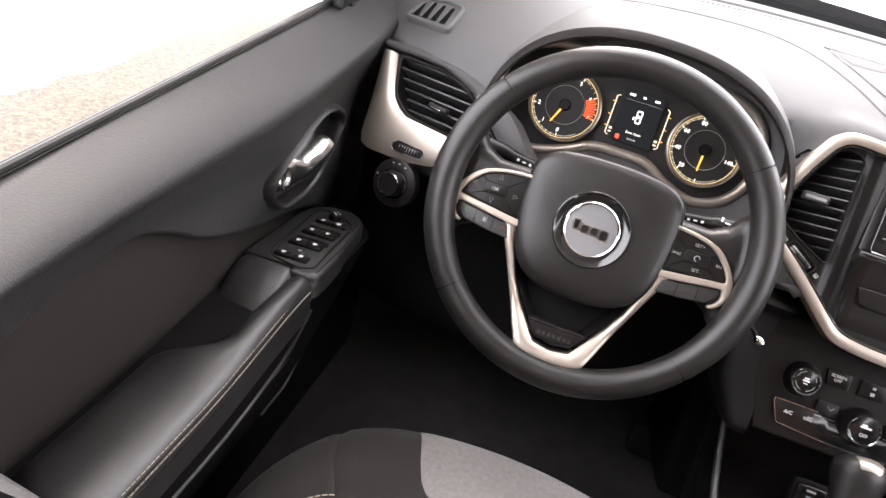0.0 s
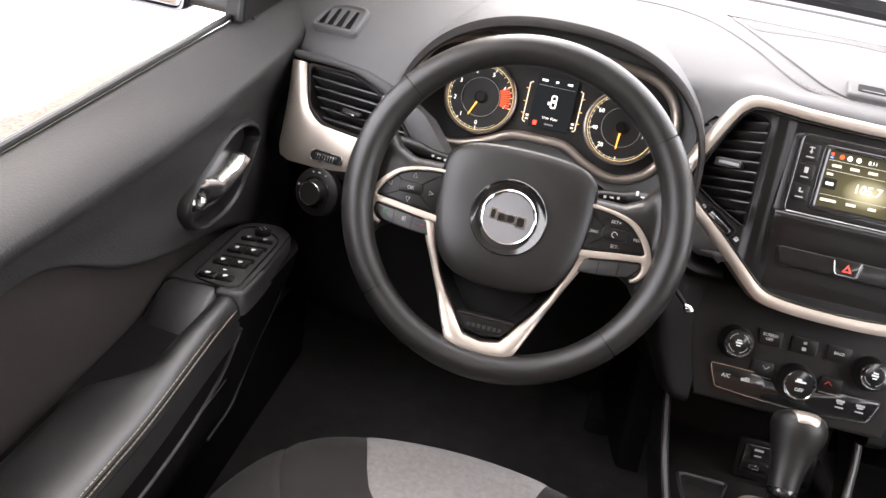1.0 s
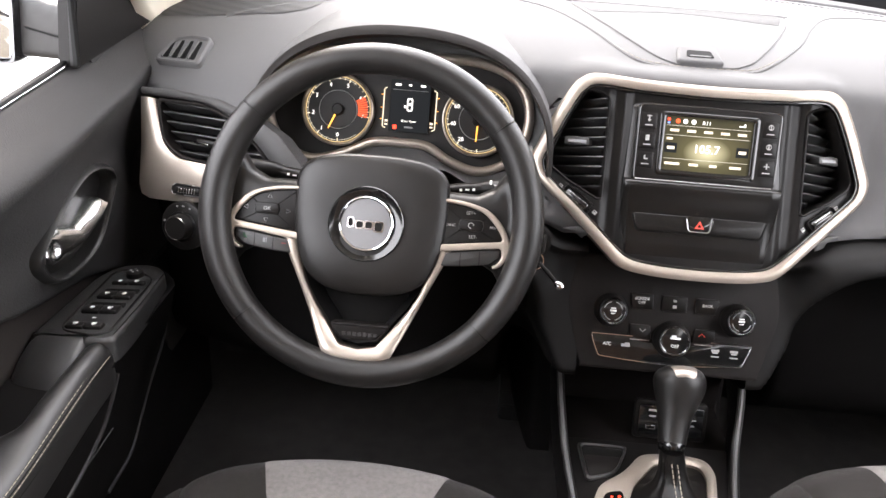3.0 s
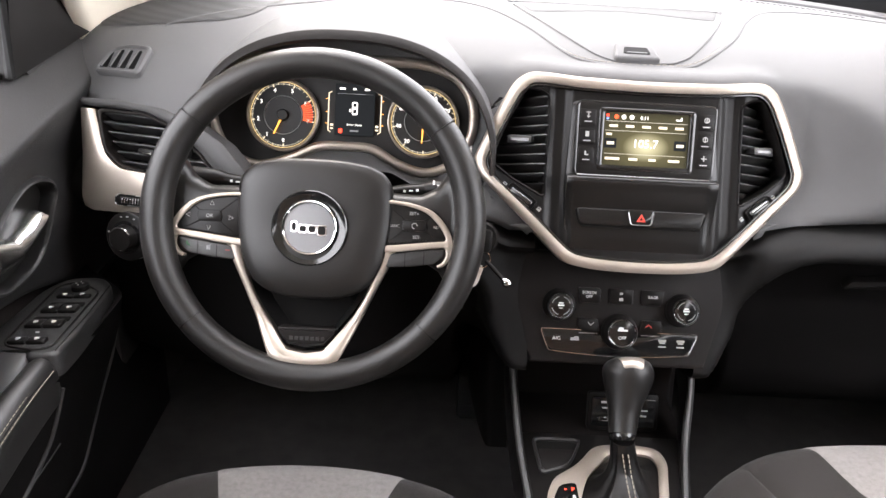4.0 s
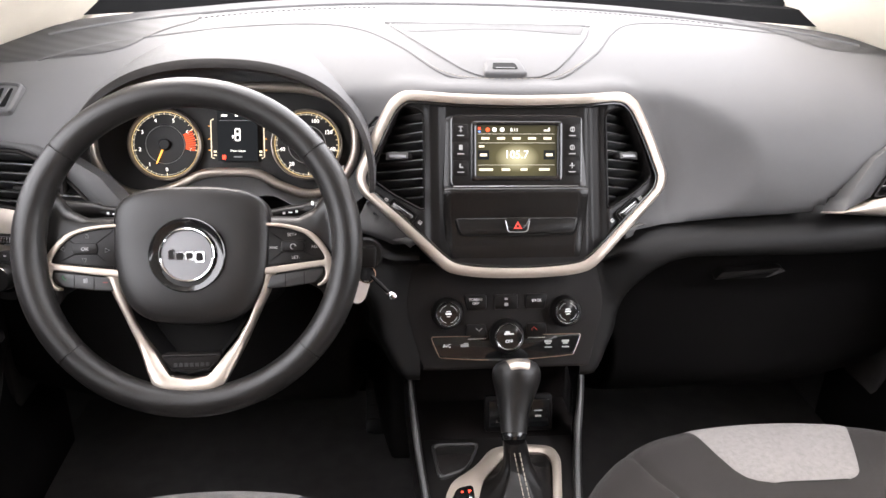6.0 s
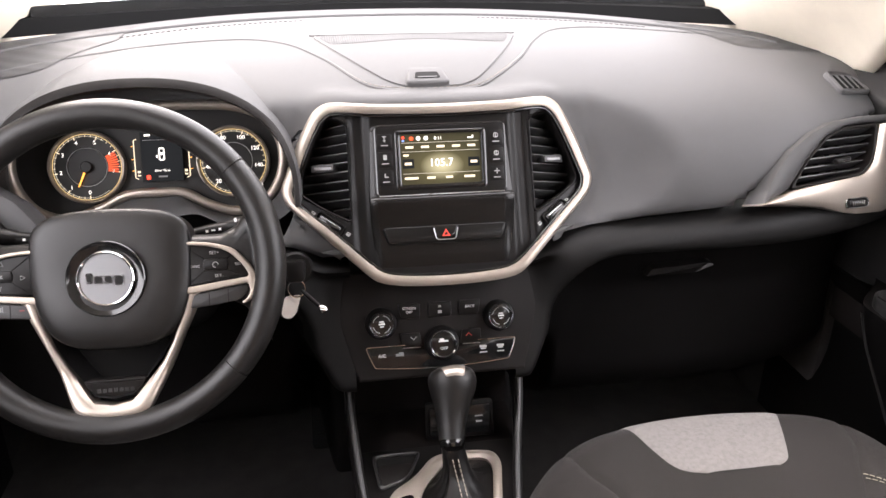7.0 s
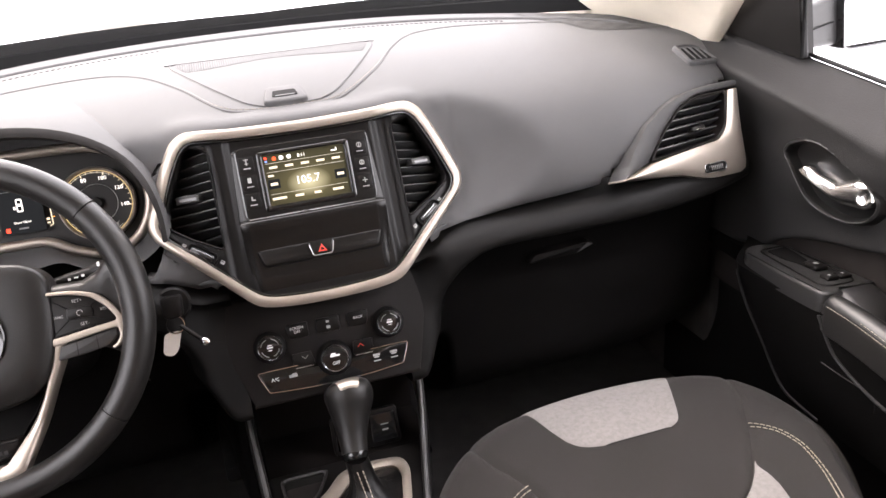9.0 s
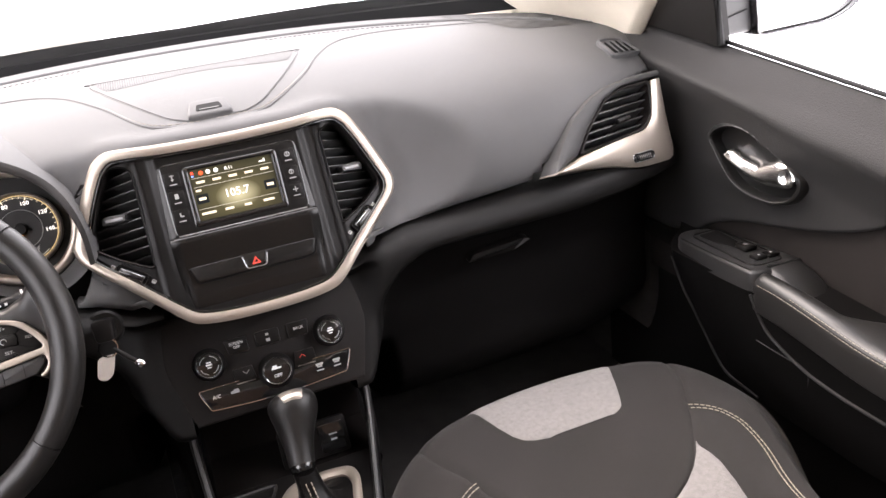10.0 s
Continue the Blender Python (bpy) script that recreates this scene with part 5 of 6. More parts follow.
    for k, z in ((0.99, -0.055), (1.0, -0.022), (1.0, -0.0165), (0.985, -0.0125), (0.95, -0.0095), (0.85, -0.0065), (0.7, -0.0045), (0.5, -0.0040)):
        rings.append([(p.x * k, -0.008 + (p.y + 0.008) * k, z + (0.004 * smoothstep(0.02, -0.08, p.y) if k < 0.99 else 0)) for p in edge])
    part("airbag_cover", loft(rings), LEATHER, wheel, "dark grey soft airbag cover", angle=60)
    B = pose(-0.003, -0.0105, 0.0038)
    part("badge_dish", lathe([(0.0415, -0.012), (0.0412, -0.0022), (0.0400, -0.0012), (0.0385, -0.0020), (0.0325, -0.0050), (0.0005, -0.0052)], 56), GLOSSY, wheel).matrix_basis = B
    part("badge_ring", lathe([(0.0302, -0.0052), (0.0298, -0.0012), (0.0288, -0.0004), (0.0275, -0.0012), (0.0272, -0.0052)], 56), CHROME, wheel, "chrome ring of the badge").matrix_basis = B
    part("badge_face", lathe([(0.0275, -0.0052), (0.0272, -0.0030), (0.0005, -0.0026)], 48), BADGE, wheel, "silver grey badge").matrix_basis = B
    for x, y, w, h in ((-0.0165, 0.0010, 0.0060, 0.0105), (-0.0068, -0.0010, 0.0085, 0.0080), (0.0032, -0.0010, 0.0085, 0.0080), (0.0138, -0.0022, 0.0090, 0.0105)):
        for g, z, mat in ((0.0007, -0.0016, CHROME), (-0.0006, -0.0010, SMOOTH)):
            part("badge_shape", prism(round_corners([(x - w / 2 - g, y - h / 2 - g), (x + w / 2 + g, y - h / 2 - g), (x + w / 2 + g, y + h / 2 + g), (x - w / 2 - g, y + h / 2 + g)], 0.0026), -0.004, z), mat, wheel).matrix_basis = B
    marks("embossed_mark", [(-0.001, -0.0585, 0.012, 0.0009), (-0.001, -0.0640, 0.012, 0.0009), (-0.005, -0.0612, 0.003, 0.0032), (0.003, -0.0612, 0.003, 0.0032)], 0.0004, PLASTIC, wheel, -0.0030)
    part("hub", lathe([(0.05, -0.13), (0.06, -0.075), (0.066, -0.060), (0.06, -0.050)], 32), WELL, wheel)


steering_wheel()


def column():
    col = thing("steering_column", "black plastic steering column shroud with two control stalks", "steering column", plane(-0.384, 0.002, 0.706, 24.0))
    sec = []
    for z, w, h, dy in ((-0.05, 0.062, 0.055, -0.004), (-0.07, 0.072, 0.062, -0.006), (-0.14, 0.078, 0.066, -0.010), (-0.24, 0.085, 0.07, -0.014)):
        sec.append([(w * math.copysign(abs(math.cos(2 * math.pi * k / 28)) ** 0.7, math.cos(2 * math.pi * k / 28)), dy + h * math.copysign(abs(math.sin(2 * math.pi * k / 28)) ** 0.7, math.sin(2 * math.pi * k / 28)), z) for k in range(28)])
    part("shroud", loft(sec), SHADEDLOWER, col)
    for s in (-1, 1):
        x0 = s * 0.07
        path = [(s * 0.05, 0.034, -0.080), (s * 0.095, 0.043, -0.076), (s * 0.130, 0.047, -0.074)]
        part("stalk", tube(path, 0.0085, 14, ry=0.0105), SMOOTH, col)
        part("stalk_end", tube([(s * 0.118, 0.046, -0.075), (s * 0.128, 0.047, -0.074), (s * 0.163, 0.050, -0.072)], 0.0110, 16, ry=0.0130, scales=[0.8, 1.0, 0.95]), SMOOTH, col)
        marks("stalk_print", [(s * (0.094 + 0.0075 * k), 0.0425 + 0.0009 * k, 0.0030 + 0.0015 * (k % 2), 0.0030 - 0.0012 * (k % 2)) for k in range(4)], PRINT, col, -0.0650)
        if s > 0:
            marks("stalk_print", [(0.128, 0.054, 0.0028, 0.005), (0.135, 0.051, 0.006, 0.0016), (0.135, 0.046, 0.006, 0.0016), (0.143, 0.053, 0.0022, 0.007), (0.149, 0.048, 0.0040, 0.0022), (0.149, 0.043, 0.0040, 0.0022)], PRINT, col, -0.0602)
    part("stalk_cap", lathe([(0.011, 0), (0.012, 0.004), (0.011, 0.009), (0.0005, 0.010)], 20), CHROME, col).matrix_basis = pose(0.160, 0.050, -0.072, 0, 90, 0)


column()

# ---- headlamp switch, key ----
lamp_switch = thing("headlamp_switch", "black rotary headlamp switch beside the door", "switch", pose(-0.643, 0.128, 0.618, 90 - 12, 0, -14) @ Matrix.Scale(0.88, 4))
part("switch_plate", lathe([(0.036, -0.012), (0.036, 0.002), (0.033, 0.004), (0.0005, 0.004)], 40), SMOOTH, lamp_switch)
part("dial_ring", lathe([(0.024, 0.003), (0.0235, 0.006), (0.019, 0.0065)], 36), GLOSSY, lamp_switch)
part("knob", lathe([(0.019, 0.004), (0.018, 0.02), (0.0165, 0.022), (0.0005, 0.0215)], 36), SMOOTH, lamp_switch)
part("knob_edge", tube([(0.0165 * math.cos(a / 10), 0.0165 * math.sin(a / 10), 0.0215) for a in range(5, 50)], 0.0008, 5), CHROME, lamp_switch, "chrome knob edge")
marks("print_mark", [(-0.030, 0.004, 0.003, 0.003), (-0.010, 0.0285, 0.003, 0.002), (0.0, 0.030, 0.004, 0.002), (0.011, 0.028, 0.003, 0.002)], MATTEGREY, lamp_switch, 0.0045)

key = thing("car_key", "car key in the ignition with a white tag and metal fob", "key", pose(-0.192, 0.130, 0.640, 90 - 20, 0, 0))
part("ignition_ring", lathe([(0.022, -0.03), (0.022, 0.002), (0.019, 0.005), (0.012, 0.005), (0.012, -0.004)], 32), SMOOTH, key)
part("key_head", prism(round_corners([(-0.011, -0.016), (0.011, -0.016), (0.013, 0.012), (-0.013, 0.012)], 0.006), 0.004, 0.030, 0.003), SMOOTH, key, "black key head")
part("key_ring", tube([(0.011 * math.cos(2 * math.pi * k / 24), -0.024 + 0.011 * math.sin(2 * math.pi * k / 24), 0.026) for k in range(24)], 0.0011, 6, True), CHROME, key, "steel split ring")
part("key_tag", prism(round_corners([(-0.016, -0.034), (0.005, -0.033), (-0.003, -0.058), (-0.012, -0.064), (-0.022, -0.059)], 0.005), 0.024, 0.0265, 0.0006), CARDTAG, key, "white key tag").matrix_basis = pose(0, 0, -0.008)
part("metal_fob", tube([(0.006, -0.026, 0.028), (0.016, -0.036, 0.032), (0.030, -0.050, 0.034)], 0.0030, 12, scales=[0.7, 1.0, 0.8]), SMOOTH, key, "short metal fob")
part("fob_end", lathe([(0.0030, -0.004), (0.0055, 0), (0.0055, 0.005), (0.0035, 0.008)], 16), CHROME, key).matrix_basis = pose(0.030, -0.050, 0.034, 0, 70, -35)

# ---- centre console ----
console = thing("centre_console", "black centre console with a storage bin and a coin tray", "console", pose(-0.004, 0, 0))


def centre_console():
    part("console_body", box(0.155, 0.86, 0.24, (-0.032, -0.33, 0.245), 0.012, 3), PLASTIC, console)
    top = round_corners([(-0.118, 0.085), (0.108, 0.085), (0.076, -0.046), (0.060, -0.13), (0.052, -0.55), (-0.112, -0.55)], 0.01)
    part("top_plate", prism(top, 0.36, 0.372, 0.003), SMOOTH, console)
    for s in (-1, 1):
        path = spline([(-0.128, 0.20, 0.475), (-0.128, 0.13, 0.43), (-0.122, 0.04, 0.382), (-0.115, -0.10, 0.368), (-0.114, -0.35, 0.365)] if s < 0 else [(0.126, 0.20, 0.475), (0.120, 0.13, 0.436), (0.101, 0.055, 0.388), (0.077, -0.046, 0.373), (0.062, -0.13, 0.368), (0.054, -0.35, 0.365)], 30)
        part("side_rail", sweep(path, round_corners([(-0.006, -0.05), (0.006, -0.05), (0.006, 0.004), (-0.006, 0.004)], 0.003)), SMOOTH, console)
        part("rail_edge", tube([p + Vector((0, 0, 0.003)) for p in path], 0.0032, 8), RAIL, console, "grey rail edge")
    # bin
    part("bin_floor", box(0.236, 0.12, 0.01, (0, 0.145, 0.350)), PLASTIC, console)
    part("bin_back", box(0.236, 0.01, 0.16, (0, 0.205, 0.42)), PLASTIC, console)
    part("bin_roof", box(0.236, 0.09, 0.008, (0, 0.16, 0.492)), PLASTIC, console)
    sock = part("socket_panel", prism(round_corners([(-0.042, -0.027), (0.058, -0.027), (0.058, 0.027), (-0.042, 0.027)], 0.006), 0, 0.008, 0.002), SMOOTH, console)
    sock.matrix_basis = plane(0.022, 0.125, 0.385, 20)
    for x in (-0.018, 0.034):
        part("socket_cover", prism(round_corners([(x - 0.019, -0.021), (x + 0.019, -0.021), (x + 0.019, 0.021), (x - 0.019, 0.021)], 0.004), 0, 0.011, 0.0015), GLOSSY, sock)
    part("usb_port", box(0.014, 0.006, 0.002, (-0.020, -0.010, 0.0108), 0.0005, 1), STEEL, sock, "metal-edged port")
    part("usb_hole", box(0.010, 0.0032, 0.002, (-0.019, -0.010, 0.0114)), GAP, sock)
    marks("socket_print", [(-0.018, 0.006, 0.009, 0.002), (0.036, 0.004, 0.012, 0.0018), (0.036, -0.004, 0.009, 0.0025), (-0.018, 0.014, 0.012, 0.003)], MATTEGREY, sock, 0.0113)
    tray = round_corners([(-0.103, 0.070), (-0.034, 0.070), (-0.052, 0.026), (-0.062, 0.012), (-0.098, -0.004)], [0.010, 0.010, 0.012, 0.01, 0.012])
    tin = [(-0.072 + (x + 0.072) * 0.86, 0.038 + (y - 0.038) * 0.84) for x, y in tray]
    part("tray_rim", ring_prism(tray, tin, 0.366, 0.3755, 0.002), POD, console)
    part("tray_well", prism(tin, 0.365, 0.3727), GAP, console)
    part("tray_ledge", prism([(-0.072 + (x + 0.072) * 0.80, 0.030 + (y - 0.038) * 0.60) for x, y in tray], 0.366, 0.3735, 0.001), PLASTIC, console)


centre_console()

shifter = thing("gear_shifter", "black leather gear shifter with boot and satin silver surround", "gear shifter", pose(0, 0, 0.372))


def gear_shifter():
    out = round_corners([(-0.100, -0.12), (-0.100, -0.045), (-0.086, -0.010), (-0.052, 0.016), (-0.024, 0.056), (0.030, 0.060), (0.062, 0.054), (0.068, 0.028), (0.050, -0.055), (0.034, -0.12)], [0.012, 0.02, 0.012, 0.03, 0.018, 0.01, 0.014, 0.02, 0.03, 0.012], 6)
    inn = round_corners([(-0.060, -0.108), (-0.058, -0.050), (-0.045, -0.010), (-0.030, 0.010), (-0.008, 0.040), (0.026, 0.043), (0.049, 0.040), (0.054, 0.020), (0.038, -0.055), (0.024, -0.108)], [0.012, 0.02, 0.012, 0.02, 0.012, 0.01, 0.010, 0.02, 0.03, 0.012], 6)
    part("surround", ring_prism(out, inn, -0.010, 0.005, 0.003), SURROUND, shifter, "satin champagne surround")
    part("gate_panel", prism(round_corners([(-0.082, -0.028), (-0.060, -0.022), (-0.062, -0.105), (-0.092, -0.105), (-0.092, -0.052)], 0.008), 0, 0.010, 0.001), GLOSSY, shifter)
    for i, t in enumerate("PRND"):
        part("lettering", words(t, 0.0085, (-0.066, -0.036 - 0.013 * i, 0.0103)), REDGLOW if t == "P" else PRINT, shifter)
    marks("position_dot", [(-0.0755, -0.036, 0.0025, 0.0025)], REDGLOW, shifter, 0.0103)
    top = Vector((-0.006, 0.000, 0.062))
    sec = []
    for k in range(14):
        t = k / 13
        c = Vector((0.003, -0.028, 0)).lerp(top, t)
        row = []
        for i, (x, y) in enumerate(inn):
            a = 2 * math.pi * i / len(inn)
            d = Vector((x, y, 0)) - Vector((0.003, -0.028, 0))
            tight = d.normalized() * 0.0150
            w = (1 - t) ** 3.8
            crease = 1 + 0.10 * math.sin(5 * a + 1) * math.sin(math.pi * t) + 0.05 * math.sin(9 * a) * math.sin(math.pi * t)
            q = c + (d * w + tight * (1 - w)) * crease
            row.append((q.x, q.y, c.z + 0.001))
        sec.append(row)
    part("boot", loft(sec), BOOTSKIN, shifter, "creased leather boot")
    for dx in (-0.0035, 0.0035):
        stitches([(0.003 + dx, -0.082, 0.010), (0.001 + dx, -0.062, 0.021), (-0.002 + dx, -0.040, 0.037), (-0.006 + dx, -0.0215, 0.058)], shifter, r=0.0007, length=0.0032)
    part("collar", lathe([(0.0155, -0.004), (0.0165, 0.0), (0.0165, 0.004), (0.0155, 0.006)], 24), GLOSSY, shifter, "dark glossy collar").matrix_basis = pose(-0.006, 0.001, 0.064, -38, 0, 0)
    path = spline([(-0.006, 0.003, 0.068), (-0.004, 0.018, 0.085), (-0.001, 0.034, 0.104), (0.002, 0.048, 0.121), (0.003, 0.058, 0.1345), (0.003, 0.0632, 0.1412)], 20)
    scales = [0.52, 0.53, 0.545, 0.56, 0.58, 0.605, 0.635, 0.67, 0.71, 0.755, 0.805, 0.855, 0.905, 0.95, 0.985, 1.0, 0.985, 0.93, 0.81, 0.50]
    part("knob", tube(path, 0.0325, 28, ry=0.0285, scales=scales, up=(0, -0.6, 1)), LEATHER, shifter, "black leather shift knob", angle=70)
    # the cap lies in the knob's rounded top
    crown = ((0.030, 0.1440), (0.035, 0.1484), (0.040, 0.1506), (0.045, 0.1511), (0.050, 0.1503), (0.056, 0.1470))
    sec = []
    for k in range(13):
        q = k / 12
        y = 0.0315 + 0.0215 * q
        w = (0.0115 + 0.0055 * q) * (1 - 0.45 * max(0, abs(2 * q - 1) - 0.7) ** 2 / 0.09)
        sunk = 0.002 if k in (0, 12) else 0.0
        row = [(0.003 + w * (i / 6 - 1), y, along(crown, y) + 0.0009 - 12 * (w * (i / 6 - 1)) ** 2 - sunk) for i in range(13)]
        sec.append([(row[0][0] - 0.0006, y, row[0][2] - 0.003)] + row + [(row[-1][0] + 0.0006, y, row[-1][2] - 0.003)])
    part("knob_cap", loft(sec, closed=False), SATIN, shifter, "satin champagne cap", angle=50)


gear_shifter()

# ---- seats ----
def seat(cx, y0, z0, label, depth, drop, taper):
    """A cushion whose sewn panels are cut from one rounded form. u runs across (-1 to 1), v back from the front edge in metres."""
    st = thing("front_seat", label, "car seat", pose(cx, y0, z0), "front seats")
    L, W = 0.56, 0.268

    def at(u, v, lift=0.0):
        u = max(-1.0, min(1.0, u))
        half = W * (1 - (taper * smoothstep(0.08, 0.36, v) if u > 0 else 0))
        front = -depth * (1 - math.sqrt(1 - u * u))
        roll = 0.075 * max(0, 1 - v / 0.07) ** 2.6
        side = drop * max(0, (abs(u) - 0.48) / 0.52) ** 2.3 + 0.05 * max(0, (abs(u) - 0.90) / 0.10) ** 2 * smoothstep(0.05, 0.2, v)
        z = -roll - side - 0.016 * smoothstep(0.10, 0.45, v) * (1 - smoothstep(0.5, 0.8, abs(u)))
        z += 0.004 * math.sin(9 * u + 14 * v) * math.sin(21 * v + 3 * u) * smoothstep(0.06, 0.2, v)
        return Vector((u * half, -v + front, z + lift))

    def sheet(ulo, uhi, v0, v1, lift, nu=24, nv=40, skirt=0.012):
        rows = []
        for j in range(nv + 1):
            v = v0 + (v1 - v0) * j / nv
            a, b = math.asin(max(-1, ulo(v))), math.asin(min(1, uhi(v)))
            row = []
            for i in range(nu + 1):
                t = i / nu
                u = math.sin(a + (b - a) * t)
                near = min(abs(u - ulo(v)) if abs(ulo(v)) < 0.99 else 1, abs(uhi(v) - u) if abs(uhi(v)) < 0.99 else 1) * W
                edge = min(1, near / 0.010)
                row.append(at(u, v, lift - skirt * (1 - math.sqrt(max(0, 1 - (1 - edge) ** 2)))))
            rows.append(row)
        return loft(rows, closed=False)

    table = ((0.0, 0.725), (0.063, 0.694), (0.105, 0.655), (0.146, 0.599), (0.190, 0.548), (0.228, 0.485), (0.258, 0.42), (0.280, 0.349), (0.298, 0.26), (0.311, 0.165), (0.320, 0.08), (0.326, 0.01))
    seam_r = lambda v: along(table, v)
    seam_l = lambda v: -along(table, v) - 0.03
    lip = [math.sin(math.pi * (i / 48 - 0.5)) for i in range(49)]
    part("front_lip", loft([[at(u, 0.0) for u in lip], [at(u, 0, -0.05) + Vector((0, -0.004, 0)) for u in lip], [at(u, 0, -0.12) + Vector((0, -0.01, 0)) for u in lip], [at(u, 0, -0.20) + Vector((0, -0.03, 0)) for u in lip]], closed=False), CLOTH, st)
    part("centre_panel", sheet(seam_l, seam_r, 0.0, 0.328, 0.0, 36, 60, 0.0038), CLOTH, st, "dark brown-grey cloth centre panel", angle=70)
    part("bolster", sheet(seam_r, lambda v: 1.0, 0.0, L, 0.0, 36, 60, 0.0038), CLOTH, st, angle=70)
    part("bolster", sheet(lambda v: -1.0, seam_l, 0.0, L, 0.0, 36, 60, 0.0038), CLOTH, st, angle=70)
    # light grey patch at the front of the centre panel
    pv0, pv1 = 0.002, 0.160
    right = ((0.0, 0.455), (0.04, 0.405), (0.10, 0.325), (0.13, 0.285), (0.145, 0.262), (0.154, 0.235), (0.160, 0.19))
    left = ((0.0, -0.455), (0.04, -0.415), (0.10, -0.355), (0.128, -0.318), (0.143, -0.285), (0.153, -0.24), (0.160, -0.17))
    part("light_patch", sheet(lambda v: along(left, v), lambda v: along(right, v), pv0, pv1, 0.0016, 36, 40, 0.0014), PATCH, st, "light grey cloth patch", angle=70)
    outer = ((0.240, 0.47), (0.250, 0.478), (0.262, 0.50), (0.280, 0.517), (0.31, 0.517), (0.335, 0.50), (0.5, 0.30))
    for s in (-1, 1):
        a = lambda v: along(table, v) + 0.012 + (0.03 if s < 0 else 0)
        b = lambda v: max(a(v) + 0.004, along(outer, v) + (0.03 if s < 0 else 0))
        part("side_patch", sheet((lambda v: a(v)) if s > 0 else (lambda v: -b(v)), (lambda v: b(v)) if s > 0 else (lambda v: -a(v)), 0.238, 0.46, 0.0014, 16, 40, 0.0012), PATCH, st, "light grey cloth side patch", angle=70)
        rows = ((0.170, 0.575), (0.171, 0.62), (0.177, 0.69), (0.188, 0.74), (0.205, 0.785), (0.25, 0.815), (0.335, 0.765), (0.42, 0.70))
        for k in (-1, 1):
            mid = spline([(u * W, v, 0) for v, u in rows], 80)
            path = []
            for i, p in enumerate(mid):
                d = (mid[min(i + 1, len(mid) - 1)] - mid[max(i - 1, 0)]).normalized()
                p = p + Vector((-d.y, d.x, 0)) * 0.0036 * k
                path.append(at(s * (p.x / W + (0.03 if s < 0 else 0)), p.y, 0.0012))
            stitches(path, st, r=0.0007, length=0.0048, gap=0.0026)
    base = round_corners([(-0.20, -0.10), (0.16, -0.10), (0.14, -0.54), (-0.20, -0.54)], 0.04)
    part("seat_base", prism(base, -z0 + 0.121, -0.12), PLASTIC, st)
    part("seat_core", prism(round_corners([(-0.22, -0.16), (0.17, -0.16), (0.14, -0.55), (-0.22, -0.55)], 0.05), -0.16, -0.08), PLASTIC, st)
    return st


seat(0.3368, 0.050, 0.4414, "dark cloth passenger seat cushion with light grey patch", 0.12, 0.050, 0.30)
seat(-0.383, -0.002, 0.412, "dark cloth driver's seat cushion with a light grey patch", 0.16, 0.060, 0.0)


# ---- doors ----
HANDLE_RIM = [(0.096, 0.020), (0.088, 0.036), (0.060, 0.050), (0.025, 0.053), (-0.018, 0.040), (-0.064, 0.018), (-0.090, 0.000), (-0.092, -0.016), (-0.078, -0.036), (-0.049, -0.049), (0.004, -0.050), (0.040, -0.040), (0.066, -0.014), (0.084, 0.008)]


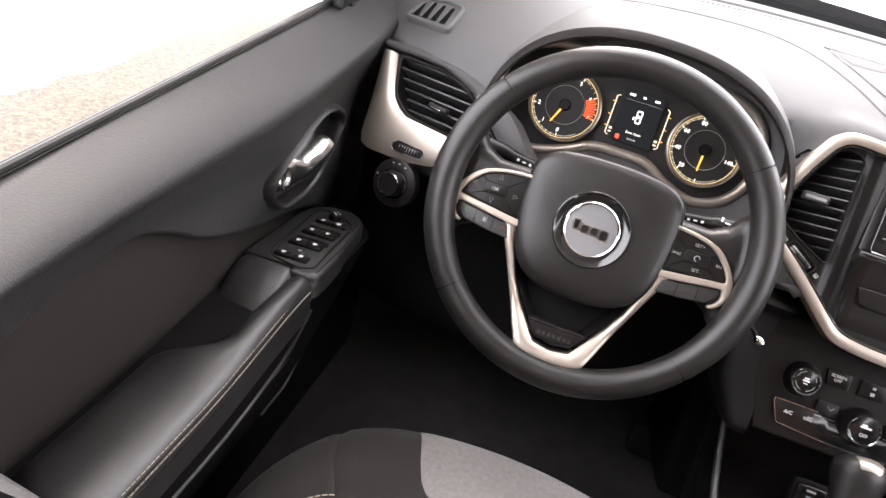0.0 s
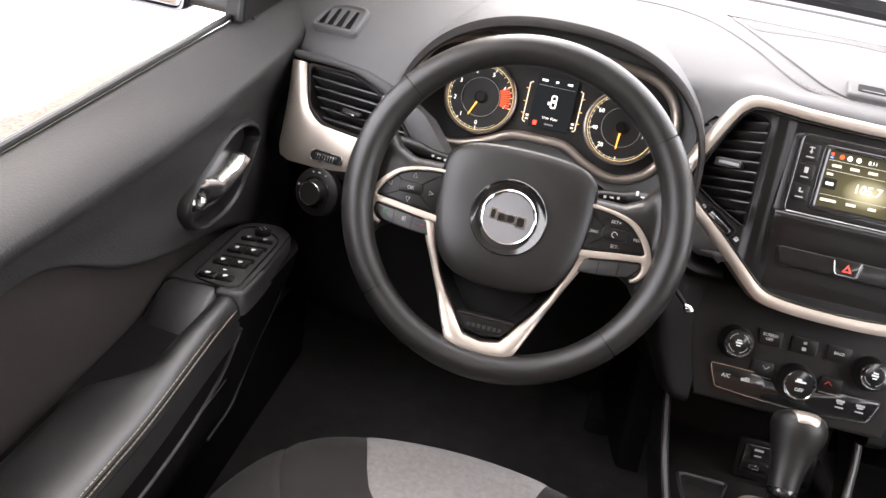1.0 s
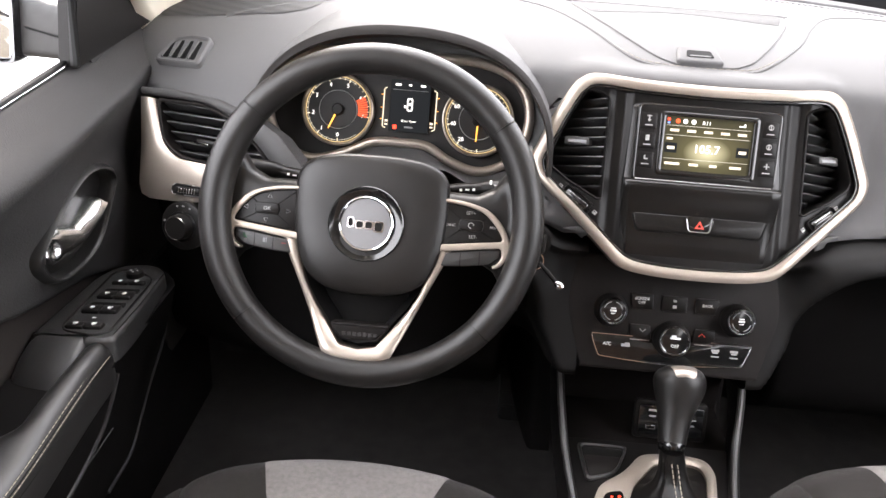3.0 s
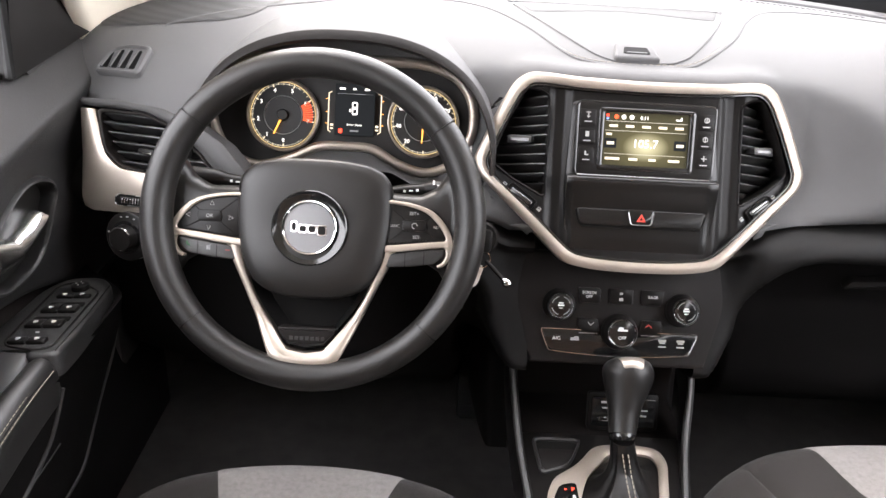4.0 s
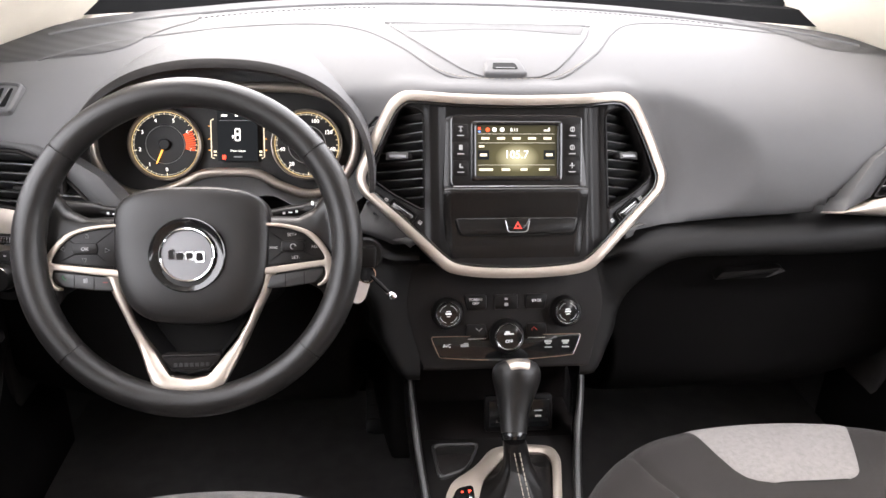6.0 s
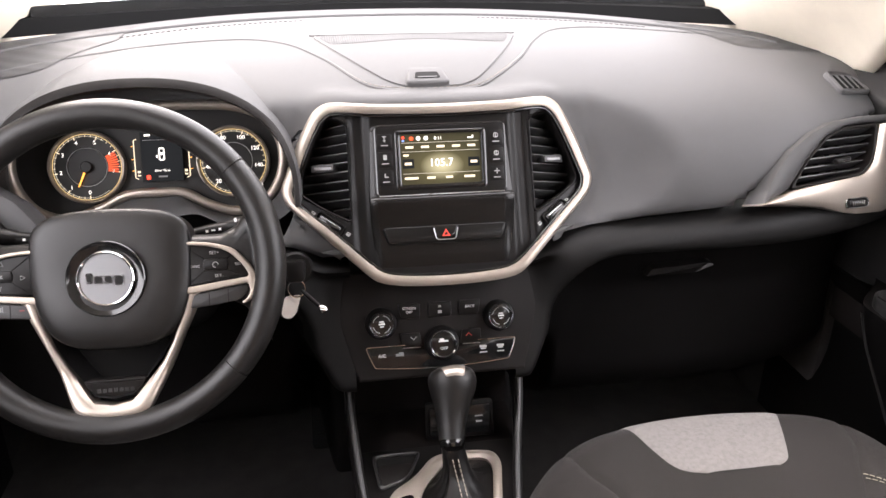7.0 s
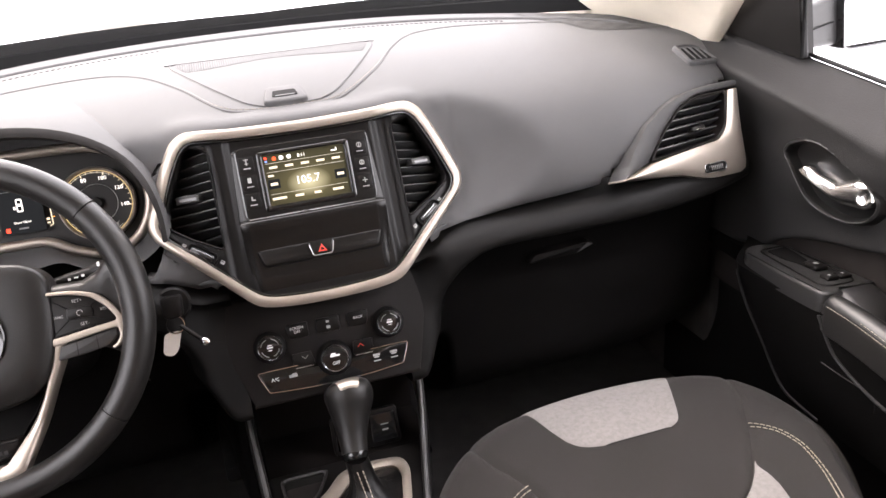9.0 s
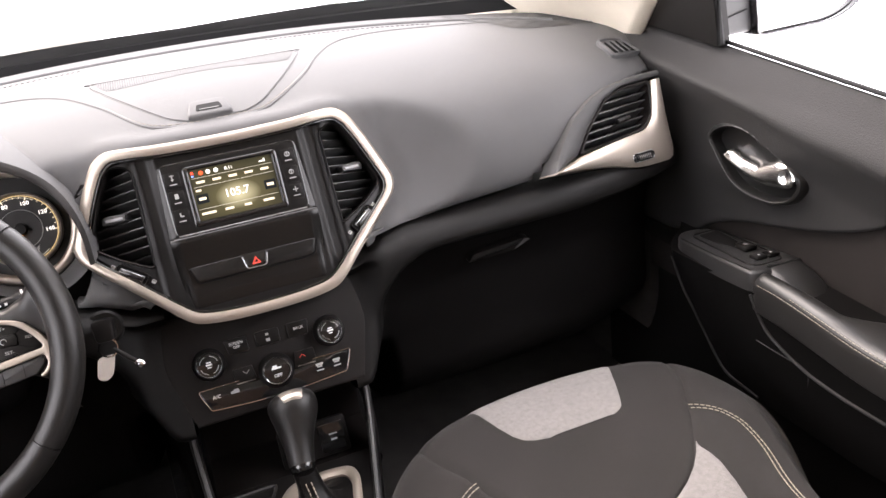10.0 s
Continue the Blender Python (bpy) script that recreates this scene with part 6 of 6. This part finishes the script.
def door(s, label):
    d = thing("door", label, "car door", pose(s * 0.735 - 0.005, 0, 0), "front doors")
    def belt(y):
        return 0.798 + 0.10 * y if s < 0 else 0.811 + 0.14 * y - 0.05 * min(0, y + 0.15)

    f = lambda x: s * x
    hy, hz = (0.036, 0.654) if s < 0 else (0.022, 0.675)
    dz = 0.0 if s < 0 else -0.012

    def ridge(y):
        """The line at which the sloping shelf under the window turns down."""
        k = 0.5 * (y + 0.02 + math.sqrt((y + 0.02) ** 2 + 0.004))
        return (0.746 + 0.135 * k + 0.01 * y) if s < 0 else 0.757 + 0.175 * y

    def skin(y, z):
        """How far the panel stands off the door's plane (positive outwards)."""
        b, r = belt(y), ridge(y)
        soft = 0.010 + 0.020 * smoothstep(0.15, -0.15, y)
        t = (b - z) / (b - r)
        shelf = 0.036 - 0.056 * t
        face = -0.020 + 0.025 * smoothstep(0.0, 0.090, r - z) - 0.004 * smoothstep(0.09, 0.15, r - z)
        k = smoothstep(r + soft, r - soft, z)
        x = shelf * (1 - k) + face * k if z > r - soft else face
        x -= 0.014 * math.exp(-((max(0, abs(y - hy) - 0.05) / 0.065) ** 2 + (max(0, abs(z - hz) - 0.02) / 0.032) ** 2))
        x += 0.012 * smoothstep(0.16, 0.45, y)
        return x

    edge_line = spline([(-1.1, 0.575, 0), (-0.80, 0.590, 0), (-0.60, 0.603, 0), (-0.45, 0.642, 0), (-0.366, 0.674, 0), (-0.290, 0.682, 0), (-0.225, 0.658, 0), (-0.165, 0.626, 0), (-0.10, 0.604, 0), (-0.03, 0.588, 0), (0.06, 0.570, 0), (0.13, 0.545, 0), (0.20, 0.51, 0), (0.45, 0.48, 0)], 160)
    edge_table = [(p.x, p.y) for p in edge_line]

    def lower(y):
        return along(edge_table, y)

    ys = [-1.05 + 1.50 * i / 210 for i in range(211)]
    bar = 0.152 if s < 0 else 0.150
    rows = []
    for y in ys:
        b, lo = belt(y), lower(y)
        row = [(f(0.050), y, b - 0.016), (f(0.036), y, b - 0.002)]
        row += [(f(skin(y, b - (b - lo) * k / 60)), y, b - (b - lo) * k / 60) for k in range(1, 60)]
        row += [(f(skin(y, lo) + 0.002), y, lo - 0.001), (f(skin(y, lo) + 0.012), y, lo - 0.003)]
        rows.append(row)
    mouth = [(hy + y * 0.97, hz + z * 0.97) for y, z in HANDLE_RIM]
    bm = bmesh.new()
    made = {}
    def vert(i, j):
        if (i, j) not in made:
            made[i, j] = bm.verts.new(rows[i][j])
        return made[i, j]
    for i in range(len(rows) - 1):
        for j in range(len(rows[0]) - 1):
            if not inside((rows[i][j][1] + rows[i + 1][j][1]) / 2, (rows[i][j][2] + rows[i][j + 1][2]) / 2, mouth):
                bm.faces.new((vert(i, j), vert(i + 1, j), vert(i + 1, j + 1), vert(i, j + 1)))
    part("upper_panel", bm, DOORSKIN, d, "black leather-grained upper door panel", angle=70)
    rows = []
    for y in ys:
        lo = lower(y) + 0.02
        rows.append([(f(0.015 + 0.002 * k / 12), y, lo - (lo - 0.40) * k / 12) for k in range(13)])
    part("cloth_insert", loft(rows, closed=False), INSERT, d, "dark brown-grey cloth door insert", angle=70)
    rows = []
    for y in ys:
        rows.append([(f(0.014), y, 0.503)] + [(f(0.0 + 0.03 * smoothstep(0.50, 0.42, z) - 0.025 * smoothstep(0.34, 0.22, z)), y, z) for z in [0.50 - 0.40 * k / 16 for k in range(17)]])
    part("lower_panel", loft(rows, closed=False), SHADEDLOWER, d, "black plastic lower door panel, colour darkened for shade", angle=70)
    part("outer_shell", box(0.04, 1.5, 0.52, (f(0.072), -0.32, 0.40), 0.01), BODYPAINT, d)
    seal = part("belt_seal", tube([(f(0.037), y, belt(y) + 0.002) for y in ys], 0.0036, 8), RUBBER, d, "black rubber window seal")
    part("seal_lip", tube([(f(0.0435), y, belt(y) - 0.001) for y in ys], 0.0034, 8), RUBBER, seal)
    part("sill_cap", loft([[(f(0.045), y, belt(y) - 0.02), (f(0.058), y, belt(y) - 0.035), (f(0.062), y, belt(y) - 0.16)] for y in ys], closed=False), COWL, d)
    # armrest with a raised pull and double stitching
    sec = []
    inner = lambda t: -0.0835 - (0.011 * t if s > 0 else 0.0)
    top = lambda t: 0.554 + dz - 0.018 * smoothstep(0.05, 0.6, t)
    for i in range(50):
        t = i / 49
        y = -0.058 - 0.381 * t
        end = min(1, math.sqrt(max(0, 1 - max(0, (t - 0.90) / 0.10) ** 2)))
        beg = math.sqrt(max(0, 1 - max(0, (0.045 - t) / 0.045) ** 2))
        w = (0.032 + 0.006 * smoothstep(0.05, 0.3, t) + 0.052 * smoothstep(0.34, 0.50, t)) * (0.25 + 0.75 * end) * (0.6 + 0.4 * beg)
        zt, xi = top(t) - 0.008 * (1 - beg), inner(t) + 0.012 * (1 - end) + 0.004 * (1 - beg)
        h = 0.050 * (0.4 + 0.6 * min(end, beg))
        ring = round_corners([(xi, zt - h), (xi, zt), (xi + w, zt), (xi + w, zt - h)], [0.004, 0.017, min(0.030, 0.35 * w), 0.004], 6)
        sec.append([(f(x), y, z + 0.007 * math.sin(math.pi * min(1, max(0, (x - xi) / w)))) for x, z in ring])
    arm = part("armrest", loft(sec), ARMSKIN, d, "black leatherette armrest with beige double stitching", angle=60)
    for q in (0.36, 0.58):
        stitches([(f(inner(i / 30 * 0.93 + 0.02) + 0.017 * q * q - 0.0012), -0.072 - 0.345 * i / 30, top(i / 30 * 0.93 + 0.02) - 0.017 * (1 - q) ** 2 + 0.0012 * q) for i in range(31)], arm, r=0.00045, length=0.0040, gap=0.0022)
    part("armrest_seam", tube([(f(inner(i / 30) + 0.017 * 0.17 - 0.0002), -0.070 - 0.350 * i / 30, top(i / 30) - 0.017 * 0.34 + 0.0006) for i in range(31)], 0.0006, 5), GAP, arm)
    # the panel under the armrest, with the pocket's curved edge
    def foot(y):
        return 0.30 + 0.10 * smoothstep(0.02, 0.16, y) + 0.04 * smoothstep(-0.2, -0.5, y)

    def side_x(y, z):
        zt = 0.536 + dz - 0.015 * smoothstep(0.0, -0.3, y)
        return -0.0835 + 0.055 * max(0, (zt - z) / (zt - foot(y))) ** 1.3 + 0.09 * smoothstep(0.11, 0.22, y)

    rows = []
    for i in range(49):
        y = 0.23 - 0.69 * i / 48
        zb, zt = foot(y), 0.536 + dz - 0.015 * smoothstep(0.0, -0.3, y)
        rows.append([(f(max(0.013, side_x(y, zt) + 0.001)), y, zt + 0.001)] + [(f(side_x(y, zt + (zb - zt) * k / 10)), y, zt + (zb - zt) * k / 10) for k in range(11)])
    under = part("armrest_side", loft(rows, closed=False), SHADEDLOWER, d, angle=70)
    edge = lambda pts, r: tube([(f(side_x(y, z) - 0.0012), y, z) for y, z in spline(pts, 50)], r, 8)
    # both rounded edges take a paler plastic in place of their soft highlights
    part("pocket_edge", edge([(0.132, 0.505), (0.130, 0.480), (0.114, 0.437), (0.086, 0.364), (0.066, 0.335), (0.039, 0.316), (-0.03, 0.306)], 0.0026), POD, d, "rounded edge of the map pocket, paler for its highlight")
    part("armrest_edge", edge([(-0.062, 0.518), (-0.085, 0.471), (-0.110, 0.452), (-0.141, 0.438), (-0.169, 0.430), (-0.217, 0.425), (-0.269, 0.424), (-0.36, 0.425)], 0.0026), POD, d, "rounded edge below the armrest, paler for its highlight")
    part("panel_joint", edge([(-0.061, 0.438), (-0.10, 0.437), (-0.136, 0.438)], 0.0009), POD, d)
    part("reflector", lathe([(0.012, 0), (0.012, 0.005), (0.009, 0.008)], 20), STEEL, d, "small round reflector").matrix_basis = pose(f(-0.022), -0.045, 0.325, 0, -90 * s, 0)
    # switch panel
    sp = round_corners([(f(-0.004), 0.136), (f(-0.050), 0.140), (f(-0.074), 0.114), (f(-0.085), -0.02), (f(-0.085), -0.066), (f(-0.052), -0.068), (f(-0.048), -0.060), (f(0.012), -0.060), (f(0.012), 0.10)], [0.02, 0.03, 0.03, 0.05, 0.014, 0.004, 0.004, 0.002, 0.02], 6)

    pod = part("switch_panel", prism(sp, -0.030, 0.0, 0.006, 4), POD, d)
    # the rounded back of the panel, which falls away to the armrest
    rows = []
    for i in range(17):
        q = i / 16
        y = -0.046 - 0.104 * math.sin(q * math.pi / 2)
        z = 0.0004 - 0.120 * (1 - math.cos(q * math.pi / 2))
        rows.append([(f(-0.058), y, z - 0.03), (f(-0.054), y, z - 0.004), (f(-0.047), y, z), (f(-0.02), y, z + 0.0004), (f(-0.002), y, z - 0.0002), (f(0.006), y, z - 0.002), (f(0.012), y, z - 0.007), (f(0.016), y, z - 0.020)])
    part("panel_back", loft(rows, closed=False), POD, pod, angle=70)
    pod.matrix_basis = pose(0, 0, 0.556 + dz, -3, s * 4, 0)
    ol = [(0.068, 0.091), (0.075, -0.052), (0.059, -0.060), (0.020, -0.050), (0.012, -0.036), (0.004, 0.112), (0.030, 0.122)] if s < 0 else [(0.052, 0.112), (0.070, -0.040), (0.059, -0.050), (0.015, -0.048), (0.004, -0.034), (-0.006, 0.118)]
    ol = round_corners([(f(-x), y) for x, y in ol], 0.014, 6)
    part("bezel", strip(ol + ol[:1], [inset_point(ol, i % len(ol), 0.0030) for i in range(len(ol) + 1)], -0.001, 0.0012, 0.0008), SMOOTH, pod, "raised bezel round the switches")
    part("bezel_groove", tube([(f(-x), y, 0.0002) for x, y in ((0.072, 0.108), (0.079, 0.02), (0.081, -0.058))], 0.0007, 6), GAP, pod)
    if s < 0:
        part("mirror_knob", lathe([(0.0115, 0), (0.011, 0.006), (0.008, 0.0075), (0.0005, 0.007)], 24), SMOOTH, pod).matrix_basis = pose(f(-0.038), 0.100, 0.0004)
        marks("knob_mark", [(f(-0.042), 0.100, 0.002, 0.0015), (f(-0.034), 0.100, 0.002, 0.0015), (f(-0.038), 0.1045, 0.0015, 0.002), (f(-0.038), 0.0955, 0.0015, 0.002)], PRINT, pod, 0.0082)
        for y, w in ((0.076, 0.008), (0.040, 0.017), (0.002, 0.017), (-0.038, 0.013)):
            if w > 0.015:
                part("switch_gap", prism(round_corners([(f(-0.018), y + 0.008), (f(-0.064), y + 0.008), (f(-0.062), y + 0.020), (f(-0.020), y + 0.020)], 0.003), 0, 0.0006), GAP, pod)
            for x in (0.0295, 0.0510):
                b = part("window_switch", box(0.0212, w, 0.008, (f(-x), y, 0.0), 0.0022, 3), SMOOTH, pod)
                marks("switch_icon", [(f(-x), y + 0.001, 0.0052, 0.0034), (f(-x), y - 0.0022, 0.0030, 0.0010)], PRINT, b, 0.0043)
        marks("lock_mark", [(f(-0.041), -0.0175, 0.004, 0.002)], PRINT, pod, 0.0009)
    else:
        part("tray_well", prism(round_corners([(f(0.000), 0.110), (f(-0.040), 0.104), (f(-0.042), 0.062), (f(-0.034), 0.040), (f(-0.012), 0.046)], 0.005), 0, 0.0008), GAP, pod)
        b = part("window_switch", box(0.023, 0.024, 0.008, (f(-0.024), 0.016, 0.003), 0.003, 3), SMOOTH, pod)
        part("switch_gap", box(0.025, 0.012, 0.0008, (f(-0.023), 0.033, 0.0012)), GAP, b)
        marks("switch_icon", [(f(-0.024), 0.018, 0.007, 0.006)], MATTEGREY, b, 0.0073)
        for x in (0.0145, 0.0370):
            b = part("lock_switch", box(0.020, 0.018, 0.006, (f(-x), -0.024, 0.002), 0.002, 3), SMOOTH, pod)
            marks("switch_icon", [(f(-x), -0.024, 0.003, 0.0035)], PRINT, b, 0.0053)
    # inner handle: an oval well with a chrome lever

    def oval(k):
        return [(y, z) for y, z in round_corners([(y * k, z * k) for y, z in HANDLE_RIM], 0.02 * k, 4)]

    def out(pts, x, rear=0.0):
        return [(f(x + rear * (y + 0.09)), hy + y, hz + z) for y, z in pts]
    well = [(1.10, 0.004), (1.07, -0.006), (1.03, -0.0135), (1.0, -0.0155), (0.965, -0.0145), (0.94, -0.009), (0.91, 0.014), (0.86, 0.040), (0.55, 0.050), (0.1, 0.052)]
    handle = part("door_handle", loft([out(oval(k), x) for k, x in well]), WELL, d, "oval well of the inner door handle", angle=60)
    # a paler tube stands for the highlight that runs round the lip
    part("lip_highlight", tube(out(oval(0.975), -0.0152) + out(oval(0.975), -0.0152)[:1], 0.0011, 6), POD, handle, "paler line painted as the highlight on the well's lip")
    # the lever: a slim finger that widens into a flat base with a thumb hollow
    up = ((0.0, 0.004), (0.03, 0.011), (0.10, 0.011), (0.25, 0.003), (0.45, -0.002), (0.58, 0.006), (0.72, 0.014), (0.90, 0.015), (0.97, 0.006), (1.0, -0.004))
    low = ((0.0, 0.002), (0.04, -0.005), (0.15, -0.012), (0.35, -0.023), (0.60, -0.027), (0.85, -0.024), (0.96, -0.016), (1.0, -0.006))
    rows = []
    for i in range(61):
        t = i / 60
        y = 0.053 - 0.137 * t
        a, b = 1.1 * along(low, t) + 0.002, 1.1 * along(up, t) + 0.003
        row = [(f(0.030), hy + y, hz + a + (b - a) * 0.1)]
        for k in range(17):
            w = k / 8 - 1
            z = (a + b) / 2 + (b - a) / 2 * w
            x = -0.002 - 0.014 * (1 - w ** 4) + 0.0045 * w - 0.004 * math.exp(-((t - 0.1) / 0.15) ** 2)
            r = ((y + 0.066) / 0.0115) ** 2 + ((z + 0.004) / 0.0125) ** 2
            x += 0.0055 * (math.cos(math.pi * min(1, r)) + 1) / 2
            row.append((f(x), hy + y, hz + z))
        row.append((f(0.030), hy + y, hz + b - (b - a) * 0.1))
        rows.append(row)
    part("lever", loft(rows, closed=False), LEVER, handle, "chrome lever with a thumb hollow", angle=70)
    part("well_web", box(0.004, 0.003, 0.036, (f(0.010), hy + 0.012, hz + 0.018), 0.001), SMOOTH, handle)
    # sail panel, window bar and glass
    sail = [(bar - 0.012, belt(bar) - 0.004), (bar + 0.0, 0.98), (-0.02, 1.16), (0.02, 1.16), (0.19, 1.0), (0.42, 0.86), (0.42, belt(0.42) - 0.004), (0.28, belt(0.28) - 0.004)]
    sp2 = bmesh.new()
    a = [sp2.verts.new((f(0.022 - 0.0875 * max(0, z - 0.80)), y, z)) for y, z in sail]
    b = [sp2.verts.new((f(0.045 - 0.0875 * max(0, z - 0.80)), y, z)) for y, z in sail]
    for i in range(len(a)):
        sp2.faces.new((a[i - 1], a[i], b[i], b[i - 1]))
    sp2.faces.new(a)
    sp2.faces.new(b[::-1])
    part("sail_panel", sp2, SMOOTH, d, "black sail panel ahead of the window", angle=30)
    part("window_channel", tube([(f(0.022), bar - 0.015, belt(bar)), (f(0.014), bar - 0.006, 0.98), (f(-0.01), -0.03, 1.16)], 0.006, 8), RUBBER, d, "black rubber window channel")
    gl = part("pane", loft([[(f(0.045 - 0.12 * k / 6), y, belt(y) - 0.02 + (1.30 - belt(y)) * k / 6) for k in range(7)] for y in (-1.05, -0.6, -0.2, bar - 0.01)], closed=False), GLASS, d, "clear side window glass")
    gl.visible_shadow = False
    return d


door(-1, "black driver's door panel with window switches and chrome handle")
door(1, "black passenger door panel with a window switch and chrome handle")


def side_mirror(s, label):
    m = thing("side_mirror", label, "side mirror", pose(s * 0.845 - 0.003, 0.19, 0.802 if s < 0 else 0.826, 0, 0, s * -4), "side mirrors")
    o = round_corners([(0.0, 0.0), (0.15, 0.004), (0.205, 0.030), (0.215, 0.09), (0.18, 0.145), (0.03, 0.145), (-0.012, 0.10)], [0.012, 0.03, 0.03, 0.03, 0.03, 0.03, 0.03], 6)
    o = [(s * x, z) for x, z in o]
    c = (s * 0.10, 0.072)
    grow = lambda k: [(c[0] + (x - c[0]) * k, c[1] + (z - c[1]) * k) for x, z in o]
    sec = [[(x, y, z) for x, z in grow(k)] for y, k in ((-0.024, 0.93), (-0.034, 0.95), (-0.036, 0.985), (-0.030, 1.0), (0.0, 1.02), (0.05, 0.92), (0.09, 0.62), (0.10, 0.3))]
    part("housing", loft(sec), BODYPAINT, m, "black mirror housing")
    part("mirror_glass", loft([[(x, -0.026, z) for x, z in grow(0.93)], [(x, -0.0265, z) for x, z in grow(0.92)]]), MIRROR, m, "mirror glass").matrix_basis = pose(0, -0.003, 0, -3, 0, 0)
    arm = [[(-s * x, y, z) for y, z in round_corners([(-0.022, z0), (0.05, z0), (0.05, z1), (-0.022, z1)], 0.012)] for x, z0, z1 in ((-0.03, 0.015, 0.10), (0.0, 0.008, 0.09), (0.04, 0.006, 0.075), (0.085, 0.004, 0.07))]
    part("mirror_arm", loft(arm), POD, m, "black arm between the door and the mirror")
    part("arm_joint", tube([(-s * 0.012, -0.024, 0.045), (-s * 0.05, -0.024, 0.036), (-s * 0.085, -0.024, 0.034)], 0.0012, 6), RUBBER, m)
    return m


side_mirror(-1, "black side mirror outside the driver's window")
side_mirror(1, "black side mirror outside the passenger window")


# ---- windscreen wipers and cowl ----
def cowl():
    rows = []
    for i in range(41):
        x = -0.74 + 1.48 * i / 40
        yb = 0.815 - 0.55 * x * x
        rows.append([(x - 0.01, yb - 0.004, 0.880), (x - 0.01, yb + 0.004, 0.907), (x - 0.01, yb + 0.03, 0.909), (x - 0.01, yb + 0.10, 0.900), (x - 0.01, yb + 0.25, 0.87), (x - 0.01, yb + 0.26, 0.80)])
    ob = part("trim_cowl", loft(rows, closed=False), COWL)
    tagged(ob, "black plastic cowl below the windscreen", "trim", kind="structure")
    for x0, x1, lab in ((-0.62, 0.02, "black wiper arm and blade at rest"), (0.02, 0.60, "black wiper arm and blade at rest")):
        w = thing("wiper", lab, "wiper", pose(0, 0, 0), "windscreen wipers")
        arc = [(x0 + (x1 - x0) * k / 10, 0.838 - 0.53 * (x0 + (x1 - x0) * k / 10) ** 2, 0.914 + 0.004 * math.sin(math.pi * k / 10)) for k in range(11)]
        part("blade", sweep(arc, [(-0.006, -0.014), (0.006, -0.014), (0.004, 0.010), (-0.004, 0.010)]), RUBBER, w)
        part("arm", tube([Vector(p) + Vector((0, 0.012 + 0.004 * k, 0.004)) for k, p in enumerate(arc[3:])], 0.005, 8, ry=0.003), SMOOTH, w)
        part("joint", box(0.05, 0.020, 0.018, (arc[5][0], arc[5][1] + 0.012, arc[5][2] + 0.002), 0.004), SMOOTH, w)


cowl()


# ---- pedals ----
pedal = thing("brake_pedal", "black rubber brake pedal under the dashboard", "pedal", plane(-0.27, 0.34, 0.33, 30))
part("pad", prism(round_corners([(-0.045, -0.03), (0.045, -0.03), (0.04, 0.03), (-0.04, 0.03)], 0.01), -0.01, 0.008, 0.004), RUBBER, pedal)
part("arm", tube([(0, 0, -0.005), (0.0, 0.10, -0.06), (0.0, 0.22, -0.07)], 0.008, 8), RUBBER, pedal)
pedal2 = thing("accelerator_pedal", "black rubber accelerator pedal under the dashboard", "pedal", plane(-0.175, 0.36, 0.27, 35))
part("pad", prism(round_corners([(-0.022, -0.075), (0.022, -0.075), (0.025, 0.075), (-0.02, 0.075)], 0.01), -0.01, 0.006, 0.004), RUBBER, pedal2)
for kk in range(5):
    part("rib", box(0.034, 0.005, 0.003, (0.001, -0.05 + 0.024 * kk, 0.0065), 0.001, 1), RUBBER, pedal2)
